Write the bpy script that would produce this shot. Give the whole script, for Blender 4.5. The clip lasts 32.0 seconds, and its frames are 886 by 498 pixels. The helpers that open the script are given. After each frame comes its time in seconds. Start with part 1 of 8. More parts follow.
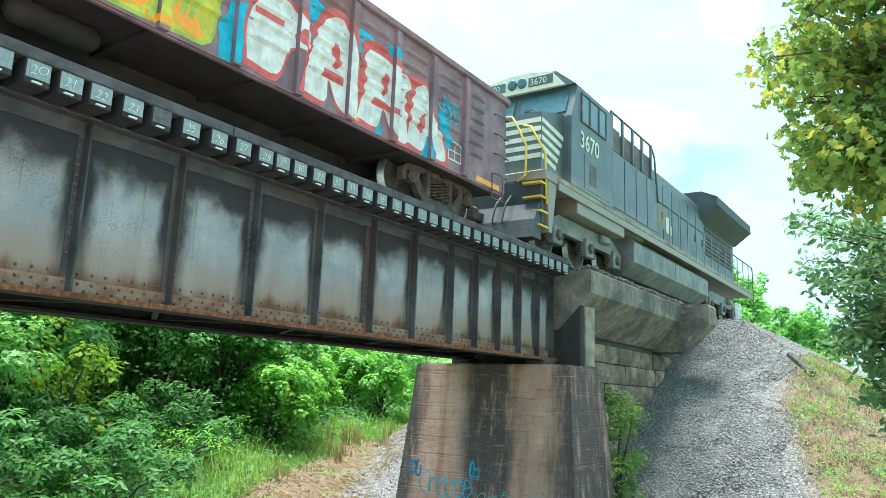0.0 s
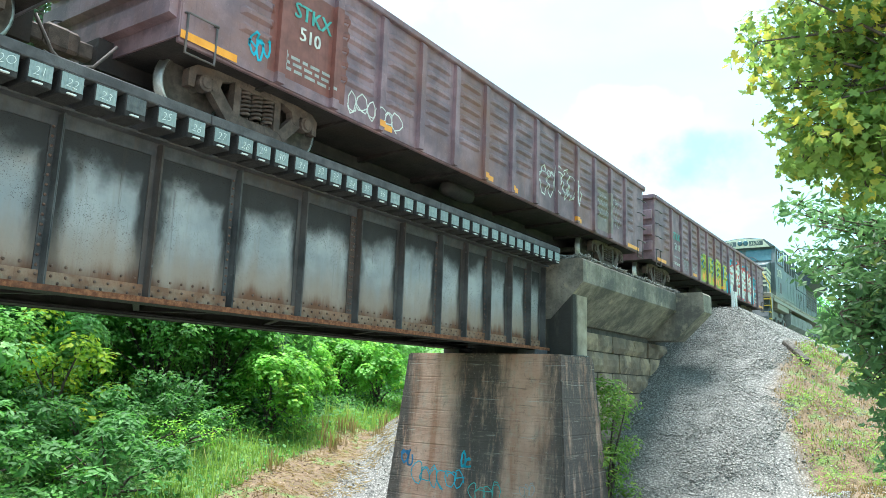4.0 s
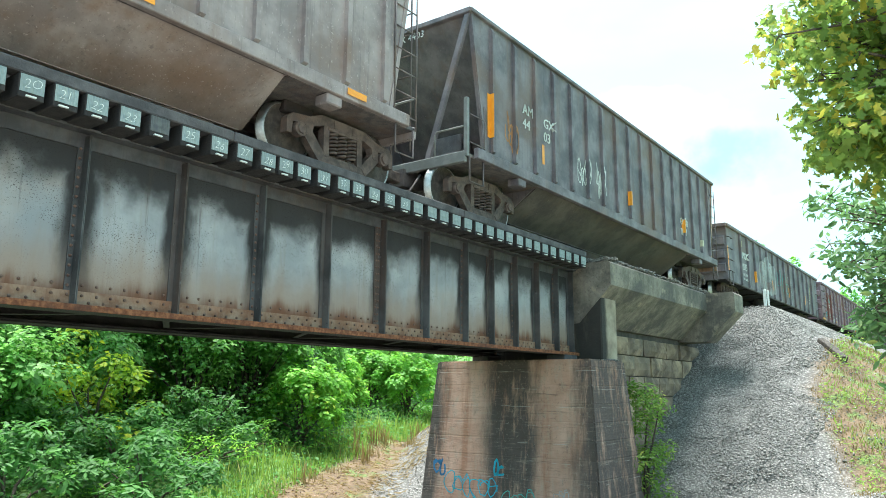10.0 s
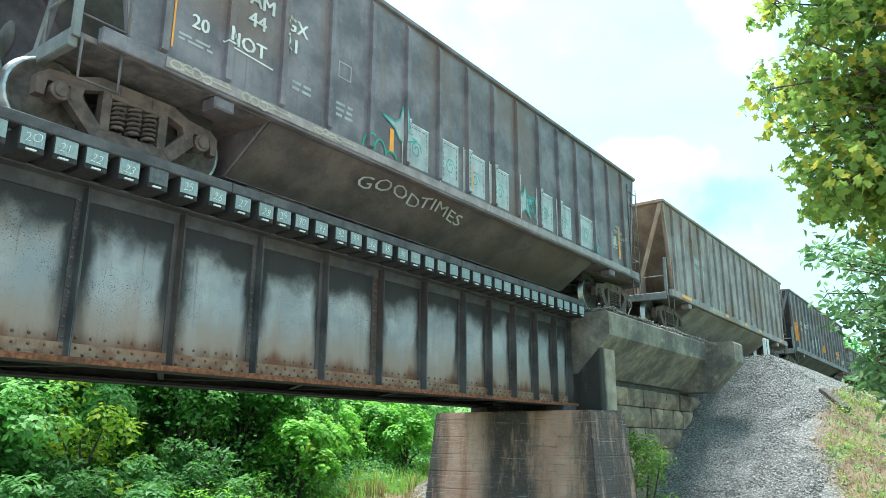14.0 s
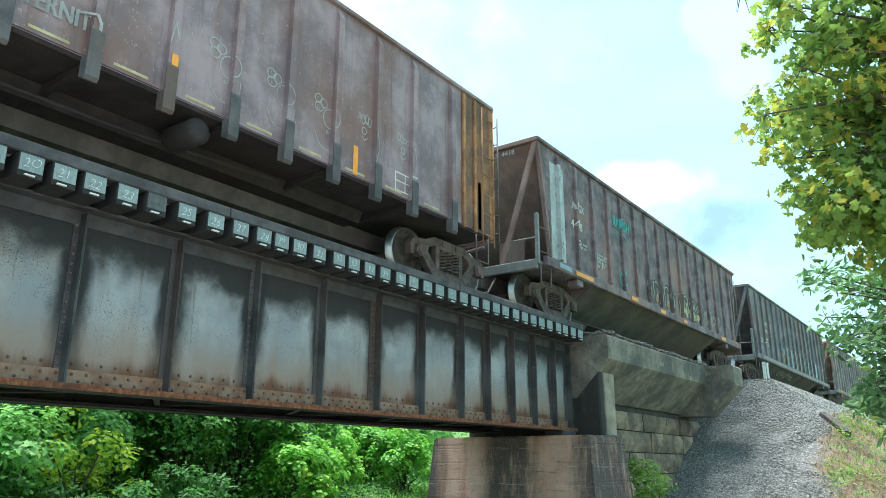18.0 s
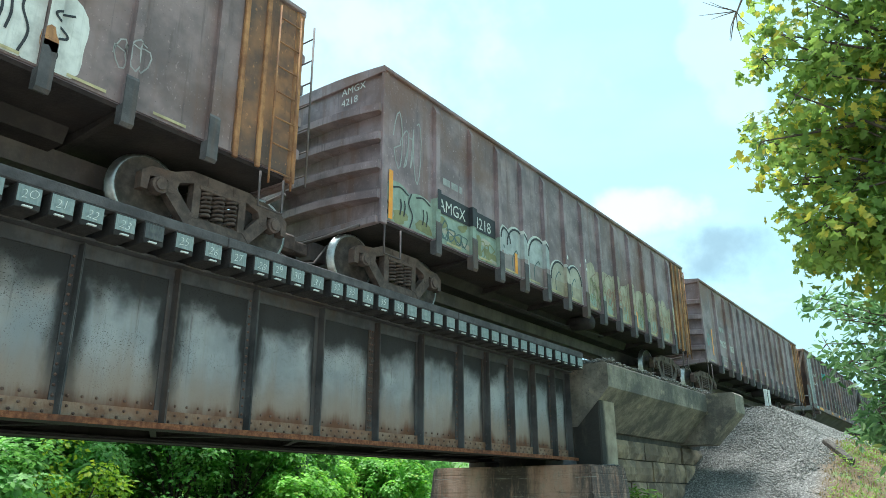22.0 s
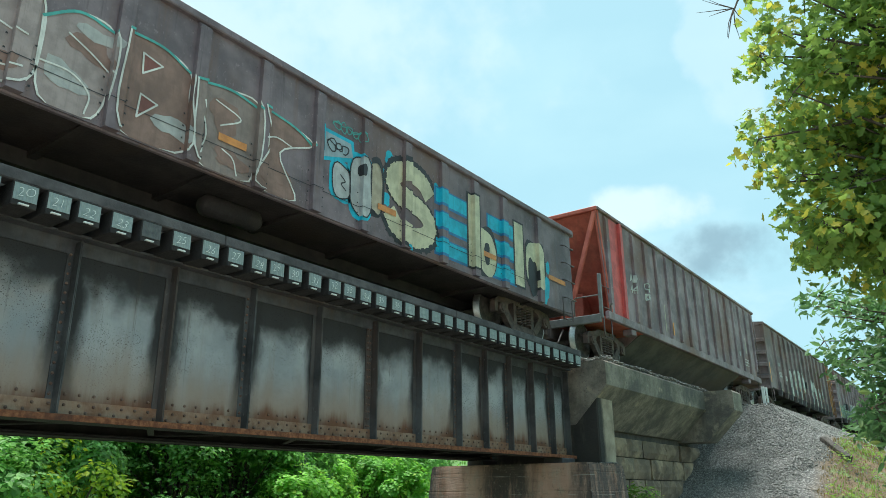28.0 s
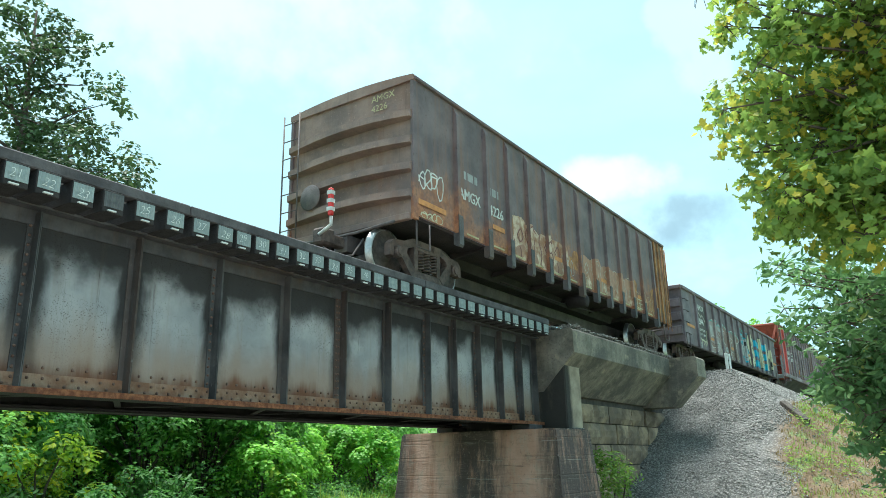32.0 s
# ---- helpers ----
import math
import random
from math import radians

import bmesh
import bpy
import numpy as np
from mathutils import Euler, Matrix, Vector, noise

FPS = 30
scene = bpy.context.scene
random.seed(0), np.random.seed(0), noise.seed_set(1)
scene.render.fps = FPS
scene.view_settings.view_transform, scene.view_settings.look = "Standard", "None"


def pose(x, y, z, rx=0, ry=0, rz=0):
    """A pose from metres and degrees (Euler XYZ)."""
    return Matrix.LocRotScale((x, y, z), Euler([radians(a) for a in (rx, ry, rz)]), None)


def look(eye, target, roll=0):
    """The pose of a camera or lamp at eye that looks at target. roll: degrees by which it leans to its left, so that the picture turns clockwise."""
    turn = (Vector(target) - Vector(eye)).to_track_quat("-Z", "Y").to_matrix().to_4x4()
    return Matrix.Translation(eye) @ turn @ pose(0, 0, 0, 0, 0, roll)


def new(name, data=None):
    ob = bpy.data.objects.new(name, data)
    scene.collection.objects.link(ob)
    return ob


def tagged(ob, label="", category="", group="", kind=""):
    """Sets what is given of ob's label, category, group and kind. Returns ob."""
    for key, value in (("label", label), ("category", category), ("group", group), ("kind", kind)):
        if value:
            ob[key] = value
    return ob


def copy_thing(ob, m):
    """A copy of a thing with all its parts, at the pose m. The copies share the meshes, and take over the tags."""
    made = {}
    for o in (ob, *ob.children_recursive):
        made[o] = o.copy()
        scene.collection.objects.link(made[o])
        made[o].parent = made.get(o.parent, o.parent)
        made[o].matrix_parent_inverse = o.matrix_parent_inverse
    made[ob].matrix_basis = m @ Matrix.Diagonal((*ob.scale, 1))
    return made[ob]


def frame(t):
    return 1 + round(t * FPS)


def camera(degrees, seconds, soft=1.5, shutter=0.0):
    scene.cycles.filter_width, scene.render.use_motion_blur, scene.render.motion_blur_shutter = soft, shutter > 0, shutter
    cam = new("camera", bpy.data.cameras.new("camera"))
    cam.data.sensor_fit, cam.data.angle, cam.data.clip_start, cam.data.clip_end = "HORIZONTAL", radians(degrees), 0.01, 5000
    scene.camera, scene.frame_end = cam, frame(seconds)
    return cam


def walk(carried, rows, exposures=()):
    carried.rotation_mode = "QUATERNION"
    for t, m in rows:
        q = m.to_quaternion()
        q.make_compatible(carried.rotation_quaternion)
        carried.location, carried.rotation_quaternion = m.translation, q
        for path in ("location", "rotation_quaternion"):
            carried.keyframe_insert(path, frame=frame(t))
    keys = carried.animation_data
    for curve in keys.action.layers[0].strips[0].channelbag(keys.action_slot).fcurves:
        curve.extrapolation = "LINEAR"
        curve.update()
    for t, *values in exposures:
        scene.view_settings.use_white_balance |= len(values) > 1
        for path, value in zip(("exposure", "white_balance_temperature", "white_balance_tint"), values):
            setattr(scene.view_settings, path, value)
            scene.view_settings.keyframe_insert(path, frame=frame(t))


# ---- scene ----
cam = camera(61.5, 32.0, 0.8)
PATH = [
    (0, pose(-4.994, -7.013, 1.547, 100.98, -2.18, -56.16)),
    (0.5, pose(-4.909, -7.048, 1.557, 100.40, -2.06, -56.20)),
    (1, pose(-4.859, -7.049, 1.563, 100.06, -2.03, -56.20)),
    (1.5, pose(-4.841, -7.022, 1.575, 100.27, -2.03, -56.13)),
    (2, pose(-4.825, -7.053, 1.591, 100.34, -1.98, -56.14)),
    (2.5, pose(-4.812, -7.094, 1.598, 100.33, -2.03, -56.11)),
    (4.5, pose(-4.760, -7.152, 1.584, 99.84, -1.82, -55.89)),
    (5, pose(-4.765, -7.164, 1.575, 99.44, -1.51, -55.71)),
    (5.5, pose(-4.764, -7.171, 1.573, 99.39, -1.45, -55.29)),
    (6, pose(-4.768, -7.163, 1.566, 99.48, -1.40, -55.26)),
    (6.5, pose(-4.765, -7.161, 1.570, 99.58, -1.27, -55.18)),
    (7, pose(-4.772, -7.161, 1.573, 99.43, -0.79, -54.43)),
    (7.5, pose(-4.758, -7.152, 1.572, 99.40, -0.44, -53.83)),
    (8, pose(-4.752, -7.157, 1.572, 99.38, -0.40, -53.64)),
    (8.5, pose(-4.752, -7.149, 1.583, 99.39, -0.39, -53.65)),
    (9, pose(-4.758, -7.153, 1.584, 99.81, -0.30, -53.67)),
    (9.5, pose(-4.750, -7.153, 1.586, 100.40, -0.30, -53.68)),
    (10, pose(-4.742, -7.152, 1.580, 100.73, -0.37, -53.68)),
    (10.5, pose(-4.748, -7.150, 1.589, 100.67, -0.35, -53.71)),
    (11, pose(-4.738, -7.157, 1.587, 100.78, -0.34, -53.69)),
    (11.5, pose(-4.732, -7.150, 1.597, 101.08, -0.33, -53.74)),
    (12, pose(-4.735, -7.161, 1.598, 101.74, -0.32, -53.70)),
    (12.5, pose(-4.736, -7.166, 1.608, 102.56, -0.33, -53.72)),
    (13, pose(-4.726, -7.160, 1.606, 103.26, -0.31, -53.75)),
    (13.5, pose(-4.728, -7.163, 1.613, 103.80, -0.33, -53.77)),
    (14, pose(-4.730, -7.161, 1.610, 104.44, -0.27, -53.79)),
    (14.5, pose(-4.727, -7.161, 1.615, 104.80, -0.27, -53.79)),
    (16.5, pose(-4.737, -7.184, 1.634, 105.64, -0.24, -53.76)),
    (17, pose(-4.723, -7.181, 1.638, 106.08, -0.26, -53.80)),
    (17.5, pose(-4.723, -7.181, 1.640, 106.13, -0.26, -53.80)),
    (18, pose(-4.730, -7.167, 1.634, 106.19, -0.18, -53.89)),
    (18.5, pose(-4.718, -7.174, 1.641, 106.23, -0.27, -53.88)),
    (19, pose(-4.711, -7.176, 1.646, 106.41, -0.26, -53.87)),
    (19.5, pose(-4.714, -7.174, 1.646, 106.60, -0.25, -53.91)),
    (20, pose(-4.716, -7.175, 1.647, 106.97, -0.25, -53.93)),
    (20.5, pose(-4.714, -7.180, 1.646, 107.46, -0.26, -53.94)),
    (21, pose(-4.723, -7.185, 1.646, 107.91, -0.17, -53.89)),
    (21.5, pose(-4.718, -7.179, 1.642, 108.25, -0.01, -53.91)),
    (22, pose(-4.714, -7.179, 1.642, 108.34, 0.14, -53.85)),
    (22.5, pose(-4.714, -7.179, 1.642, 108.34, 0.14, -53.85)),
    (23, pose(-4.717, -7.179, 1.642, 108.34, 0.14, -53.89)),
    (23.5, pose(-4.711, -7.185, 1.630, 108.41, 0.21, -53.85)),
    (24, pose(-4.712, -7.183, 1.640, 108.36, 0.18, -53.86)),
    (24.5, pose(-4.717, -7.180, 1.642, 108.35, 0.15, -53.86)),
    (25, pose(-4.714, -7.181, 1.644, 108.34, 0.17, -53.87)),
    (25.5, pose(-4.716, -7.178, 1.638, 108.40, 0.19, -53.91)),
    (27.5, pose(-4.703, -7.174, 1.624, 108.38, 0.26, -53.91)),
    (28, pose(-4.704, -7.173, 1.635, 108.24, 0.30, -53.97)),
    (28.5, pose(-4.710, -7.175, 1.627, 107.83, 0.40, -53.93)),
    (29, pose(-4.714, -7.184, 1.634, 107.25, 0.32, -53.91)),
    (29.5, pose(-4.706, -7.183, 1.627, 107.01, 0.42, -53.89)),
    (30, pose(-4.708, -7.182, 1.629, 106.93, 0.43, -53.93)),
    (30.5, pose(-4.701, -7.179, 1.625, 106.91, 0.52, -54.10)),
    (31, pose(-4.695, -7.179, 1.626, 106.66, 0.79, -54.79)),
    (31.5, pose(-4.693, -7.192, 1.626, 106.15, 1.03, -55.65)),
    (32, pose(-4.693, -7.202, 1.642, 105.85, 1.06, -56.10)),
]
EXPOSURES = [(0, 1.60, 5860, 6), (6, 1.67, 5980, 7), (10, 1.66, 6100, 8), (13, 1.60, 5900, 5), (17.5, 1.38, 5780, 6), (19, 1.33, 5880, 6), (23, 1.0, 5990, 6), (28, 0.75, 6130, 5), (30, 0.83, 6060, 5), (31, 1.22, 5810, 5), (32, 1.12, 6060, 5)]
SKY, SUN = 0.113, 4.65
RAIL = 4.73          # top of rail
TRACK_Y = 1.5        # centre line of the track
walk(cam, PATH, EXPOSURES)

# ---- world and sun ----
SUN_EL, SUN_AZ = 77.0, 62.0      # degrees; azimuth counted from +x towards +y
world = bpy.data.worlds.new("sky")
scene.world = world
world.use_nodes = True
wn, wl = world.node_tree.nodes, world.node_tree.links
wn.clear()
w_out = wn.new("ShaderNodeOutputWorld")
w_bg = wn.new("ShaderNodeBackground")
w_sky = wn.new("ShaderNodeTexSky")
w_sky.sky_type, w_sky.sun_disc = "NISHITA", False
w_sky.sun_elevation, w_sky.sun_rotation = radians(SUN_EL), radians(90 - SUN_AZ)
w_sky.dust_density, w_sky.ozone_density, w_sky.air_density = 2.2, 1.0, 1.0
w_tc = wn.new("ShaderNodeTexCoord")
w_map = wn.new("ShaderNodeMapping")
w_map.inputs["Scale"].default_value = (1.6, 1.6, 4.2)
w_map.inputs["Location"].default_value = (0.35, 0.1, 0.2)
w_noise = wn.new("ShaderNodeTexNoise")
w_noise.inputs["Scale"].default_value, w_noise.inputs["Detail"].default_value = 1.5, 7
w_ramp = wn.new("ShaderNodeValToRGB")
w_ramp.color_ramp.elements[0].position, w_ramp.color_ramp.elements[1].position = 0.48, 0.88
w_mix = wn.new("ShaderNodeMixRGB")
w_mix.inputs[2].default_value = (3.6, 5.1, 5.4, 1)
w_haze = wn.new("ShaderNodeMixRGB")
w_haze.inputs[0].default_value = 0.85
w_haze.inputs[2].default_value = (2.9, 4.6, 4.95, 1)
wl.new(w_tc.outputs["Generated"], w_map.inputs[0])
wl.new(w_map.outputs[0], w_noise.inputs["Vector"])
wl.new(w_noise.outputs["Fac"], w_ramp.inputs[0])
wl.new(w_ramp.outputs[0], w_mix.inputs[0])
wl.new(w_sky.outputs[0], w_haze.inputs[1])
wl.new(w_haze.outputs[0], w_mix.inputs[1])
# a belt of heaped clouds low above the horizon
w_sep = wn.new("ShaderNodeSeparateXYZ")
wl.new(w_tc.outputs["Generated"], w_sep.inputs[0])
w_n2 = wn.new("ShaderNodeTexNoise")
w_n2.inputs["Scale"].default_value, w_n2.inputs["Detail"].default_value, w_n2.inputs["Roughness"].default_value = 3.6, 9, 0.55
w_m2 = wn.new("ShaderNodeMapping")
w_m2.inputs["Scale"].default_value, w_m2.inputs["Location"].default_value = (1.0, 1.0, 2.0), (0.62, 0.3, 0.1)
wl.new(w_tc.outputs["Generated"], w_m2.inputs[0])
wl.new(w_m2.outputs[0], w_n2.inputs["Vector"])


def world_range(src, lo, hi, b=1.0):
    r = wn.new("ShaderNodeMapRange")
    r.interpolation_type = "SMOOTHSTEP"
    r.inputs[1].default_value, r.inputs[2].default_value, r.inputs[4].default_value = lo, hi, b
    wl.new(src, r.inputs[0])
    return r.outputs[0]


def world_times(a, b):
    m = wn.new("ShaderNodeMath")
    m.operation = "MULTIPLY"
    wl.new(a, m.inputs[0])
    wl.new(b, m.inputs[1])
    return m.outputs[0]


w_belt = world_times(world_range(w_sep.outputs[2], 0.06, 0.14), world_range(w_sep.outputs[2], 0.40, 0.24))
w_heap = world_times(world_range(w_n2.outputs["Fac"], 0.53, 0.66, 0.35), w_belt)
w_mix2 = wn.new("ShaderNodeMixRGB")
w_mix2.inputs[2].default_value = (4.6, 5.7, 6.0, 1)
wl.new(w_heap, w_mix2.inputs[0])
wl.new(w_mix.outputs[0], w_mix2.inputs[1])


def world_dot(v):
    n = wn.new("ShaderNodeVectorMath")
    n.operation = "DOT_PRODUCT"
    wl.new(w_tc.outputs["Generated"], n.inputs[0])
    n.inputs[1].default_value = v
    return n.outputs["Value"]


def world_math(op, a, b):
    m = wn.new("ShaderNodeMath")
    m.operation = op
    for i, v in ((0, a), (1, b)):
        if hasattr(v, "is_linked"):
            wl.new(v, m.inputs[i])
        else:
            m.inputs[i].default_value = v
    return m.outputs[0]


w_n3 = wn.new("ShaderNodeTexNoise")
w_n3.inputs["Scale"].default_value, w_n3.inputs["Detail"].default_value, w_n3.inputs["Roughness"].default_value = 11.0, 8, 0.55
wl.new(w_tc.outputs["Generated"], w_n3.inputs["Vector"])


def cloud(src, az, el, wide, high, colour, most, lo=0.35, hi=0.75):
    """One cloud over the picture of the sky: its heading, height and half sizes in degrees."""
    a, e = radians(az), radians(el)
    u = world_math("DIVIDE", world_dot((-math.sin(a), math.cos(a), 0)), math.sin(radians(wide)))
    v = world_dot((-math.cos(a) * math.sin(e), -math.sin(a) * math.sin(e), math.cos(e)))
    v = world_math("DIVIDE", v, math.sin(radians(high)))
    r2 = world_math("ADD", world_math("MULTIPLY", u, u), world_math("MULTIPLY", v, v))
    ahead = world_range(world_dot((math.cos(a) * math.cos(e), math.sin(a) * math.cos(e), math.sin(e))), 0.5, 0.8)
    d = world_math("SUBTRACT", world_math("MULTIPLY", w_n3.outputs["Fac"], 2.0), world_math("MULTIPLY", r2, 0.55))
    f = world_times(world_range(d, lo, hi, most), ahead)
    m = wn.new("ShaderNodeMixRGB")
    m.inputs[2].default_value = (*colour, 1)
    wl.new(f, m.inputs[0])
    wl.new(src, m.inputs[1])
    return m.outputs[0]


w_all = cloud(w_mix2.outputs[0], 14.8, 16.7, 5.8, 2.2, (1.8, 2.65, 3.1), 0.85, 0.50, 1.15)
w_all = cloud(w_all, 20.2, 20.4, 4.4, 1.9, (4.9, 5.6, 5.7), 0.75, 0.4, 1.0)
w_all = cloud(w_all, 12.6, 30.0, 2.6, 6.0, (4.2, 5.2, 5.6), 0.45)
w_all = cloud(w_all, 52.0, 34.0, 20.0, 9.0, (4.9, 5.6, 5.8), 0.55, 0.3, 1.2)
wl.new(w_all, w_bg.inputs[0])
w_bg.inputs[1].default_value = SKY
wl.new(w_bg.outputs[0], w_out.inputs[0])

sun_data = bpy.data.lights.new("sun", "SUN")
sun_data.energy, sun_data.angle, sun_data.color = SUN, radians(30.0), (1.0, 0.95, 0.87)
sun = new("sun", sun_data)
_a, _e = radians(SUN_AZ), radians(SUN_EL)
sun.matrix_world = look((math.cos(_a) * math.cos(_e) * 80, math.sin(_a) * math.cos(_e) * 80, math.sin(_e) * 80), (0, 0, 0))


# ---- materials ----
def srgb(h):
    c = [int(h[i:i + 2], 16) / 255 for i in (0, 2, 4)]
    return tuple(x / 12.92 if x <= 0.04045 else ((x + 0.055) / 1.055) ** 2.4 for x in c) + (1,)


def rgba(c):
    return srgb(c) if isinstance(c, str) else (tuple(c) + (1,))[:4]


class Nodes:
    """A small wrapper to wire up a material."""

    def __init__(self, name):
        self.m = bpy.data.materials.new(name)
        self.m.use_nodes = True
        self.t = self.m.node_tree
        self.b = self.t.nodes["Principled BSDF"]
        self.tc = self.t.nodes.new("ShaderNodeTexCoord")

    def add(self, kind, **kw):
        n = self.t.nodes.new(kind)
        for k, v in kw.items():
            n.inputs[k.replace("_", " ")].default_value = v
        return n

    def link(self, a, b):
        self.t.links.new(a, b)

    def noise(self, scale, detail=4, stretch=(1, 1, 1), coord="Object", rough=0.6, shift=0.0):
        mp = self.add("ShaderNodeMapping")
        mp.inputs["Scale"].default_value = stretch
        mp.inputs["Location"].default_value = (shift, shift * 0.7, shift * 1.3)
        self.link(self.tc.outputs[coord], mp.inputs[0])
        n = self.add("ShaderNodeTexNoise", Scale=scale, Detail=detail, Roughness=rough)
        self.link(mp.outputs[0], n.inputs["Vector"])
        return n.outputs["Fac"]

    def ramp(self, fac, lo, hi, a=0.0, b=1.0):
        n = self.add("ShaderNodeMapRange")
        n.interpolation_type = "SMOOTHSTEP"
        n.inputs[1].default_value, n.inputs[2].default_value = lo, hi
        n.inputs[3].default_value, n.inputs[4].default_value = a, b
        self.link(fac, n.inputs[0])
        return n.outputs[0]

    def mix(self, fac, a, b):
        n = self.add("ShaderNodeMixRGB")
        for i, v in ((0, fac), (1, a), (2, b)):
            if hasattr(v, "is_linked"):
                self.link(v, n.inputs[i])
            elif i == 0:
                n.inputs[0].default_value = v
            else:
                n.inputs[i].default_value = rgba(v)
        return n.outputs[0]

    def math(self, op, a, b=0.0):
        n = self.add("ShaderNodeMath")
        n.operation = op
        for i, v in ((0, a), (1, b)):
            if hasattr(v, "is_linked"):
                self.link(v, n.inputs[i])
            else:
                n.inputs[i].default_value = v
        return n.outputs[0]

    def sep(self, coord="Object"):
        n = self.add("ShaderNodeSeparateXYZ")
        self.link(self.tc.outputs[coord], n.inputs[0])
        return n.outputs

    def bump(self, height, strength=0.3, dist=0.02):
        n = self.add("ShaderNodeBump", Strength=strength, Distance=dist)
        self.link(height, n.inputs["Height"])
        self.link(n.outputs[0], self.b.inputs["Normal"])

    def done(self, color, rough=0.8, metal=0.0):
        if hasattr(color, "is_linked"):
            self.link(color, self.b.inputs["Base Color"])
        else:
            self.b.inputs["Base Color"].default_value = rgba(color)
        if hasattr(rough, "is_linked"):
            self.link(rough, self.b.inputs["Roughness"])
        else:
            self.b.inputs["Roughness"].default_value = rough
        self.b.inputs["Metallic"].default_value = metal
        return self.m


def plain(name, c1, c2, scale=3.0, rough=0.8, metal=0.0, bump=0.2, stain=None, streak=0.0, per=0.0):
    """Grain and large stains between two colours; optional third stain colour, vertical streaks, change from piece to piece."""
    n = Nodes(name)
    col = n.mix(n.ramp(n.noise(scale), 0.35, 0.68), c1, c2)
    if stain:
        col = n.mix(n.ramp(n.noise(scale * 0.22, 5, shift=3.1), 0.5, 0.72), col, stain)
    if streak:
        col = n.mix(n.ramp(n.noise(scale * 2.5, 4, (1, 1, 0.07), shift=1.7), 0.5, 0.75, 0, streak), col, stain or c1)
        # fine dribbles, scuffs and pinholes
        col = n.mix(n.ramp(n.noise(scale * 9, 5, (1, 1, 0.04), shift=6.3, rough=0.7), 0.55, 0.72, 0, streak * 0.7), col, tuple(v * 0.45 for v in c1))
        col = n.mix(n.ramp(n.noise(scale * 16, 4, (1, 1, 0.6), shift=9.1, rough=0.7), 0.60, 0.70, 0, streak * 0.8), col, tuple(min(1.0, v * 1.5) for v in c2))
        col = n.mix(n.ramp(n.noise(scale * 24, 3, shift=2.9), 0.66, 0.72, 0, streak), col, tuple(v * 0.4 for v in c1))
    if per:
        oi = n.add("ShaderNodeObjectInfo")
        col = n.mix(n.math("MULTIPLY", oi.outputs["Random"], per), col, c1)
    if bump:
        n.bump(n.noise(scale * 9, 6), bump)
    return n.done(col, rough, metal)


def web_paint():
    """Weathered pale-grey paint: soot hanging down from the top, blackened further for shade there, and beside the
    stiffeners, rust washing up from the bottom.
    """
    n = Nodes("girder_paint")
    x, y, z = n.sep("Generated")
    wob = n.noise(2.2, 5, shift=2.0)
    base = n.mix(n.ramp(n.noise(1.3, 6), 0.3, 0.7), (0.255, 0.273, 0.287), (0.405, 0.412, 0.418))
    base = n.mix(n.ramp(n.noise(0.9, 5, shift=11.0), 0.52, 0.72, 0, 0.5), base, (0.36, 0.30, 0.25))
    base = n.mix(n.ramp(n.noise(6, 5, (1, 1, 0.12)), 0.50, 0.75, 0, 0.55), base, (0.24, 0.215, 0.19))
    # speckles of chipped paint, in drifts
    chips = n.math("MULTIPLY", n.ramp(n.noise(64, 3), 0.58, 0.64), n.ramp(n.noise(1.7, 4, shift=6.0), 0.42, 0.58))
    base = n.mix(n.math("MULTIPLY", chips, 0.85), base, (0.05, 0.042, 0.036))
    # rust from below, drawn out in runs
    run = n.math("MULTIPLY", n.noise(3.2, 5, (1, 1, 0.10), shift=3.0), -0.34)
    zr = n.math("ADD", n.math("ADD", z, run), n.math("MULTIPLY", wob, -0.10))
    base = n.mix(n.ramp(zr, 0.30, -0.06, 0, 0.85), base, (0.29, 0.215, 0.165))
    base = n.mix(n.ramp(zr, -0.02, -0.16), base, (0.15, 0.068, 0.038))
    # soot from above and beside the stiffeners; its black includes shade under the ties
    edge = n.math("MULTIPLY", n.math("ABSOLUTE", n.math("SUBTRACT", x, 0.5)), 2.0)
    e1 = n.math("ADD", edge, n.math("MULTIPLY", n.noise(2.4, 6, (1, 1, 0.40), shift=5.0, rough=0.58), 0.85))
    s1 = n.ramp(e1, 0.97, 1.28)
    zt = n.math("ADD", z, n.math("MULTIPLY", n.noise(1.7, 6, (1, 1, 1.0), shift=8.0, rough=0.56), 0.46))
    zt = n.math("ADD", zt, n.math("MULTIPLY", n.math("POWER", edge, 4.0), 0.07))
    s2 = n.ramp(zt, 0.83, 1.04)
    soot_shade = n.math("MAXIMUM", n.math("MULTIPLY", s1, n.ramp(z, 0.0, 0.5, 0.30, 1.0)), s2)
    base = n.mix(n.math("MULTIPLY", soot_shade, 0.93), base, (0.017, 0.015, 0.015))
    # thin black runs down the plate
    thin = n.ramp(n.noise(9, 6, (1, 1, 0.035), shift=14.0, rough=0.7), 0.60, 0.70)
    base = n.mix(n.math("MULTIPLY", thin, n.ramp(z, 0.15, 0.75, 0.1, 0.7)), base, (0.05, 0.043, 0.038))
    n.bump(n.noise(26, 5), 0.3)
    n.b.inputs["Specular IOR Level"].default_value = 0.3
    return n.done(base, 0.82)


MAT = {}


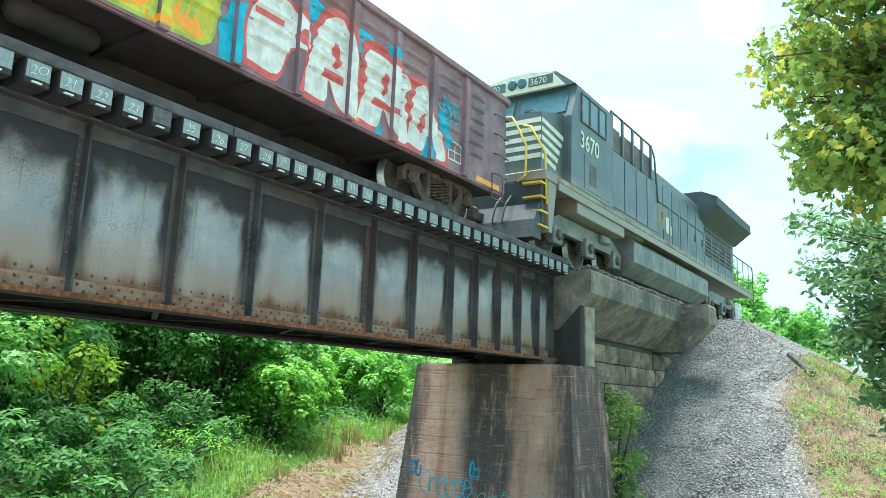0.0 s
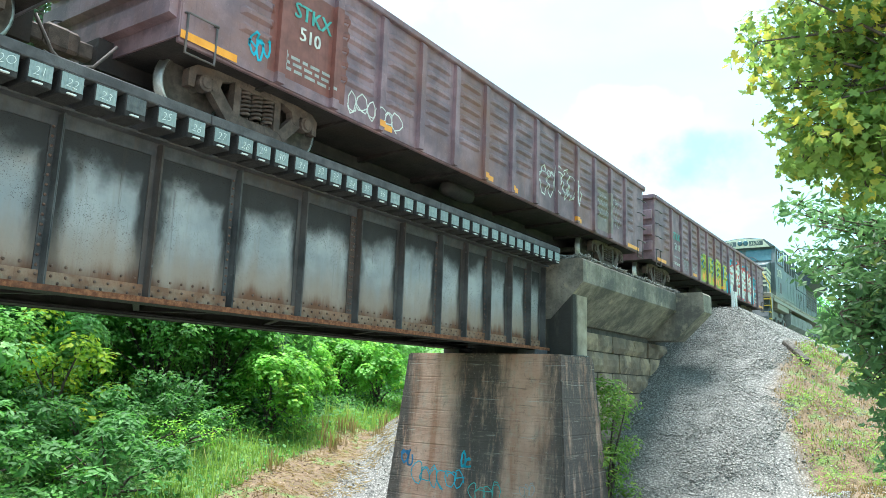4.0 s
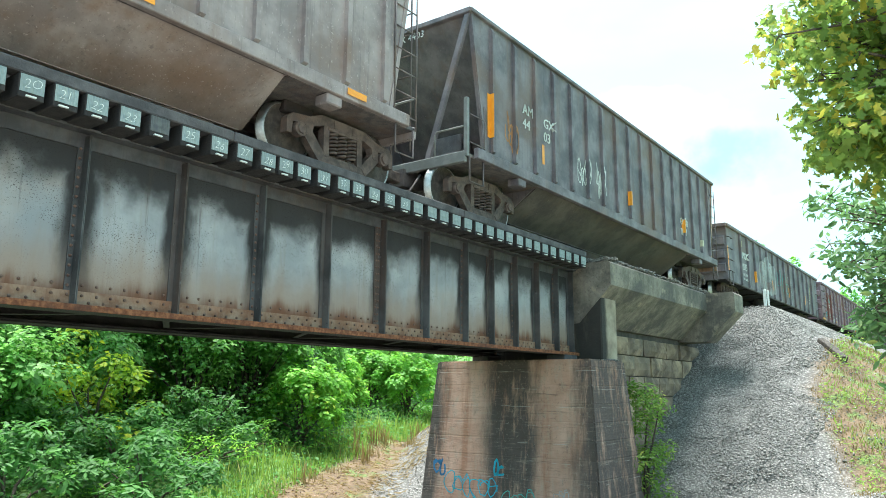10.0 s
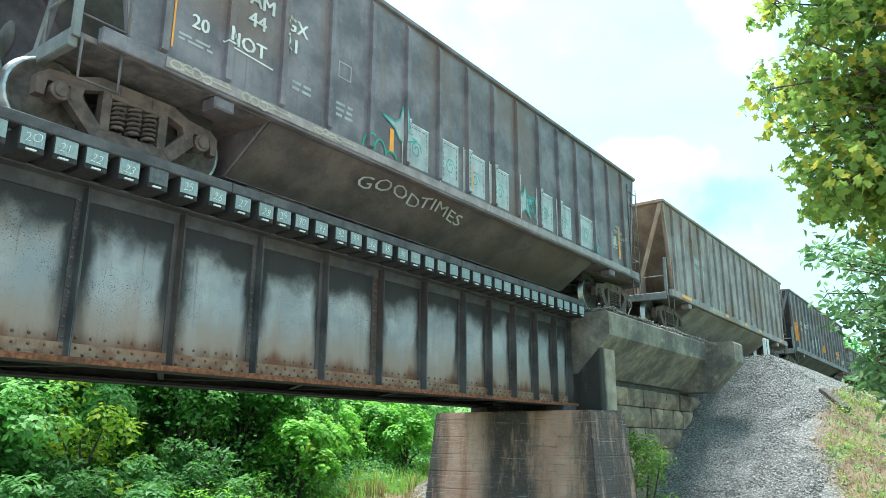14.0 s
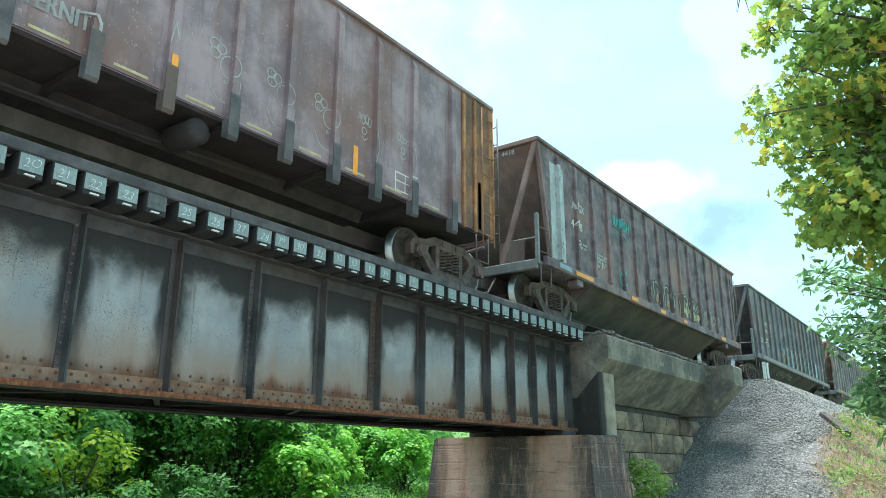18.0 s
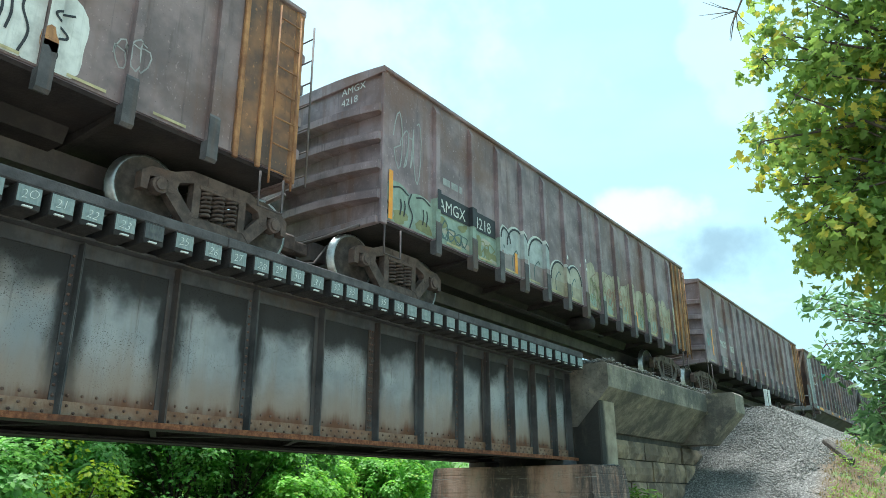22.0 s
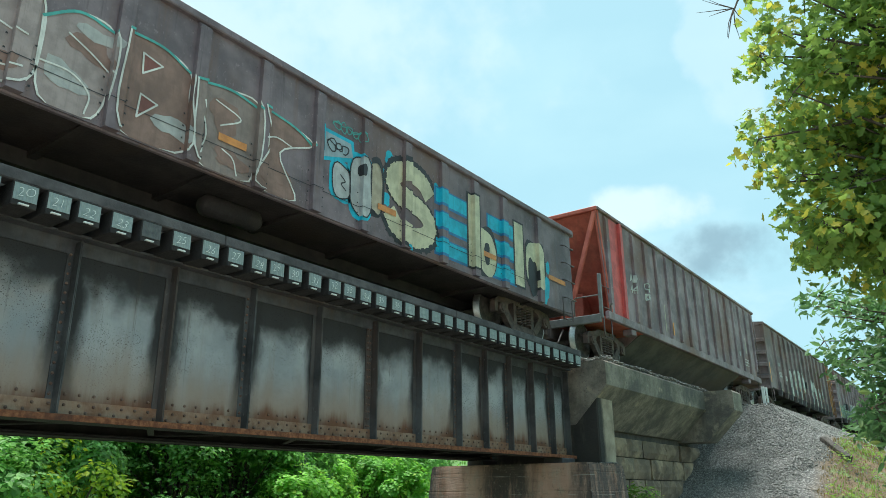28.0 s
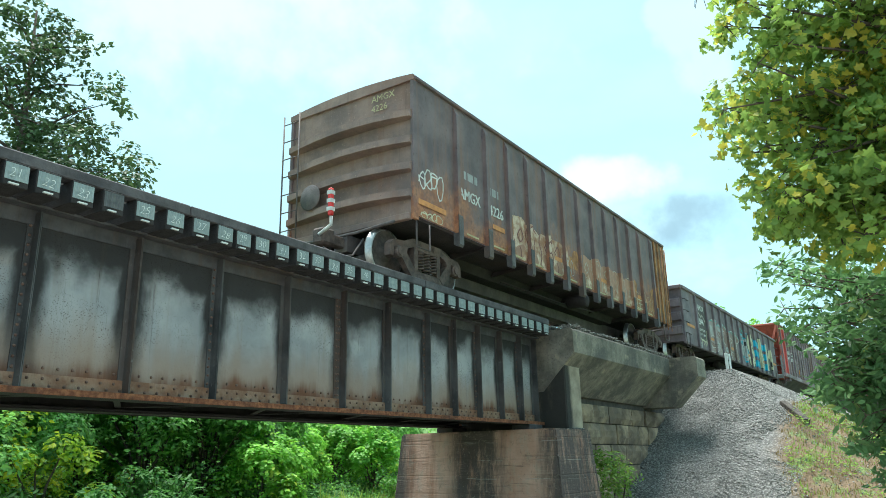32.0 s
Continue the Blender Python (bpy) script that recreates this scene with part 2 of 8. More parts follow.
def make_materials():
    M = MAT
    M["web"] = web_paint()
    M["steel_dark"] = plain("sooty_steel", (0.047, 0.046, 0.051), (0.089, 0.088, 0.094), 4, 0.7, 0, 0.3, (0.093, 0.063, 0.047), 0.4)
    M["stiff"] = plain("stiffener_steel", (0.034, 0.035, 0.037), (0.108, 0.107, 0.107), 1.3, 0.65, 0, 0.4, (0.089, 0.058, 0.045), 0.8)
    M["flange"] = plain("rusty_flange", (0.155, 0.051, 0.023), (0.340, 0.138, 0.060), 16, 0.9, 0, 0.9, (0.096, 0.037, 0.022))
    M["gusset"] = plain("rusty_angle", (0.198, 0.101, 0.059), (0.312, 0.213, 0.148), 5, 0.8, 0, 0.5, (0.250, 0.101, 0.049), 0.4)
    M["rivet"] = plain("rivet_steel", (0.11, 0.06, 0.045), (0.19, 0.12, 0.09), 20, 0.7)
    M["tie"] = plain("creosoted_wood", (0.020, 0.018, 0.018), (0.046, 0.041, 0.040), 6, 0.85, 0, 0.5, (0.045, 0.041, 0.038), 0.0, 0.4)
    M["guard"] = plain("guard_timber", (0.054, 0.051, 0.055), (0.115, 0.109, 0.113), 3, 0.9, 0, 0.6, (0.128, 0.121, 0.124))
    M["tag"] = plain("galvanised_plate", (0.200, 0.247, 0.247), (0.326, 0.378, 0.367), 12, 0.55, 0.2, 0.2, (0.147, 0.189, 0.189), 0.0, 0.5)
    M["tagold"] = plain("stained_plate", (0.06, 0.065, 0.07), (0.11, 0.115, 0.115), 12, 0.6)
    M["chalk"] = plain("chalk_mark", (0.66, 0.70, 0.68), (0.78, 0.80, 0.78), 20, 0.9)
    M["rail"] = plain("rail_steel", (0.09, 0.06, 0.05), (0.16, 0.12, 0.10), 8, 0.5, 0.4)
    M["pier"] = pier_concrete()
    M["concrete"] = stained_concrete()
    M["stone"] = plain("sandstone_block", (0.137, 0.105, 0.079), (0.489, 0.374, 0.245), 1.7, 0.95, 0, 1.0, (0.129, 0.113, 0.093), 0.3, 0.8)
    M["backwall"] = backwall_concrete()
    # near-black steel: shade below the deck put into the colour
    M["shadeblack"] = plain("shade_black_steel", (0.013, 0.011, 0.011), (0.026, 0.023, 0.022), 5, 0.9, 0, 0.4)
    M["mortar"] = plain("dark_joint", (0.05, 0.045, 0.04), (0.09, 0.08, 0.07), 6, 0.95)
    M["ground"] = ground_material()
    M["clod"] = plain("dry_soil", (0.16, 0.10, 0.062), (0.33, 0.23, 0.15), 4, 0.95, 0, 0.5)
    M["gravel"] = gravel_material()
    M["bark"] = plain("bark", (0.066, 0.050, 0.038), (0.144, 0.114, 0.090), 9, 0.95, 0, 0.9)
    M["post"] = plain("white_post", (0.66, 0.68, 0.66), (0.78, 0.79, 0.77), 8, 0.6)
    M["oldwood"] = plain("rotten_tie_wood", (0.05, 0.042, 0.035), (0.11, 0.095, 0.08), 9, 0.95, 0, 0.8)


def pier_concrete():
    """Cast in lifts: red-brown iron wash between black curtains of soot, and thin pale lift lines; the near end is
    darkened as shade.
    """
    n = Nodes("streaked_pier_concrete")
    x, y, z = n.sep("Object")
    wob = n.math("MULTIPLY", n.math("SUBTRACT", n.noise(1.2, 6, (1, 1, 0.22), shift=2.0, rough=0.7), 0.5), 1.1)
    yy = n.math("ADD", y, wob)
    col = n.mix(n.ramp(n.noise(1.1, 6), 0.3, 0.7), (0.41, 0.23, 0.165), (0.60, 0.38, 0.29))
    col = n.mix(n.ramp(n.noise(2.6, 5, (1, 1, 0.06), shift=7.0), 0.44, 0.66, 0, 0.75), col, (0.33, 0.15, 0.09))
    col = n.mix(n.ramp(n.noise(5.5, 6, (1, 1, 0.5), shift=12.0), 0.5, 0.7, 0, 0.5), col, (0.40, 0.33, 0.26))
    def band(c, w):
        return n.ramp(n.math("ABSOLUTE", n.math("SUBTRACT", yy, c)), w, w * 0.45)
    soot_shade = n.math("MAXIMUM", band(1.45, 0.85), n.math("MAXIMUM", band(-0.75, 0.75), band(3.80, 0.80)))
    # the near end face is darkened whole: shade put into its colour
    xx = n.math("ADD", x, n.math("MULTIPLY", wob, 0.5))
    soot_shade = n.math("MAXIMUM", soot_shade, n.ramp(xx, 9.75, 10.15))
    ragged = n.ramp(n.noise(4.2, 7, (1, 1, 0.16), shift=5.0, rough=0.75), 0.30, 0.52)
    col = n.mix(n.math("MULTIPLY", n.math("MULTIPLY", soot_shade, ragged), 0.90), col, (0.045, 0.046, 0.046))
    col = n.mix(n.ramp(n.noise(9, 6, (1, 1, 0.7), shift=15.0, rough=0.78), 0.54, 0.66, 0, 0.4), col, (0.09, 0.075, 0.062))
    col = n.mix(n.ramp(n.noise(13, 6, (1, 1, 0.8), shift=21.0, rough=0.78), 0.56, 0.68, 0, 0.45), col, (0.40, 0.34, 0.28))
    # lift lines, broken
    wave = n.math("ADD", z, n.math("MULTIPLY", n.noise(0.9, 4, shift=3.0), 0.10))
    saw = n.math("ABSOLUTE", n.math("SUBTRACT", n.math("FRACT", n.math("MULTIPLY", wave, 2.7)), 0.5))
    line = n.math("MULTIPLY", n.ramp(saw, 0.035, 0.008), n.ramp(n.noise(2.6, 5, (1, 1, 2.0), shift=19.0), 0.5, 0.62))
    col = n.mix(n.math("MULTIPLY", line, 0.5), col, (0.46, 0.43, 0.39))
    fine = n.noise(3.2, 7, (0.55, 0.55, 5.0), shift=31.0, rough=0.75)
    col = n.mix(n.ramp(fine, 0.54, 0.68, 0, 0.28), col, (0.46, 0.35, 0.28))
    col = n.mix(n.ramp(fine, 0.46, 0.34, 0, 0.28), col, (0.07, 0.052, 0.045))
    pl2 = n.noise(1.9, 6, (0.3, 0.3, 4.5), shift=9.0, rough=0.75)
    col = n.mix(n.ramp(pl2, 0.58, 0.68, 0, 0.55), col, (0.06, 0.052, 0.046))
    n.bump(n.math("ADD", n.noise(7, 8, (0.6, 0.6, 1.6), rough=0.75), n.math("MULTIPLY", line, -0.5)), 0.75, 0.05)
    return n.done(col, 0.9)


def stained_concrete():
    """Coping concrete: mottled brown-grey, sooty patches, pale worn edges."""
    n = Nodes("weathered_concrete")
    col = n.mix(n.ramp(n.noise(1.7, 7, rough=0.7), 0.3, 0.68), (0.112, 0.098, 0.080), (0.285, 0.248, 0.20))
    col = n.mix(n.ramp(n.noise(0.8, 6, shift=3.0, rough=0.7), 0.5, 0.64, 0, 0.85), col, (0.085, 0.078, 0.07))
    col = n.mix(n.ramp(n.noise(3.0, 5, (1, 1, 0.09), shift=6.0), 0.5, 0.7, 0, 0.7), col, (0.10, 0.088, 0.075))
    col = n.mix(n.ramp(n.noise(2.2, 6, shift=9.0), 0.58, 0.7, 0, 0.7), col, (0.40, 0.33, 0.24))
    col = n.mix(n.ramp(n.noise(24, 4, shift=2.0), 0.58, 0.68, 0, 0.6), col, (0.07, 0.065, 0.06))
    n.bump(n.noise(12, 7, rough=0.7), 0.6, 0.03)
    return n.done(col, 0.92)


def backwall_concrete():
    """Pale tan concrete, near-black next to the girder's end."""
    n = Nodes("dark_ended_backwall")
    x, y, z = n.sep("Object")
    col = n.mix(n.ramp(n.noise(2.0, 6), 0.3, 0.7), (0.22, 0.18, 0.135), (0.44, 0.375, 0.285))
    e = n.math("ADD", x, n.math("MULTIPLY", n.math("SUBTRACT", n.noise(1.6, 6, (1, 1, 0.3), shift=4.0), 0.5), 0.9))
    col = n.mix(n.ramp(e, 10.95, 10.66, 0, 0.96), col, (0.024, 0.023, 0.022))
    n.bump(n.noise(12, 7, rough=0.7), 0.6, 0.03)
    return n.done(col, 0.92)


def gravel_material():
    n = Nodes("crushed_ballast")
    g = n.add("ShaderNodeNewGeometry")
    r = g.outputs["Random Per Island"]
    col = n.mix(n.ramp(r, 0.05, 0.95), (0.118, 0.115, 0.107), (0.31, 0.30, 0.278))
    col = n.mix(n.ramp(n.noise(14, 4), 0.35, 0.7, 0, 0.35), col, (0.24, 0.23, 0.21))
    n.bump(n.noise(40, 4), 0.4)
    return n.done(col, 0.9)


def ground_material():
    """One sheet: crushed stone on the embankment, dry grass and soil at its foot, green growth beyond."""
    n = Nodes("ground_cover")
    x, y, z = n.sep("Object")
    vor = n.add("ShaderNodeTexVoronoi", Scale=17.0)
    n.link(n.tc.outputs["Object"], vor.inputs["Vector"])
    stones = n.mix(vor.outputs["Color"], (0.138, 0.134, 0.125), (0.305, 0.296, 0.275))
    stones = n.mix(n.ramp(vor.outputs["Distance"], 0.25, 0.6), stones, (0.095, 0.091, 0.085))
    straw = n.mix(n.ramp(n.noise(3, 6), 0.35, 0.65), (0.10, 0.066, 0.038), (0.175, 0.118, 0.068))
    straw = n.mix(n.ramp(n.noise(26, 5), 0.5, 0.7), straw, (0.12, 0.08, 0.05))
    green = n.mix(n.ramp(n.noise(6, 6), 0.35, 0.65), (0.035, 0.085, 0.016), (0.11, 0.21, 0.035))
    wob = n.math("MULTIPLY", n.math("SUBTRACT", n.noise(0.5, 5), 0.5), 4.0)
    # embankment flanks keep stone within a band of the track; its edge wanders
    away = n.math("ABSOLUTE", n.math("SUBTRACT", y, TRACK_Y))
    band = n.math("ADD", away, wob)
    lim = n.math("ADD", n.math("MULTIPLY", n.math("MAXIMUM", n.math("SUBTRACT", 17.2, x), 0.0), 0.36), 0.3)
    f_straw = n.ramp(n.math("SUBTRACT", n.math("ADD", away, n.math("MULTIPLY", wob, 0.4)), lim), 4.0, 4.9)
    f_green = n.ramp(n.math("ADD", band, n.math("MULTIPLY", wob, 0.8)), 7.6, 9.6)
    # on the far side the stone gives way to soil along a slanting line below the span, the soil to green
    dx = n.math("SUBTRACT", x, 9.4)
    far = n.math("SUBTRACT", n.math("SUBTRACT", y, 6.0), n.math("MULTIPLY", dx, 0.55))
    far = n.ramp(n.math("ADD", far, n.math("MULTIPLY", wob, 0.3)), -0.3, 0.5)
    on_far = n.ramp(y, 4.0, 4.6)
    f_straw = n.mix(on_far, f_straw, far)
    turf = n.math("SUBTRACT", n.math("SUBTRACT", y, 8.6), n.math("MINIMUM", n.math("MULTIPLY", dx, 0.3), n.math("MULTIPLY", dx, 0.65)))
    turf = n.ramp(n.math("ADD", turf, n.math("MULTIPLY", wob, 0.3)), -0.3, 0.4)
    f_green = n.mix(on_far, f_green, turf)
    tufts = n.math("MULTIPLY", n.ramp(n.noise(1.4, 6, shift=6.0), 0.52, 0.62), 0.8)
    straw = n.mix(tufts, straw, n.mix(n.ramp(n.noise(30, 4), 0.4, 0.6), (0.05, 0.10, 0.022), (0.15, 0.22, 0.055)))
    col = n.mix(f_straw, stones, straw)
    # unseen near ground, coloured pale to bounce light onto girder and cars
    near = n.math("MULTIPLY", n.ramp(y, -5.0, -6.5), n.ramp(x, 7.5, 5.5))
    col = n.mix(f_green, col, green)
    col = n.mix(near, col, n.mix(n.ramp(n.noise(2.0, 6, shift=8.0), 0.4, 0.65), (0.42, 0.37, 0.29), (0.31, 0.27, 0.205)))
    n.bump(vor.outputs["Distance"], 0.6, 0.03)
    return n.done(col, 0.95)


def leaf_material(name, lo, hi, yellow=None, trans=0.5, turn=0.42, gloss=0.50):
    """Leaf with light shining through; shade differs leaf by leaf and bough by bough."""
    n = Nodes(name)
    g = n.add("ShaderNodeNewGeometry")
    r = g.outputs["Random Per Island"]
    big = n.ramp(n.noise(0.55, 4), 0.42, 0.60)
    col = n.mix(n.math("ADD", n.math("MULTIPLY", n.math("POWER", r, 1.4), 0.62), n.math("MULTIPLY", big, 0.38)), lo, hi)
    if yellow:
        col = n.mix(n.ramp(n.math("MULTIPLY", r, n.noise(0.9, 3, shift=4.0)), turn, turn + 0.18), col, yellow)
    oi = n.add("ShaderNodeObjectInfo")
    col = n.mix(n.math("MULTIPLY", oi.outputs["Random"], 0.25), col, (hi[0] * 1.1, hi[1] * 0.95, hi[2] * 0.8))
    n.done(col, gloss)
    n.b.inputs["Specular IOR Level"].default_value = 0.32
    tr = n.add("ShaderNodeBsdfTranslucent")
    warm = n.mix(0.30, col, (hi[0] * 1.4, hi[1] * 1.35, hi[2]))
    n.link(warm, tr.inputs[0])
    mx = n.add("ShaderNodeMixShader")
    mx.inputs[0].default_value = trans
    n.link(n.b.outputs[0], mx.inputs[1])
    n.link(tr.outputs[0], mx.inputs[2])
    n.link(mx.outputs[0], n.t.nodes["Material Output"].inputs[0])
    return n.m


make_materials()
LEAF = {
    "dark": leaf_material("dark_leaf", (0.046, 0.142, 0.040), (0.34, 0.68, 0.16), None, 0.5),
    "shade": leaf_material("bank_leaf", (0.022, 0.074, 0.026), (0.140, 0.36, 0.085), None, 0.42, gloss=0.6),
    "oak": leaf_material("shaded_oak_leaf", (0.030, 0.060, 0.028), (0.105, 0.175, 0.075), None, 0.25, gloss=0.5),
    "mid": leaf_material("green_leaf", (0.048, 0.146, 0.044), (0.32, 0.66, 0.155), None, 0.46),
    "bright": leaf_material("sunlit_leaf", (0.085, 0.25, 0.034), (0.31, 0.66, 0.085), (0.50, 0.60, 0.07), 0.48),
    "maple": leaf_material("maple_leaf", (0.085, 0.185, 0.050), (0.29, 0.43, 0.105), (0.66, 0.50, 0.06), 0.55, 0.33),
    "backlit": leaf_material("yellow_green_leaf", (0.12, 0.28, 0.03), (0.40, 0.60, 0.06), (0.75, 0.72, 0.05), 0.55, 0.30),
    "vine": leaf_material("vine_leaf", (0.045, 0.138, 0.042), (0.34, 0.69, 0.15), None, 0.5),
    "cedar": leaf_material("cedar_needles", (0.05, 0.115, 0.06), (0.17, 0.29, 0.16), None, 0.2),
    "ash": leaf_material("ash_leaf", (0.045, 0.115, 0.056), (0.175, 0.335, 0.135), (0.34, 0.34, 0.08), 0.42, 0.5),
    "sumac": leaf_material("sumac_leaf", (0.085, 0.20, 0.036), (0.25, 0.40, 0.08), (0.50, 0.48, 0.10), 0.5),
    "straw": leaf_material("dry_straw", (0.16, 0.11, 0.045), (0.29, 0.225, 0.10), None, 0.35),
    "grass": leaf_material("grass_blade", (0.105, 0.22, 0.036), (0.28, 0.42, 0.085), (0.50, 0.42, 0.17)),
}


# ---- mesh helpers ----
class MB:
    """Collects vertices and faces of one mesh."""

    def __init__(self):
        self.v, self.f, self.smooth = [], [], []

    def add(self, vs, fs, smooth=False):
        o = len(self.v)
        self.v.extend(tuple(p) for p in vs)
        self.f.extend(tuple(i + o for i in f) for f in fs)
        self.smooth.extend([smooth] * len(fs))
        return self

    def box(self, x0, x1, y0, y1, z0, z1, c=0.0):
        if c <= 0:
            vs = [(x, y, z) for x in (x0, x1) for y in (y0, y1) for z in (z0, z1)]
            return self.add(vs, [(0, 1, 3, 2), (4, 6, 7, 5), (0, 4, 5, 1), (2, 3, 7, 6), (0, 2, 6, 4), (1, 5, 7, 3)])
        bm = bmesh.new()
        bmesh.ops.create_cube(bm, size=1)
        for p in bm.verts:
            p.co = ((x0 + x1) / 2 + p.co.x * (x1 - x0), (y0 + y1) / 2 + p.co.y * (y1 - y0), (z0 + z1) / 2 + p.co.z * (z1 - z0))
        bmesh.ops.bevel(bm, geom=bm.edges[:], offset=c, segments=1, affect="EDGES")
        return self.take(bm)

    def take(self, bm, smooth=False):
        bm.verts.index_update()
        self.add([p.co[:] for p in bm.verts], [[p.index for p in f.verts] for f in bm.faces], smooth)
        bm.free()
        return self

    def prism(self, prof, a0, a1, axis="x"):
        """Extrudes a profile: along x it is (y, z), along y (x, z), along z (x, y)."""
        n = len(prof)
        def at(p, a):
            return {"x": (a, p[0], p[1]), "y": (p[0], a, p[1]), "z": (p[0], p[1], a)}[axis]
        vs = [at(p, a0) for p in prof] + [at(p, a1) for p in prof]
        fs = [(i, (i + 1) % n, n + (i + 1) % n, n + i) for i in range(n)] + [tuple(range(n))[::-1], tuple(range(n, 2 * n))]
        return self.add(vs, fs)

    def tube(self, pts, r, n=6, cap=True):
        """A round bar through points; r is a radius or one for each point."""
        pts = [Vector(p) for p in pts]
        rs = r if isinstance(r, (list, tuple)) else [r] * len(pts)
        vs, side = [], None
        for i, p in enumerate(pts):
            d = (pts[min(i + 1, len(pts) - 1)] - pts[max(i - 1, 0)]).normalized()
            ref = Vector((0, 0, 1)) if abs(d.z) < 0.9 else Vector((1, 0, 0))
            u = d.cross(ref).normalized() if side is None else (side - d * side.dot(d)).normalized()
            side = u
            w = d.cross(u)
            vs += [p + (u * math.cos(2 * math.pi * k / n) + w * math.sin(2 * math.pi * k / n)) * rs[i] for k in range(n)]
        fs = [(i * n + k, i * n + (k + 1) % n, (i + 1) * n + (k + 1) % n, (i + 1) * n + k) for i in range(len(pts) - 1) for k in range(n)]
        if cap:
            fs += [tuple(range(n))[::-1], tuple(range((len(pts) - 1) * n, len(pts) * n))]
        return self.add(vs, fs, True)

    def lathe(self, prof, c, axis="y", n=20):
        """Turns a profile of (along, radius) round an axis through c."""
        vs = []
        for a, r in prof:
            for k in range(n):
                t = 2 * math.pi * k / n
                p, q = r * math.cos(t), r * math.sin(t)
                vs.append({"y": (c[0] + p, c[1] + a, c[2] + q), "x": (c[0] + a, c[1] + p, c[2] + q), "z": (c[0] + p, c[1] + q, c[2] + a)}[axis])
        m = len(prof)
        fs = [(i * n + k, (i + 1) * n + k, (i + 1) * n + (k + 1) % n, i * n + (k + 1) % n) for i in range(m - 1) for k in range(n)]
        return self.add(vs, fs + [tuple(range(n)), tuple(range((m - 1) * n, m * n))[::-1]], True)

    def mesh(self, name, mat):
        me = bpy.data.meshes.new(name)
        me.from_pydata(self.v, [], self.f)
        if any(self.smooth):
            me.polygons.foreach_set("use_smooth", self.smooth)
        me.validate()
        if mat:
            me.materials.append(mat)
        me.update()
        return me


def part(name, mb, mat, parent=None, label="", loc=None):
    me = mb if isinstance(mb, bpy.types.Mesh) else mb.mesh(name, mat)
    ob = new(name, me)
    if parent is not None:
        ob.parent = parent
    if loc is not None:
        ob.location = loc
    if label:
        tagged(ob, label)
    return ob


def thing(name, label, category, group="", kind="", loc=(0, 0, 0)):
    ob = new(name)
    ob.empty_display_size = 0.2
    ob.location = loc
    return tagged(ob, label, category, group, kind)


def text_mesh(body, size, mat, extrude=0.0, shear=0.0, weight=0.0):
    cu = bpy.data.curves.new("lettering", "FONT")
    cu.body, cu.size, cu.align_x, cu.resolution_u, cu.extrude = body, size, "LEFT", 2, extrude
    cu.offset, cu.shear = weight * size, shear
    tmp = bpy.data.objects.new("lettering", cu)
    me = bpy.data.meshes.new_from_object(tmp)
    bpy.data.objects.remove(tmp)
    me.materials.clear()
    me.materials.append(mat)
    return me


# ---- ground ----
def crest_gap(x, y):
    """Distance in plan from the level top of the embankment, either side of the bridge."""
    def gap(x0, side):
        dx = max(0.0, (x0 - x) * side)
        dy = max(0.0, abs(y - TRACK_Y) - 2.75)
        return math.hypot(dx, dy)
    return min(gap(21.6, 1), gap(-20.0, -1))


def ground_z(x, y):
    d = crest_gap(x, y)
    wob = noise.noise((x * 0.35, y * 0.35, 0.0)) * 0.22 + noise.noise((x * 1.3, y * 1.3, 4.0)) * 0.06
    emb = 4.42 - 0.605 * d + wob * min(1.0, d * 0.6)
    # the gully under the span, the bank where the camera stands, the overgrown far side
    gully = -1.9 * math.exp(-((y - 3.0) / 6.5) ** 2)
    far = max(0.0, y - 9.0) * 0.10
    base = -0.02 + gully + far + wob
    if emb > base:
        return emb if emb > base + 0.6 else base + (emb - base) * (0.5 + 0.5 * (emb - base) / 0.6)
    return base


def spaced(lo, a, b, hi, step, grow=1.28):
    mid = list(np.arange(a, b + step / 2, step))
    up, s = [], step
    while (up[-1] if up else b) < hi:
        s *= grow
        up.append((up[-1] if up else b) + s)
    dn, s = [], step
    while (dn[-1] if dn else a) > lo:
        s *= grow
        dn.append((dn[-1] if dn else a) - s)
    return dn[::-1] + mid + up


def build_ground():
    xs, ys = spaced(-900, -24, 46, 1500, 0.45), spaced(-900, -14, 30, 900, 0.45)
    vs = [(x, y, ground_z(x, y)) for y in ys for x in xs]
    n = len(xs)
    fs = [(j * n + i, j * n + i + 1, (j + 1) * n + i + 1, (j + 1) * n + i) for j in range(len(ys) - 1) for i in range(n - 1)]
    mb = MB()
    mb.v, mb.f, mb.smooth = vs, fs, [True] * len(fs)
    tagged(part("ground", mb, MAT["ground"]), "ballast embankment with dry grass and green banks", "ground", kind="structure")


build_ground()


def stone_scatter(rng, spots):
    """Angular stones, each a skewed octahedron."""
    mb = MB()
    for x, y, z, s in spots:
        a, b = rng.uniform(0, 6.28), rng.uniform(-0.7, 0.7)
        m = Matrix.Translation((x, y, z)) @ Euler((b, rng.uniform(-0.7, 0.7), a)).to_matrix().to_4x4()
        q = [(s * rng.uniform(.7, 1.3), 0, 0), (0, s * rng.uniform(.6, 1.1), 0), (-s * rng.uniform(.7, 1.3), 0, 0), (0, -s * rng.uniform(.6, 1.1), 0),
             (s * rng.uniform(-.3, .3), 0, s * rng.uniform(.5, .9)), (0, s * rng.uniform(-.3, .3), -s * .6)]
        mb.add([m @ Vector(p) for p in q], [(0, 1, 4), (1, 2, 4), (2, 3, 4), (3, 0, 4), (1, 0, 5), (2, 1, 5), (3, 2, 5), (0, 3, 5)])
    return mb


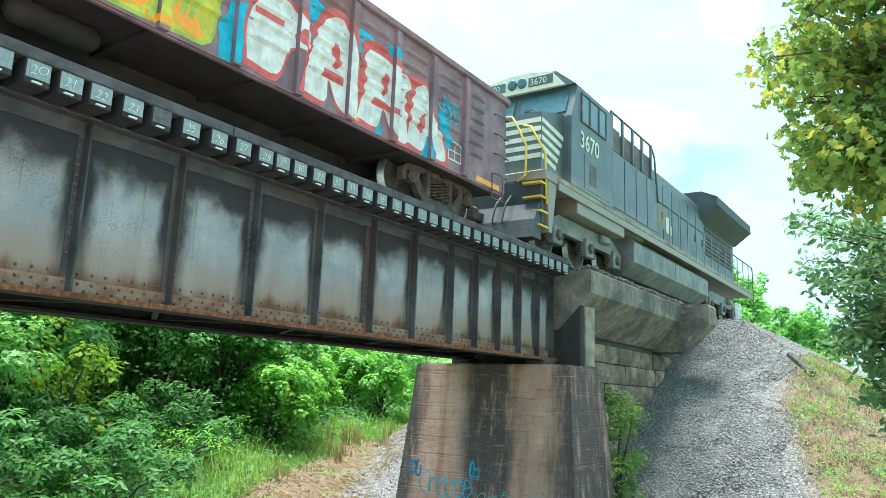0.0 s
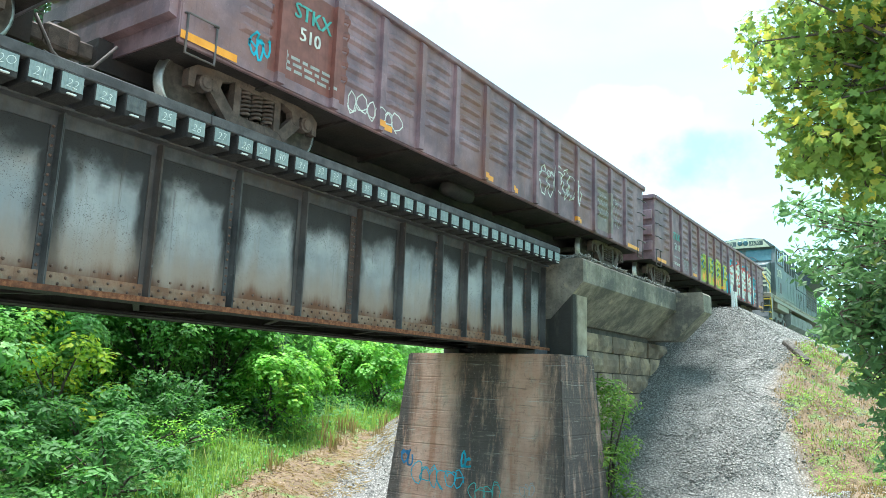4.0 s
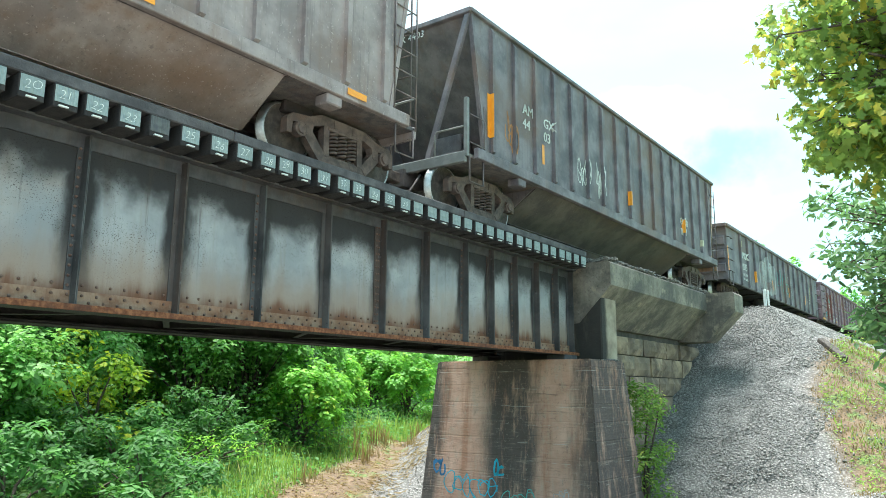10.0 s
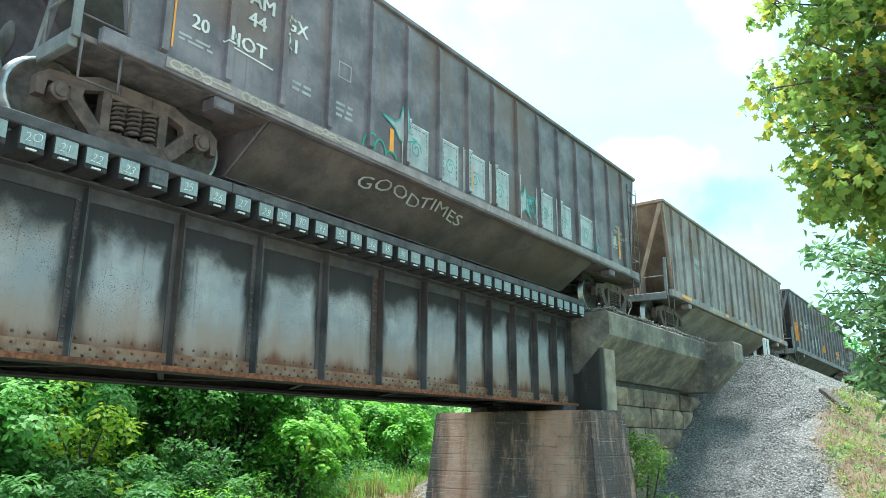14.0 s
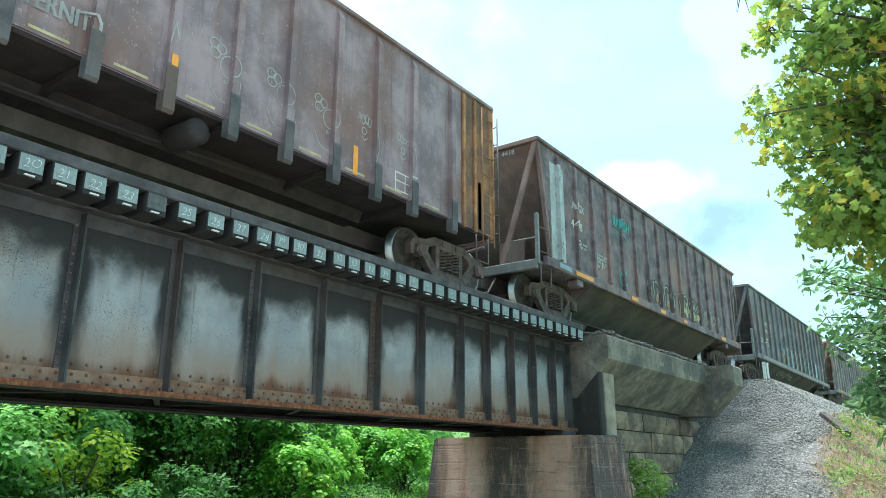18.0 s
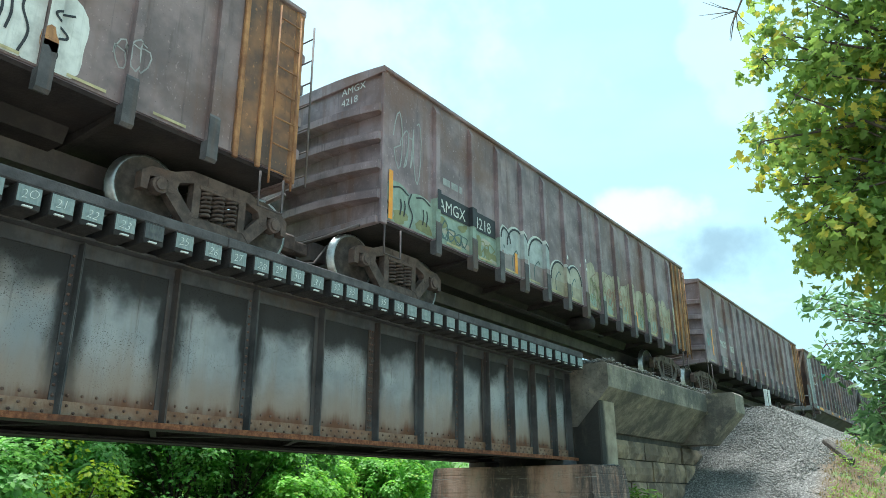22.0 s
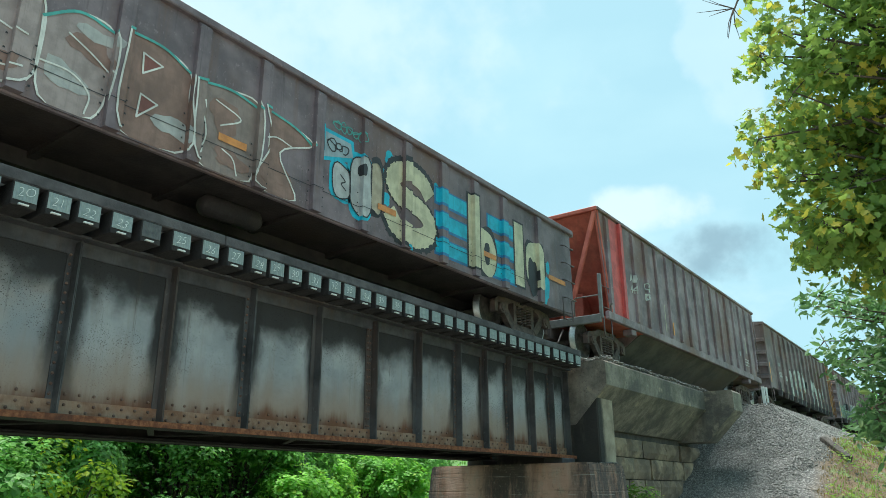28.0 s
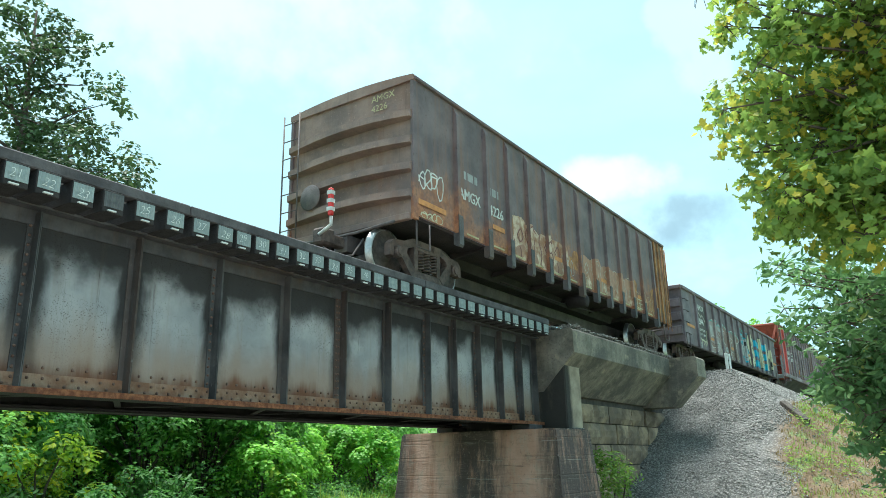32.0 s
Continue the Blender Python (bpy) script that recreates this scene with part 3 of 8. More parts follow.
def build_ballast():
    rng = random.Random(11)
    spots = []
    while len(spots) < 60000:
        x, y = rng.uniform(6.5, 30), rng.uniform(-9.5, 0.28)
        d = crest_gap(x, y)
        if d <= 0 and y > -1.2:
            continue
        edge = 4.3 + noise.noise((x * 0.5, y * 0.5, 2.0)) * 1.2 + (0.3 + max(0.0, 17.2 - x) * 0.36)
        if y < TRACK_Y - edge and rng.random() < 0.93:
            continue
        z = ground_z(x, y)
        if z < -1.5 or (x < 21.0 and y > 0.28):
            continue
        spots.append((x, y, z + 0.004, rng.choice((0.020, 0.025, 0.031, 0.038))))
    # far flank seen under the span, and stones lying on the coping
    for _ in range(13000):
        x, y = rng.uniform(8.0, 24), rng.uniform(3.6, 12.5)
        if ground_z(x, y) > -1.8 and y < 6.1 + (x - 9.4) * 0.55 + noise.noise((x, y, 3)) * 0.6:
            spots.append((x, y, ground_z(x, y) + 0.012, rng.choice((0.022, 0.028, 0.036))))
    for _ in range(2600):
        x = rng.uniform(10.75, 18.1)
        spots.append((x, rng.uniform(-0.40, 0.5), 4.50 + rng.uniform(0, 0.05) + 0.02 * math.sin(x * 3), rng.choice((0.026, 0.034, 0.04))))
    for _ in range(500):
        spots.append((rng.uniform(10.62, 11.15), rng.uniform(-0.38, 0.3), 2.255, rng.choice((0.02, 0.03))))
    clods = []
    for _ in range(5000):
        x, y = rng.uniform(6.0, 20), rng.uniform(5.0, 11.5)
        if y > 5.8 + (x - 9.4) * 0.55 and y < 9.0 + min((x - 9.4) * 0.3, (x - 9.4) * 0.65):
            clods.append((x, y, ground_z(x, y) + 0.004, rng.choice((0.015, 0.02, 0.03, 0.045))))
    tagged(part("clods", stone_scatter(rng, clods), MAT["clod"]), "brown soil clods and small stones below the bank", "soil", kind="stuff")
    tagged(part("ballast", stone_scatter(rng, spots), MAT["gravel"]), "grey crushed stone ballast covering the embankment slope", "gravel", kind="stuff")


build_ballast()


# ---- the bridge ----
STIFF_X = [-13.1 + 1.2 * k for k in range(10)] + [-0.86, 0.34, 1.54, 2.76, 3.98, 5.1, 6.25, 7.12, 8.0, 8.87, 9.72, 10.42]
WEB_Y, WEB_Z0, WEB_Z1 = 0.52, 2.40, 4.26
TAGS = {20: "2O", 21: "21", 22: "22", 23: "23", 25: "25", 26: "26", 27: "27", 28: "28", 29: "29", 30: "30", 31: "31", 32: "32", 33: "33", 34: "34", 35: "35", 36: "36"}


def rivet_mesh():
    mb = MB()
    mb.lathe([(0.0, 0.018), (-0.011, 0.015), (-0.017, 0.007)], (0, 0, 0), "y", 7)
    return mb


def rivet_rows(mb, pts):
    base = rivet_mesh()
    for p in pts:
        mb.add([(v[0] + p[0], v[1] + p[1], v[2] + p[2]) for v in base.v], base.f, True)


def plate_girder(y, out):
    """One riveted girder; out is the side on which its stiffeners face the open air."""
    g = thing("plate_girder", "weathered pale-grey riveted steel plate girder, sooty and rusting at the bottom" if out > 0 else "riveted steel plate girder on the far side, coloured near-black for shade", "bridge girder", "bridge girders")
    for i in range(len(STIFF_X) - 1):
        a, b = STIFF_X[i], STIFF_X[i + 1]
        part("web_panel", MB().box(a + 0.002, b - 0.002, y - 0.008, y + 0.008, WEB_Z0, WEB_Z1), MAT["web"] if out > 0 else MAT["shadeblack"], g)
    rows = []
    for i, x in enumerate(STIFF_X):
        mb = MB()
        wide = abs(x - 3.98) < 0.05
        flat = 0.14 if wide else 0.075
        mb.box(x - flat, x + flat, y - out * 0.024, y - out * 0.009, WEB_Z0 + 0.16, WEB_Z1 - 0.02)
        # two outstanding legs of the angle pair, crimped over the flange angle below
        for dx in (-0.011, 0.003):
            mb.prism([(y - out * 0.02, WEB_Z0 + 0.02), (y - out * 0.145, WEB_Z0 + 0.02), (y - out * 0.145, WEB_Z1 - 0.03), (y - out * 0.02, WEB_Z1 - 0.03)], x + dx, x + dx + 0.009)
        part("stiffener", mb, MAT["stiff"], g)
        zs = np.arange(WEB_Z0 + 0.22, WEB_Z1 - 0.1, 0.105)
        for z in zs:
            for dx in ((-0.105, -0.05, 0.05, 0.105) if wide else (0.045,) if i % 2 else (-0.045,)):
                rows.append((x + dx, y - out * 0.024, z))
    mb = MB()
    x0, x1 = STIFF_X[0] - 0.1, STIFF_X[-1] + 0.12
    mb.box(x0, x1, y - out * 0.026, y - out * 0.010, WEB_Z0, WEB_Z0 + 0.17)
    part("flange_angle", mb, MAT["gusset"], g, "rust-stained bottom flange angle")
    for k in range(int((x1 - x0) / 0.08)):
        rows.append((x0 + 0.06 + 0.08 * k, y - out * 0.026, WEB_Z0 + (0.125 if k % 2 else 0.055)))
        if k % 2:
            rows.append((x0 + 0.06 + 0.08 * k, y - out * 0.009, WEB_Z0 + 0.235))
    part("bottom_flange", MB().box(x0, x1, y - 0.19, y + 0.19, WEB_Z0 - 0.022, WEB_Z0 - 0.002, 0.004), MAT["shadeblack"], g, "bottom flange, coloured near-black for shade")
    part("flange_lip", MB().box(x0, x1, y - out * 0.205, y - out * 0.191, WEB_Z0 - 0.050, WEB_Z0 + 0.016, 0.004), MAT["flange"] if out > 0 else MAT["shadeblack"], g, "bright rust on the edge of the flange" if out > 0 else "")
    part("cover_plate", MB().box(x0 + 0.7, x1 - 0.9, y - 0.165, y + 0.165, WEB_Z0 - 0.046, WEB_Z0 - 0.024, 0.004), MAT["shadeblack"], g, "bottom cover plate, coloured near-black for shade")
    part("top_flange", MB().box(x0, x1, y - 0.17, y + 0.17, WEB_Z1, WEB_Z1 + 0.028), MAT["steel_dark"], g)
    part("top_angle", MB().box(x0, x1, y - out * 0.028, y - out * 0.010, WEB_Z1 - 0.16, WEB_Z1 - 0.002), MAT["steel_dark"], g)
    rv = MB()
    rivet_rows(rv, rows)
    fl = MB()
    for k in range(int((x1 - x0) / 0.12)):
        fl.lathe([(0.0, 0.019), (-0.015, 0.010)], (x0 + 0.05 + 0.12 * k, y - out * 0.14, WEB_Z0 - 0.022), "z", 6)
    rv.add(fl.v, fl.f, True)
    tagged(part("rivets", rv, MAT["rivet"], g), kind="stuff")
    return g


plate_girder(WEB_Y, 1)
plate_girder(3.0 - WEB_Y, -1)


def cross_bracing():
    b = thing("cross_bracing", "steel bracing between the bridge girders, coloured near-black for shade", "bracing")
    for i, x in enumerate(STIFF_X):
        if i % 3 == 0:
            part("cross_frame", MB().tube([(x, WEB_Y + .03, 2.5), (x, 2.46, 4.15)], 0.035, 5).tube([(x, WEB_Y + .03, 4.15), (x, 2.46, 2.5)], 0.035, 5), MAT["shadeblack"], b)
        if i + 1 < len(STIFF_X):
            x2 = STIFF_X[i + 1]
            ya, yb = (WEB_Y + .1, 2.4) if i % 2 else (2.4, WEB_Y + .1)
            part("lateral_brace", MB().box(-.5, .5, -.04, .04, -.006, .006), MAT["shadeblack"], b).matrix_local = (
                Matrix.Translation(((x + x2) / 2, (ya + yb) / 2, 2.43)) @ Matrix.Rotation(math.atan2(yb - ya, x2 - x), 4, "Z") @ Matrix.Diagonal((math.hypot(yb - ya, x2 - x), 1, 1, 1)))


cross_bracing()


def bridge_deck():
    d = thing("bridge_deck", "open bridge deck of dark creosoted ties with numbered end plates", "bridge deck")
    rng = random.Random(4)
    tie_me = MB().box(0, 0.245, 0, 3.0, 4.275, 4.525, 0.008).mesh("tie", MAT["tie"])
    def ribbed():
        """Plate with a finely ribbed face."""
        xs, prof = np.linspace(0.008, 0.236, 30), []
        for i, x in enumerate(xs):
            prof += [(x, -0.006 - 0.0035 * (i // 2 % 2))]
        v = [(x, y, z) for z in (4.335, 4.505) for x, y in prof] + [(x, -0.002, z) for z in (4.335, 4.505) for x in (0.008, 0.236)]
        n = len(prof)
        f = [(i, i + 1, n + i + 1, n + i) for i in range(n - 1)] + [(2 * n, 2 * n + 2, 2 * n + 3, 2 * n + 1), (0, n, 2 * n + 2, 2 * n), (n - 1, 2 * n + 1, 2 * n + 3, 2 * n - 1),
             tuple(range(n)) [::-1] + (2 * n, 2 * n + 1), tuple(range(n, 2 * n)) + (2 * n + 3, 2 * n + 2)]
        return MB().add(v, f)
    tag_me = ribbed().mesh("number_plate", MAT["tag"])
    old_me = ribbed().mesh("number_plate", MAT["tagold"])
    clip_me = MB().box(0.06, 0.155, -0.03, -0.002, 4.288, 4.302).mesh("clip", MAT["chalk"])
    seen = {20: -1.78, 21: -1.453, 22: -1.136, 23: -0.763, 24: -0.418, 25: -0.019, 26: 0.382, 27: 0.749, 28: 1.114, 29: 1.414, 30: 1.73, 31: 2.095, 32: 2.483}
    for k in range(-14, 60):
        x = seen[k] if k in seen else -1.78 + 0.36 * (k - 20) if k < 20 else 2.80 + 0.348 * (k - 33) + rng.uniform(-0.015, 0.015)
        x -= 0.018
        if x > 10.3:
            break
        tie = part("tie", tie_me, None, d, loc=(x, rng.uniform(-0.012, 0.0), 0))
        m = part("number_plate", old_me if k == 24 else tag_me, None, tie)
        part("clip", clip_me, None, tie, loc=(rng.uniform(-0.02, 0.02), 0, 0))
        if k in TAGS:
            te = part("number", text_mesh(TAGS[k], 0.135, MAT["chalk"], 0, 0.25, -0.022), None, tie)
            te.matrix_local = pose(0.040, -0.0115, 4.37, 90, rng.uniform(-14, 8), 0)
    x = -14.0
    while x < 10.4:
        e = min(x + 4.9, 10.42)
        part("guard_timber", MB().box(x + 0.004, e - 0.004, 0.012, 0.21, 4.528, 4.655, 0.012), MAT["guard"], d, "grey weathered guard timber")
        part("guard_timber", MB().box(x + 0.004, e - 0.004, 2.79, 2.988, 4.528, 4.655, 0.012), MAT["guard"], d)
        x = e if e > 10.4 else x + 4.9


bridge_deck()


def railway_track():
    t = thing("railway_track", "steel rails on dark ties", "track", kind="structure")
    for s in (-1, 1):
        y = TRACK_Y + s * 0.7525
        prof = [(y - .075, 4.53), (y + .075, 4.53), (y + .075, 4.542), (y + .012, 4.565), (y + .010, 4.69), (y + .036, 4.70), (y + .036, 4.728), (y - .036, 4.728), (y - .036, 4.70), (y - .010, 4.69), (y - .012, 4.565), (y - .075, 4.542)]
        part("rail", MB().prism(prof, -420, 420), MAT["rail"], t)
    mb = MB()
    for a, b in ((-60, -14.3), (18.6, 110)):
        for x in np.arange(a, b, 0.5):
            mb.box(x, x + 0.23, 0.2, 2.8, 4.36, 4.52)
    for x in np.arange(10.95, 18.4, 0.5):
        mb.box(x, x + 0.23, 0.25, 2.75, 4.42, 4.52)
    tagged(part("ties", mb, MAT["tie"], t), kind="stuff")


railway_track()


def bridge_pier(x0, x1, name):
    """Battered concrete block under the end of the girders."""
    p = thing(name, "massive stained concrete bridge pier with rust and soot streaks", "bridge pier", "bridge piers")
    zt, zb, bt = 2.235, -2.6, 0.085
    bm = bmesh.new()
    # each lift of concrete ends in a shallow worn groove
    levels, z = [(zb, 0.0)], zb + 0.22
    while z < zt - 0.15:
        levels += [(z - 0.02, 0.0), (z, 0.008), (z + 0.02, 0.0)]
        z += 0.37
    levels.append((zt, 0.0))
    n = len(levels) - 1
    rings = []
    for z, groove in levels:
        o = (zt - z) * bt - groove
        rings.append([bm.verts.new((x, y, z)) for x, y in ((x0 - o, -0.45 - o), (x1 + o, -0.45 - o), (x1 + o, 3.45 + o), (x0 - o, 3.45 + o))])
    for k in range(n):
        for i in range(4):
            bm.faces.new((rings[k][i], rings[k][(i + 1) % 4], rings[k + 1][(i + 1) % 4], rings[k + 1][i]))
    bm.faces.new(rings[-1])
    bm.faces.new(rings[0][::-1])
    bmesh.ops.bevel(bm, geom=[e for e in bm.edges if abs(e.verts[0].co.z - e.verts[1].co.z) > 0.05 or (e.verts[0].co.z > zt - 0.01 and e.verts[1].co.z > zt - 0.01)], offset=0.035, segments=2, affect="EDGES")
    bmesh.ops.recalc_face_normals(bm, faces=bm.faces[:])
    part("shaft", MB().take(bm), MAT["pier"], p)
    for y in (WEB_Y, 3.0 - WEB_Y):
        part("bearing", MB().box(x0 + 0.35, x0 + 0.95, y - 0.22, y + 0.22, 2.238, 2.352, 0.015), MAT["steel_dark"], p, "rusty bearing plate")
    return p


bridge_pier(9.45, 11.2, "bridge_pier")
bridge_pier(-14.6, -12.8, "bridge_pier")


def abutment():
    a = thing("abutment", "old stone abutment with a projecting stained concrete coping", "abutment")
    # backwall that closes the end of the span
    part("backwall", MB().box(10.62, 11.45, -0.20, 3.2, 2.24, 4.30, 0.03), MAT["backwall"], a, "concrete backwall, near-black towards the girder")
    # coping with sloping soffit along the near side, and its twin
    for s, lab in ((1, "concrete coping with sloping soffit"), (-1, "")):
        f = lambda y: y if s > 0 else 3.0 - y
        prof = [(f(0.6), 4.44), (f(-0.40), 4.44), (f(-0.46), 4.40), (f(-0.46), 3.90), (f(0.34), 3.08), (f(0.6), 3.08)]
        part("coping", MB().prism(prof, 10.60, 17.42), MAT["concrete"], a, lab)
        prof2 = [(f(0.6), 4.43), (f(-1.20), 4.43), (f(-1.26), 4.37), (f(-1.26), 3.86), (f(-0.42), 3.02), (f(0.6), 3.02)]
        part("end_bracket", MB().prism(prof2, 17.424, 18.3), MAT["concrete"], a, lab and "concrete end bracket of the coping")
    part("fill", MB().box(11.46, 18.2, 0.62, 2.38, 2.5, 4.40), MAT["concrete"], a)
    # coursed stone facing
    part("joint_backing", MB().box(11.2, 21.2, 0.44, 2.56, -2.4, 3.075), MAT["mortar"], a)
    rng = random.Random(8)
    z = -1.9
    while z < 3.0:
        h = min(rng.choice((0.40, 0.46, 0.52)), 3.066 - z)
        if h < 0.15:
            break
        x = 11.22 - rng.uniform(0, 0.4)
        while x < 21.0:
            w = rng.uniform(0.6, 1.15)
            x0, x1 = max(x, 11.21), min(x + w, 21.1)
            if x1 - x0 > 0.12:
                part("stone", rough_block(rng, x0 + 0.012, x1 - 0.012, 0.33 + rng.uniform(-.03, .03), 0.50, z + 0.012, z + h - 0.012), MAT["stone"], a)
            x += w
        z += h


def rough_block(rng, x0, x1, y0, y1, z0, z1):
    """Quarry-faced block: bevelled edges, uneven face towards -y."""
    mb = MB()
    nx, nz = 5, 3
    vs, idx = [], {}
    for i in range(nx + 1):
        for k in range(nz + 1):
            e = 0.04 + rng.uniform(-.012, .012) if i in (0, nx) or k in (0, nz) else -rng.uniform(-0.01, 0.055)
            idx[i, k] = len(vs)
            vs.append((x0 + (x1 - x0) * i / nx, y0 + e, z0 + (z1 - z0) * k / nz))
    fs = [(idx[i, k], idx[i + 1, k], idx[i + 1, k + 1], idx[i, k + 1]) for i in range(nx) for k in range(nz)]
    b = len(vs)
    vs += [(x0, y1, z0), (x1, y1, z0), (x1, y1, z1), (x0, y1, z1)]
    c = [idx[0, 0], idx[nx, 0], idx[nx, nz], idx[0, nz]]
    fs += [tuple([b, b + 1] + [idx[i, 0] for i in range(nx, -1, -1)]), tuple([b + 2, b + 3] + [idx[i, nz] for i in range(nx + 1)]),
           tuple([b + 1, b + 2] + [idx[nx, k] for k in range(nz, -1, -1)]), tuple([b + 3, b] + [idx[0, k] for k in range(nz + 1)])]
    return mb.add(vs, fs)


abutment()


def small_props():
    p = thing("marker_post", "short white marker post standing in the ballast", "post")
    part("post", MB().box(22.25, 22.31, -1.03, -0.93, 4.0, 5.05, 0.006), MAT["post"], p)
    part("post_back", MB().box(22.34, 22.38, -1.10, -1.04, 4.0, 5.02, 0.006), MAT["post"], p)
    w = thing("old_tie", "dark rotten railway tie lying on the slope", "timber")
    o = part("beam", MB().box(-0.6, 0.6, -0.11, 0.11, -0.09, 0.09, 0.02), MAT["oldwood"], w)
    o.matrix_local = Matrix.Translation((19.87, -3.29, ground_z(19.87, -3.29) + 0.06)) @ Matrix.Rotation(radians(-136), 4, "Z") @ Matrix.Rotation(radians(31), 4, "Y")
    br = thing("fallen_branch", "weathered grey branch lying on the slope", "branch")
    pts = [(5.9 + 0.5 * k, -5.6 - 0.05 * k + 0.08 * math.sin(k * 2), 0) for k in range(5)]
    part("stick", MB().tube([(x, y, ground_z(x, y) + 0.05) for x, y, _ in pts], [0.045, 0.04, 0.035, 0.028, 0.015], 6), MAT["bark"], br)


small_props()


# ---- the train ----
def train_x(t):
    u = t / 32.0
    return 199.32 * u + 19.143 * u * u - 7.193 * u ** 3


CARS = []      # (thing, its x at the start)
WHEELS = []    # (wheelset, radius)


def rusty_side():
    """Dull grey-brown paint; orange rust has eaten into it from the sill upwards and runs down below the ribs."""
    n = Nodes("rust_streaked_side")
    x, y, z = n.sep("Object")
    col = n.mix(n.ramp(n.noise(1.4, 5), 0.3, 0.7), (0.122, 0.098, 0.106), (0.225, 0.175, 0.180))
    col = n.mix(n.ramp(n.noise(3.5, 5, (1, 1, 0.07), shift=2.0), 0.46, 0.70, 0, 0.75), col, (0.24, 0.13, 0.10))
    eat = n.math("ADD", n.math("MULTIPLY", z, -0.42), n.math("MULTIPLY", n.noise(1.1, 7, (1, 1, 0.6), shift=5.0, rough=0.7), 2.1))
    col = n.mix(n.ramp(eat, 0.22, 0.78, 0, 0.92), col, n.mix(n.ramp(n.noise(6, 6, shift=8.0), 0.35, 0.65), (0.27, 0.108, 0.062), (0.50, 0.22, 0.105)))
    col = n.mix(n.ramp(n.noise(22, 5, (1, 1, 0.4), shift=1.0, rough=0.7), 0.58, 0.70, 0, 0.6), col, (0.07, 0.052, 0.045))
    n.bump(n.noise(14, 6), 0.35)
    return n.done(col, 0.82)


def loco_paint():
    """Slate paint, sun-faded in panels, with tan road dust caked along the sill and soot streaks below the roof."""
    n = Nodes("locomotive_slate_paint")
    x, y, z = n.sep("Object")
    col = n.mix(n.ramp(n.noise(1.2, 5), 0.3, 0.7), (0.066, 0.088, 0.092), (0.115, 0.143, 0.146))
    col = n.mix(n.ramp(n.noise(5, 5, (1, 1, 0.06), shift=3.0), 0.5, 0.72, 0, 0.5), col, (0.045, 0.052, 0.054))
    dust = n.math("ADD", z, n.math("MULTIPLY", n.noise(1.7, 6, (1, 1, 0.5), shift=5.0, rough=0.7), -0.9))
    col = n.mix(n.ramp(dust, 1.65, 1.05, 0, 0.75), col, (0.30, 0.25, 0.18))
    col = n.mix(n.ramp(n.noise(18, 5, (1, 1, 0.5), shift=1.0), 0.58, 0.70, 0, 0.35), col, (0.20, 0.21, 0.20))
    n.bump(n.noise(10, 5), 0.12)
    return n.done(col, 0.42)


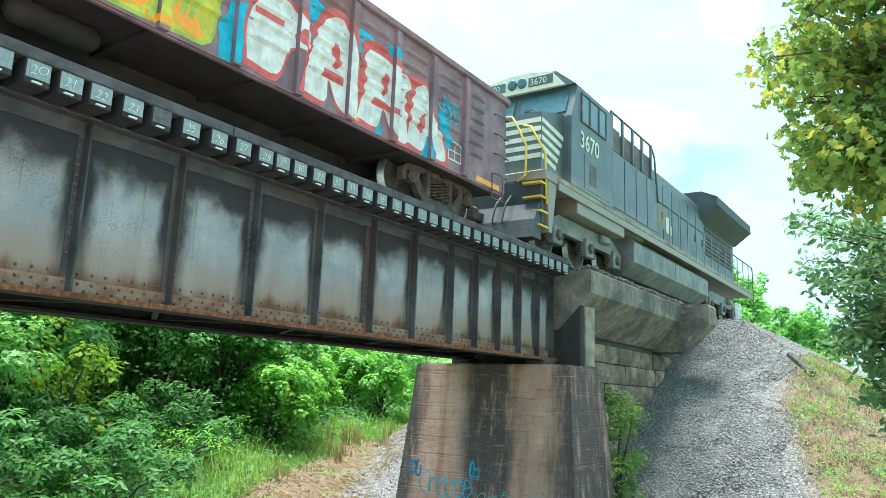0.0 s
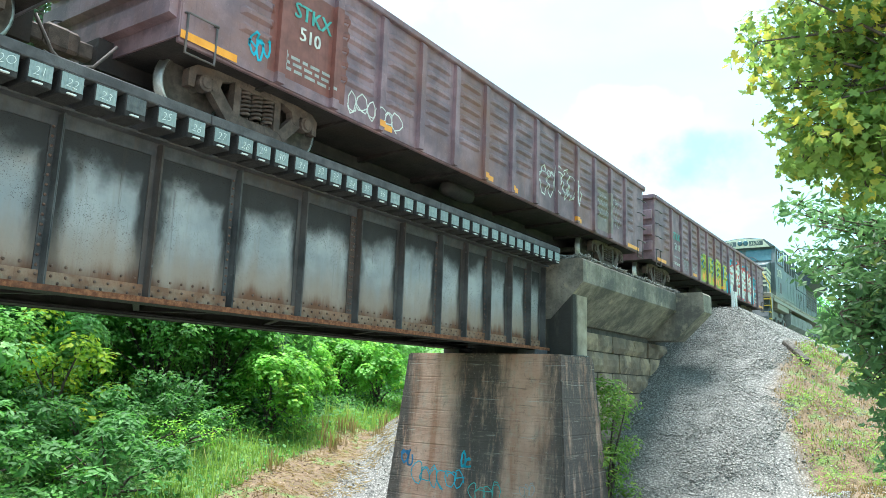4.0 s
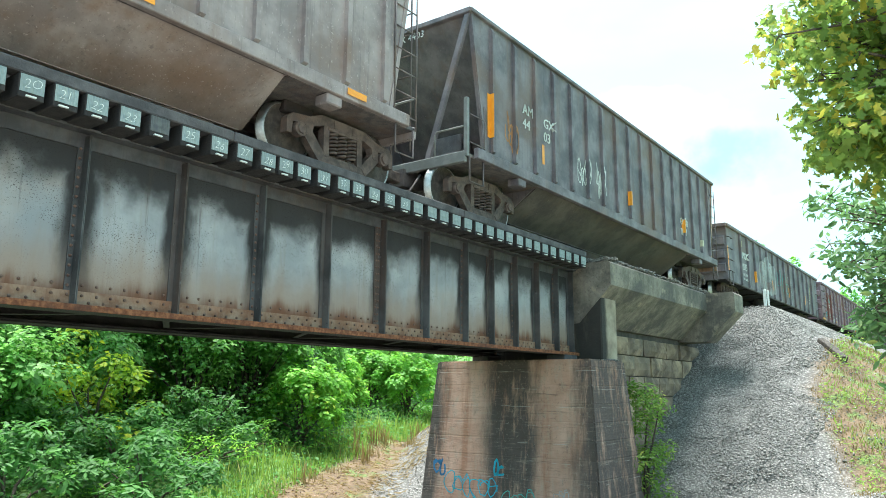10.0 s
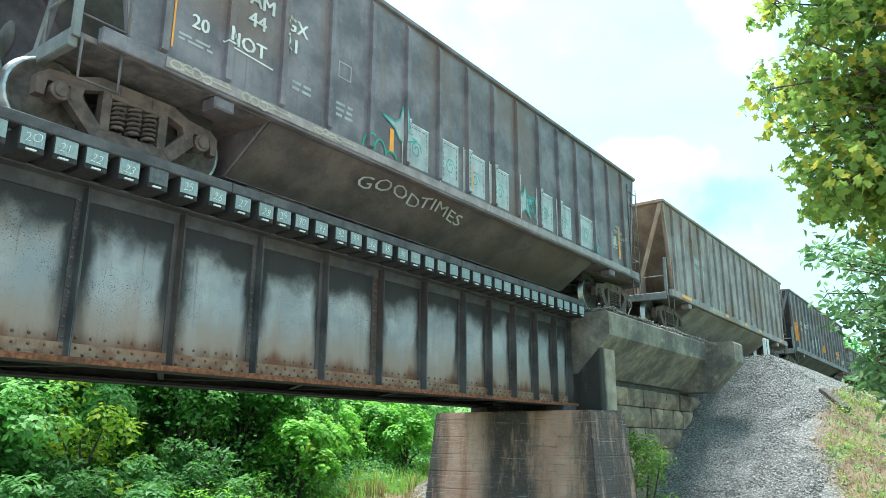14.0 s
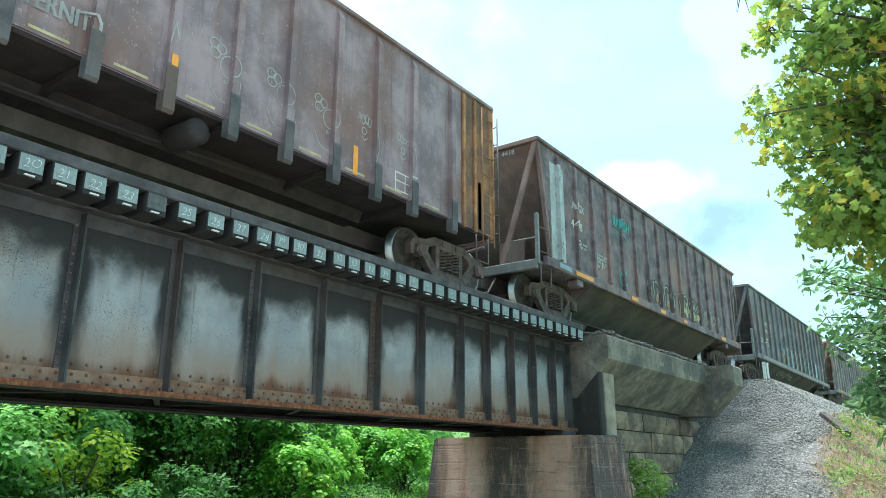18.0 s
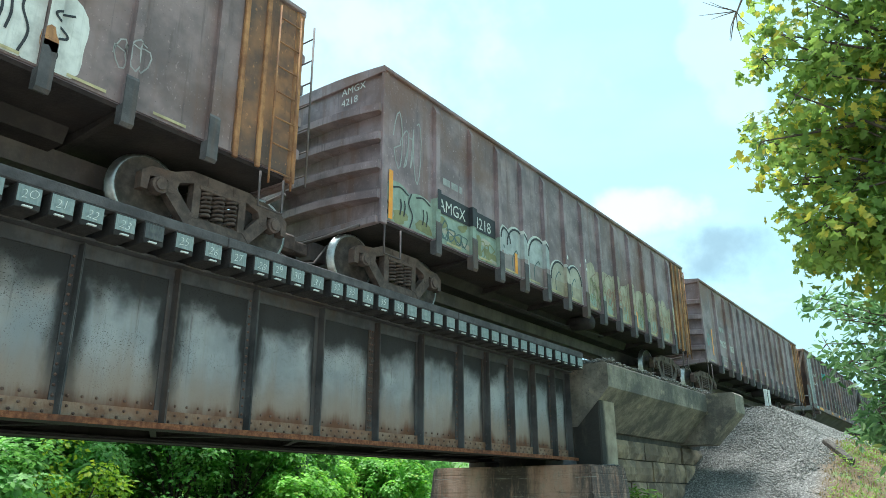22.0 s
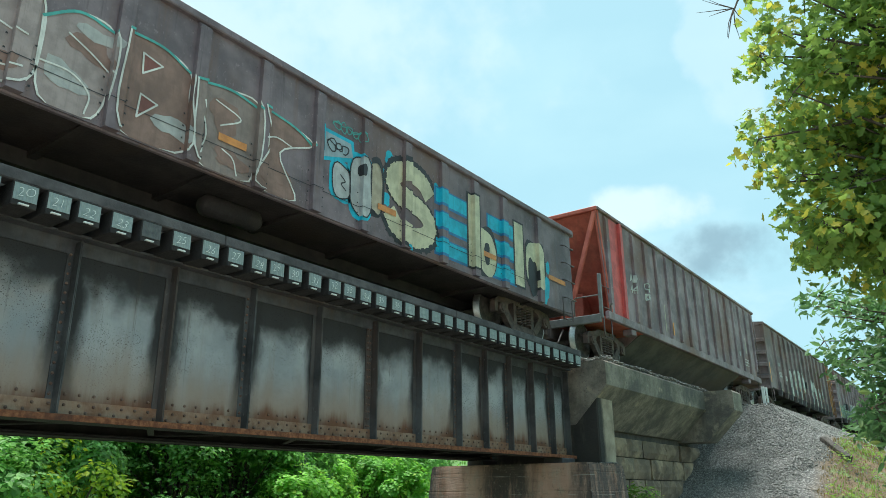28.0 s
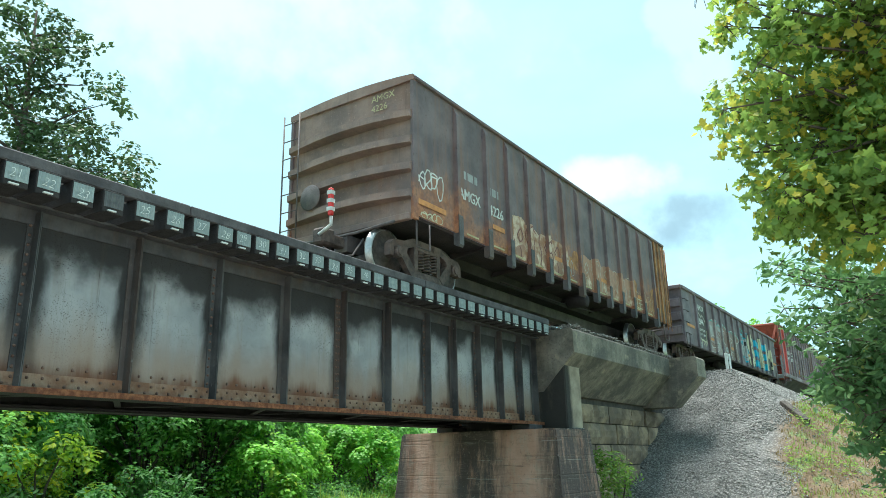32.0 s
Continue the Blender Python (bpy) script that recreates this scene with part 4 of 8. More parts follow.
def paint_set():
    M = MAT
    M["brown"] = plain("boxcar_brown", (0.164, 0.108, 0.131), (0.305, 0.194, 0.221), 2.2, 0.7, 0, 0.25, (0.237, 0.122, 0.106), 0.5)
    M["black"] = plain("faded_black_paint", (0.110, 0.099, 0.111), (0.227, 0.201, 0.215), 1.8, 0.65, 0, 0.3, (0.179, 0.122, 0.100), 0.6)
    M["greybrown"] = plain("grey_brown_car_paint", (0.208, 0.176, 0.176), (0.356, 0.303, 0.295), 1.6, 0.7, 0, 0.3, (0.202, 0.132, 0.101), 0.7)
    # brown for hopper bellies, darkened in place of the shade under them
    M["bellyshade"] = plain("shaded_brown_belly", (0.078, 0.066, 0.066), (0.150, 0.124, 0.118), 1.6, 0.85, 0, 0.3, (0.130, 0.092, 0.075), 0.6)
    M["sleeve"] = plain("dark_steel_sleeve", (0.060, 0.056, 0.059), (0.120, 0.110, 0.113), 3.0, 0.7, 0, 0.35, (0.120, 0.080, 0.062), 0.5)
    M["darkbrown"] = plain("dark_brown_car_paint", (0.149, 0.116, 0.118), (0.284, 0.211, 0.210), 1.6, 0.7, 0, 0.3, (0.180, 0.103, 0.078), 0.7)
    M["darkgrey"] = plain("dark_grey_car_paint", (0.180, 0.137, 0.150), (0.348, 0.265, 0.281), 1.6, 0.7, 0, 0.3, (0.202, 0.113, 0.090), 0.7)
    M["rust"] = plain("orange_rust", (0.27, 0.125, 0.06), (0.50, 0.255, 0.11), 3.5, 0.9, 0, 0.5, (0.13, 0.07, 0.05), 0.7)
    M["rustred"] = plain("red_oxide_paint", (0.40, 0.085, 0.058), (0.58, 0.15, 0.10), 2.5, 0.75, 0, 0.3, (0.24, 0.08, 0.06), 0.4)
    M["rustybrown"] = plain("rusty_brown_side", (0.184, 0.131, 0.122), (0.320, 0.216, 0.184), 1.5, 0.8, 0, 0.35, (0.237, 0.125, 0.090), 0.5)
    M["truck"] = plain("truck_casting", (0.071, 0.054, 0.049), (0.156, 0.114, 0.099), 6, 0.85, 0, 0.5, (0.139, 0.083, 0.063))
    M["wheel"] = plain("worn_wheel_steel", (0.060, 0.051, 0.046), (0.120, 0.099, 0.087), 10, 0.75, 0.0)
    M["tread"] = plain("polished_tread", (0.34, 0.34, 0.33), (0.48, 0.48, 0.47), 12, 0.32, 0.9)
    M["iron"] = plain("black_ironwork", (0.090, 0.076, 0.076), (0.165, 0.137, 0.132), 3, 0.75, 0, 0.4, (0.126, 0.091, 0.070), 0.4)
    # grime for the undersides, coloured darker to stand in for shade below the cars
    M["underbody"] = plain("grimy_shaded_underbody", (0.023, 0.019, 0.021), (0.047, 0.038, 0.038), 2.5, 0.85, 0, 0.5, (0.040, 0.027, 0.022), 0.3)
    M["foot"] = plain("scuffed_rib_foot", (0.090, 0.084, 0.090), (0.195, 0.168, 0.158), 6, 0.75, 0, 0.4, (0.150, 0.098, 0.075), 0.5)
    M["sootbrown"] = plain("sooty_brown_paint", (0.104, 0.079, 0.088), (0.260, 0.194, 0.209), 2.6, 0.75, 0, 0.35, (0.299, 0.178, 0.155), 0.6)
    M["ruststreak"] = rusty_side()
    M["rusttan"] = plain("rusty_tan_end", (0.276, 0.178, 0.132), (0.460, 0.316, 0.230), 2.0, 0.8, 0, 0.35, (0.380, 0.184, 0.103), 0.6)
    M["rustpanel"] = plain("blotched_rust_panel", (0.13, 0.085, 0.068), (0.42, 0.20, 0.09), 1.3, 0.9, 0, 0.5, (0.10, 0.075, 0.065), 0.7)
    M["purplegrey"] = plain("purple_grey_car_paint", (0.119, 0.096, 0.110), (0.218, 0.174, 0.192), 1.6, 0.7, 0, 0.3, (0.170, 0.109, 0.096), 0.7)
    M["orange"] = plain("orange_reflector", (0.80, 0.30, 0.02), (0.88, 0.36, 0.03), 6, 0.45)
    M["white"] = plain("white_paint", (0.60, 0.60, 0.58), (0.74, 0.74, 0.72), 7, 0.6)
    M["cream"] = plain("cream_stripe", (0.62, 0.60, 0.46), (0.74, 0.72, 0.58), 5, 0.5)
    M["locoblack"] = loco_paint()
    M["locodark"] = plain("sooty_locomotive_paint", (0.028, 0.040, 0.046), (0.05, 0.066, 0.072), 2, 0.6, 0, 0.2, (0.04, 0.045, 0.045), 0.4)
    M["locogrey"] = plain("locomotive_grey_casting", (0.17, 0.175, 0.17), (0.26, 0.265, 0.255), 3, 0.6, 0, 0.3, (0.12, 0.11, 0.10))
    M["yellow"] = plain("handrail_yellow", (0.70, 0.47, 0.05), (0.80, 0.56, 0.08), 8, 0.45)
    M["glass"] = plain("cab_glass", (0.05, 0.12, 0.15), (0.08, 0.17, 0.20), 3, 0.08)
    M["tan"] = plain("dusty_sill", (0.26, 0.22, 0.16), (0.40, 0.35, 0.27), 2.5, 0.8, 0, 0.2, (0.15, 0.12, 0.10))
    M["red"] = plain("marker_red", (0.65, 0.03, 0.03), (0.75, 0.05, 0.04), 9, 0.4)


paint_set()


def wheel_mesh(r):
    """One flanged wheel about the origin, axle along y, outer face towards -y; the tread is bright."""
    prof = [(-.075, r * .12), (-.075, r * .28), (-.02, r * .34), (-.03, r * .80), (-.066, r * .86), (-.070, r * .925), (-.070, r * .995), (.030, r), (.042, r * 1.06), (.066, r * 1.05), (.068, r * .88), (.03, r * .80), (.02, r * .34), (.07, r * .28), (.07, r * .12)]
    mb = MB().lathe(prof, (0, 0, 0), "y", 30)
    me = mb.mesh("wheel", MAT["wheel"])
    me.materials.append(MAT["tread"])
    for p in me.polygons:
        if 5 * 30 <= p.index < 8 * 30:
            p.material_index = 1
    me2 = me.copy()
    for v in me2.vertices:
        v.co.y = -v.co.y
    me2.flip_normals()
    return me, me2


AXLE = MB().lathe([(-1.04, .05), (-1.04, .08), (1.04, .08), (1.04, .05)], (0, 0, 0), "y", 10).mesh("wheelset", MAT["wheel"])
WHEEL, WHEEL_LOCO = wheel_mesh(0.457), wheel_mesh(0.533)


def wheelset(car, x, r, pair):
    ax = part("wheelset", AXLE, None, car, "", (x, 0, r))
    part("wheel", pair[0], None, ax, "steel wheel with a shiny tread", (0, -.7525, 0))
    part("wheel", pair[1], None, ax, "", (0, .7525, 0))
    WHEELS.append((ax, r, x))


def sideframe_mesh():
    """Cast side frame: arched top chord, window with springs, two pedestals."""
    mb = MB()
    y0, y1 = -1.08, -0.95
    # arched top chord with its pedestal jaws
    mb.prism([(-1.13, .36), (-1.13, .58), (-1.02, .665), (-.70, .70), (-.46, .80), (.46, .80), (.70, .70), (1.02, .665), (1.13, .58), (1.13, .36), (1.04, .36), (1.02, .54), (.78, .56), (.76, .40), (.66, .42), (.62, .58), (.40, .655), (-.40, .655), (-.62, .58), (-.66, .42), (-.76, .40), (-.78, .56), (-1.02, .54), (-1.04, .36)], y0, y1, "y")
    # bottom chord
    mb.prism([(-.50, .09), (.50, .09), (.44, .215), (-.44, .215)], y0 + .012, y1 - .01, "y")
    for s in (-1, 1):
        mb.prism([(s * .50, .09), (s * .82, .42), (s * .72, .58), (s * .38, .215)][::s], y0 + .006, y1 - .006, "y")
        mb.box(s * .355 - .055, s * .355 + .055, y0 + .005, y1 - .005, .20, .70)
        mb.lathe([(-.095, .015), (-.095, .070), (-.07, .078), (-.065, .108), (.05, .112)], (s * .89, -1.05, .457), "y", 14)
        mb.box(s * .20 - .02, s * .20 + .02, y0 - .012, y0 + .02, .66, .79, .006)
    mb.box(-.33, .33, y0 - .01, y1, .60, .66, .01)
    mb.smooth = [False] * len(mb.f)
    return mb


def spring_mesh():
    """One coil spring standing on the origin."""
    pts = [(.072 * math.cos(k * 1.0), .072 * math.sin(k * 1.0), .0092 * k) for k in range(38)]
    return MB().tube(pts, .021, 5)


def mirrored(mb):
    o = MB()
    o.v = [(x, -y, z) for x, y, z in mb.v]
    o.f = [f[::-1] for f in mb.f]
    o.smooth = list(mb.smooth)
    return o


SF, SP = sideframe_mesh(), spring_mesh()
TRUCK = {
    "side": SF.mesh("side_frame", MAT["truck"]), "side2": mirrored(SF).mesh("side_frame", MAT["truck"]),
    "spring": SP.mesh("spring", MAT["truck"]),
    "bolster": MB().box(-.2, .2, -1.0, 1.0, .42, .72, .03).mesh("bolster", MAT["truck"]),
}


def truck(car, x):
    t = part("truck", TRUCK["bolster"], None, car, "cast steel freight truck with coil springs", (x, 0, 0))
    part("side_frame", TRUCK["side"], None, t)
    part("side_frame", TRUCK["side2"], None, t)
    for y in (-1.03, 1.03):
        for dx in (-.2, 0, .2):
            part("spring", TRUCK["spring"], None, t, "", (dx, y, .24))
    for s in (-.89, .89):
        wheelset(car, x + s, .457, WHEEL)


def coupler(car, x, d):
    """Draft gear and knuckle sticking out of an end; d is the way it points."""
    mb, e = MB(), 0.006 if d > 0 else 0.0
    mb.box(min(x, x + d * .55), max(x, x + d * .55), -.09, .09, .62, .82, .02)
    mb.box(min(x + d * .5, x + d * .82), max(x + d * .5, x + d * .82), -.15 + e, .13 - e, .58 + e, .88 - e, .04)
    part("coupler", mb, MAT["truck"], car)
    hose = MB().tube([(x + d * .1, -.45, .75), (x + d * .35, -.42, .40), (x + d * .6, -.30, .34), (x + d * .8, -.12, .5)], .022, 6)
    part("brake_hose", hose, MAT["iron"], car)


def ladder(car, x, y, z0, z1, w, along, name="ladder", mat="iron", n=None):
    mb = MB()
    n = n or max(3, int((z1 - z0) / 0.36))
    a = (w, 0) if along == "x" else (0, w)
    for s in (0, 1):
        mb.tube([(x + a[0] * s, y + a[1] * s, z0), (x + a[0] * s, y + a[1] * s, z1)], .016, 5)
    for k in range(n):
        z = z0 + (z1 - z0) * (k + .5) / n
        mb.tube([(x, y, z), (x + a[0], y + a[1], z)], .012, 5)
    part(name, mb, MAT[mat], car)


def car_base(name, label, L, x0, category="freight car"):
    c = thing(name, label, category, "train cars")
    CARS.append((c, x0))
    return c


HALF = 1.50


class Side:
    """Depth of a car's outer side along its length: ribs stand proud of the sheet."""

    def __init__(self, ribs, y_sheet, y_rib, ends):
        self.ribs, self.ys, self.yr, self.ends = ribs, y_sheet, y_rib, ends
        self.base = 0.0      # lowest level that paint can reach
        self.waves = []      # (from, to) of each corrugated bay

    def cuts(self, margin=.004):
        c = [self.ends[0]]
        for a, b in self.ribs:
            c += [a - margin, b + margin]
        return c + [self.ends[1]]

    def bulge(self, x, z):
        """How far pressed corrugations stand out at a spot."""
        for a, b in self.waves:
            if a <= x <= b:
                q = (x - a) / (b - a) * 6
                i = min(5, int(q))
                e = [math.sqrt(max(0.0, 1 - (2 * k / 6 - 1) ** 4)) for k in (i, i + 1)]
                ex = 0.05 * (e[0] + (e[1] - e[0]) * (q - i))
                for j in range(6):
                    d = z - 1.12 - 0.225 * j
                    if 0 <= d <= 0.16:
                        return ex * (d / 0.05 if d < 0.05 else 1.0 if d < 0.10 else (0.16 - d) / 0.06)
        return 0.0

    def depth(self, x):
        return self.yr if any(a <= x <= b for a, b in self.ribs) else self.ys


def coal_gondola(name, label, L, x0, mat, rib_w=0.11, end_mat=None, trucks=(1.0, 0.78)):
    """High-sided gondola: ribbed sides with rib feet below the sill, ends with curved beams."""
    c = car_base(name, label, L, x0)
    top, ribs = 3.70, []
    xs = [1.36] + [2.47 + (L - 4.94) / 10 * k for k in range(11)] + [L - 1.36]
    H = HALF
    for s in (-1, 1):
        mb = MB()
        mb.prism([(0.02, 1.03), (L - .02, 1.03), (L - .02, top - .05), (0.02, top - .05)], s * H - .012, s * H + .012, "y")
        part("side_sheet", mb, mat, c)
        for x in xs:
            lo = .84
            y = s * (H + .012)
            rb = MB().prism([(y, lo + .02), (y + s * .085, lo), (y + s * .085, top - .28), (y, top - .08)], x - rib_w / 2, x + rib_w / 2)
            part("rib", rb, mat, c)
            part("rib_foot", MB().prism([(y - s * .03, lo - .06), (y + s * .07, lo - .10), (y + s * .105, lo - .06), (y + s * .105, 1.32), (y + s * .088, 1.36), (y + s * .088, 1.0), (y - s * .03, 1.0)], x - rib_w * .5 - .022, x + rib_w * .5 + .022), MAT["sleeve"], c, "dark steel rib sleeve")
            if s < 0:
                ribs.append((x - rib_w / 2, x + rib_w / 2))
        part("top_chord", MB().box(-.02, L + .02, s * H - .03, s * (H) + .075 if s > 0 else s * H + .03, top - .07, top, .012) if s > 0 else MB().box(-.02, L + .02, -H - .075, -H + .03, top - .07, top, .012), mat, c)
    side = Side(ribs, -H - .012, -H - .097, (0.02, L - .02))
    side.base = 1.04
    for x, d in ((0.0, -1), (L, 1)):
        part("end_sheet", MB().box(x - .012 * d - .012, x - .012 * d + .012, -H, H, .98, top - .02), end_mat or mat, c)
        for k in range(4):
            z = 1.33 + .507 * k
            # beam bulging outwards in the middle, hollow below
            seg = 8
            vs, fs = [], []
            for i in range(seg + 1):
                y = -H + 2 * H * i / seg
                b = d * (.12 + .12 * (1 - (2 * i / seg - 1) ** 2))
                lift = .05 * (1 - (2 * i / seg - 1) ** 2)
                vs += [(x, y, z + lift), (x + b, y, z + .02 + lift), (x + b, y, z + .15 + lift), (x, y, z + .20 + lift)]
            for i in range(seg):
                for j in range(4):
                    fs.append((i * 4 + j, (i + 1) * 4 + j, (i + 1) * 4 + (j + 1) % 4, i * 4 + (j + 1) % 4))
            fs += [(0, 1, 2, 3), tuple(seg * 4 + j for j in (3, 2, 1, 0))]
            part("end_beam", MB().add(vs, fs), end_mat or mat, c)
        crown = [(-H - .04 + (2 * H + .08) * i / 8, top + .02 + .10 * (1 - (i / 4 - 1) ** 2)) for i in range(9)]
        part("end_cap", MB().prism([(-H - .04, top - .09)] + crown + [(H + .04, top - .09)], min(x - d * .03, x + d * .06), max(x - d * .03, x + d * .06)), end_mat or mat, c)
        part("end_sill", MB().box(min(x, x + d * .11), max(x, x + d * .11), -H + .03, H - .03, .94, 1.06, .012), end_mat or mat, c)
        for s in (-1, 1):
            part("corner_post", MB().box(min(x + d * .05, x - d * .10), max(x + d * .05, x - d * .10), s * H - .035, s * H + .035, .95, top - .05, .01), MAT["rust"] if d > 0 and s < 0 else mat, c)
        ladder(c, x + d * .30, (H - .45) * (-d), 1.0, top - .1, .42 * (-d), "y")
        ladder(c, x - d * .08 if d < 0 else x - .46, H + .10 if d < 0 else -H - .10, .78, top - .2, .38, "x", mat="rust" if d > 0 else "iron")
        for s in (-1, 1):
            a = x + .10 if d < 0 else x - .50
            part("step_iron", MB().tube([(a, s * (H - .02), .96), (a, s * (H - .02), .48), (a + .40, s * (H - .02), .48), (a + .40, s * (H - .02), .96)], .018, 5), MAT["iron"], c)
        part("brake_pipe", MB().tube([(x + d * .18, -1.2, .92), (x + d * .2, -.4, .86), (x + d * .2, .5, .86), (x + d * .18, 1.2, .92)], .03, 6), MAT["iron"], c)
        coupler(c, x, d)
        truck(c, trucks[0] if x == 0 else L - trucks[1])
    # brake wheel on the rear end
    part("brake_wheel", MB().lathe([(-.30, .05), (-.27, .24), (-.25, .26), (-.23, .24), (-.2, .05)], (0, .75, 1.75), "x", 14), MAT["iron"], c)
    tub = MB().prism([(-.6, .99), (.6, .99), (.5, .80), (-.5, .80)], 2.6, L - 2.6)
    part("tub", tub, MAT["underbody"], c, "dark underbody tub, shade put into its colour")
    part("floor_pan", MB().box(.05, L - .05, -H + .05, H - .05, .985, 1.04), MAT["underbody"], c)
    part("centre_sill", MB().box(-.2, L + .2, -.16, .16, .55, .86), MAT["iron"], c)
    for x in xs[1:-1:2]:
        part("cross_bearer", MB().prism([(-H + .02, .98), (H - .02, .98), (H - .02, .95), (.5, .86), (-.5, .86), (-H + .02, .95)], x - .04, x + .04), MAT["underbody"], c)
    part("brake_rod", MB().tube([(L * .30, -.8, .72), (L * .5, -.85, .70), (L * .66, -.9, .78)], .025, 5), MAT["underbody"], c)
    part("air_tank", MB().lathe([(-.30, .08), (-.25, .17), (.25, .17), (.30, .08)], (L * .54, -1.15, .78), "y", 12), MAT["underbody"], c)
    # reinforced panel at the leading end
    part("end_panel", MB().box(L - 1.02, L - .10, -H - .022, -H - .0125, 1.04, top - .08), MAT["rustpanel"], c, "orange rusty end panel")
    for x in (L - .98, L - .62):
        part("panel_rib", MB().box(x - .035, x + .035, -H - .07, -H - .0225, .96, top - .1, .008), MAT["rust"], c)
    return c, side


def low_gondola(name, label, L, x0, mat, n, corrugated, rib_w=0.13, first=1.54, trucks=(1.63, 1.61), second=None):
    c = car_base(name, label, L, x0)
    top, H, waves = 2.66, HALF, []
    step = (L - 2 * first) / (n - 1)
    xs = [first + step * k for k in range(n)]
    if second:       # wider bays at both ends
        xs = [first] + [second + (L - 2 * second) / (n - 3) * k for k in range(n - 2)] + [L - first]
    bays = [0.70] + xs + [L - 0.70]
    ribs = []
    for s in (-1, 1):
        part("side_sheet", MB().prism([(0.02, .70), (.9, .66), (L - .9, .66), (L - .02, .70), (L - .02, top - .05), (0.02, top - .05)], s * H - .012, s * H + .012, "y"), mat, c)
        for i, x in enumerate(xs):
            lo = .66
            y = s * (H + .012)
            part("rib", MB().prism([(y, lo), (y + s * .075, lo), (y + s * .075, top - .16), (y, top - .07)], x - rib_w / 2, x + rib_w / 2), mat, c)
            if s < 0:
                ribs.append((x - rib_w / 2, x + rib_w / 2))
        for i in range(len(bays) - 1):
            if corrugated and s < 0 and i != 1:
                y = s * (H + .012)
                # pressed horizontal corrugations between the posts
                a, b = bays[i] + rib_w / 2 + .06, bays[i + 1] - rib_w / 2 - .06
                waves.append((a, b))
                cm = MB()
                for j in range(6):
                    z = 1.12 + .225 * j
                    vs, seg = [], 6
                    for q in range(seg + 1):
                        xx = a + (b - a) * q / seg
                        e = .05 * math.sqrt(max(0.0, 1 - (2 * q / seg - 1) ** 4))
                        vs += [(xx, y - s * .006, z), (xx, y + s * (e - .004), z + .05), (xx, y + s * (e - .004), z + .10), (xx, y - s * .006, z + .16)]
                    fs = [(q * 4 + r, (q + 1) * 4 + r, (q + 1) * 4 + r + 1, q * 4 + r + 1) for q in range(seg) for r in range(3)]
                    cm.add(vs, fs)
                part("corrugation", cm, mat, c)
        part("top_chord", MB().box(-.02, L + .02, min(s * H - .03, s * H + s * .09), max(s * H + .03, s * H + s * .09), top - .11, top, .015), mat, c)
        part("side_sill", MB().box(.03, L - .03, min(s * (H - .08), s * (H - .013)), max(s * (H - .08), s * (H - .013)), .64, .74, .01), mat, c)
    side = Side(ribs, -H - (.012), -H - .087, (0.02, L - .02))
    side.waves, side.base = waves, .675
    for x, d in ((0.0, -1), (L, 1)):
        part("end_sheet", MB().box(x - .012 * d - .012, x - .012 * d + .012, -H, H, .70, top - .02), mat, c)
        for k in range(3):
            z = .93 + .48 * k
            part("end_rib", MB().prism([(x, z), (x + d * .11, z + .03), (x + d * .11, z + .28), (x, z + .34)], -H + .05, H - .05, "y"), mat, c)
        part("end_cap", MB().box(min(x, x + d * .12), max(x, x + d * .12), -H - .05, H + .05, top - .12, top + .01, .015), mat, c)
        for k in range(4):
            z = 1.0 + .40 * k
            for a, s in ((x + .06 if d < 0 else x - .48, -1), (x + .06 if d < 0 else x - .48, 1)):
                y = s * (H + .015)
                part("grab_iron", MB().tube([(a, y, z), (a, y + s * .09, z - .03), (a + .42, y + s * .09, z - .03), (a + .42, y, z)], .014, 5), MAT["iron"], c)
            y = -d * (H - .14)
            part("grab_iron", MB().tube([(x + d * .10, y, z + .05), (x + d * .20, y, z + .02), (x + d * .20, y + d * .42, z + .02), (x + d * .10, y + d * .42, z + .05)], .014, 5), MAT["iron"], c)
        a = x + .10 if d < 0 else x - .52
        part("step_iron", MB().tube([(a, -H - .02, 1.0), (a, -H - .02, .52), (a + .42, -H - .02, .52), (a + .42, -H - .02, 1.0)], .018, 5), MAT["iron"], c)
        coupler(c, x, d)
        truck(c, trucks[0] if x == 0 else L - trucks[1])
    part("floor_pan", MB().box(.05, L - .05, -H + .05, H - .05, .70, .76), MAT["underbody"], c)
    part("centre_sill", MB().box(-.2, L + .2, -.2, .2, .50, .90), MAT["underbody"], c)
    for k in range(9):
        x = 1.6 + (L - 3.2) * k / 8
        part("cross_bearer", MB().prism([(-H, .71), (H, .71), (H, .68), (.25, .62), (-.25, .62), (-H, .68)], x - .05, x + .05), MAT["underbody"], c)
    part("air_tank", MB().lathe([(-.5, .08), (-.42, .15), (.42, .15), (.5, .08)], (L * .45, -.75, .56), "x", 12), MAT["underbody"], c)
    return c, side


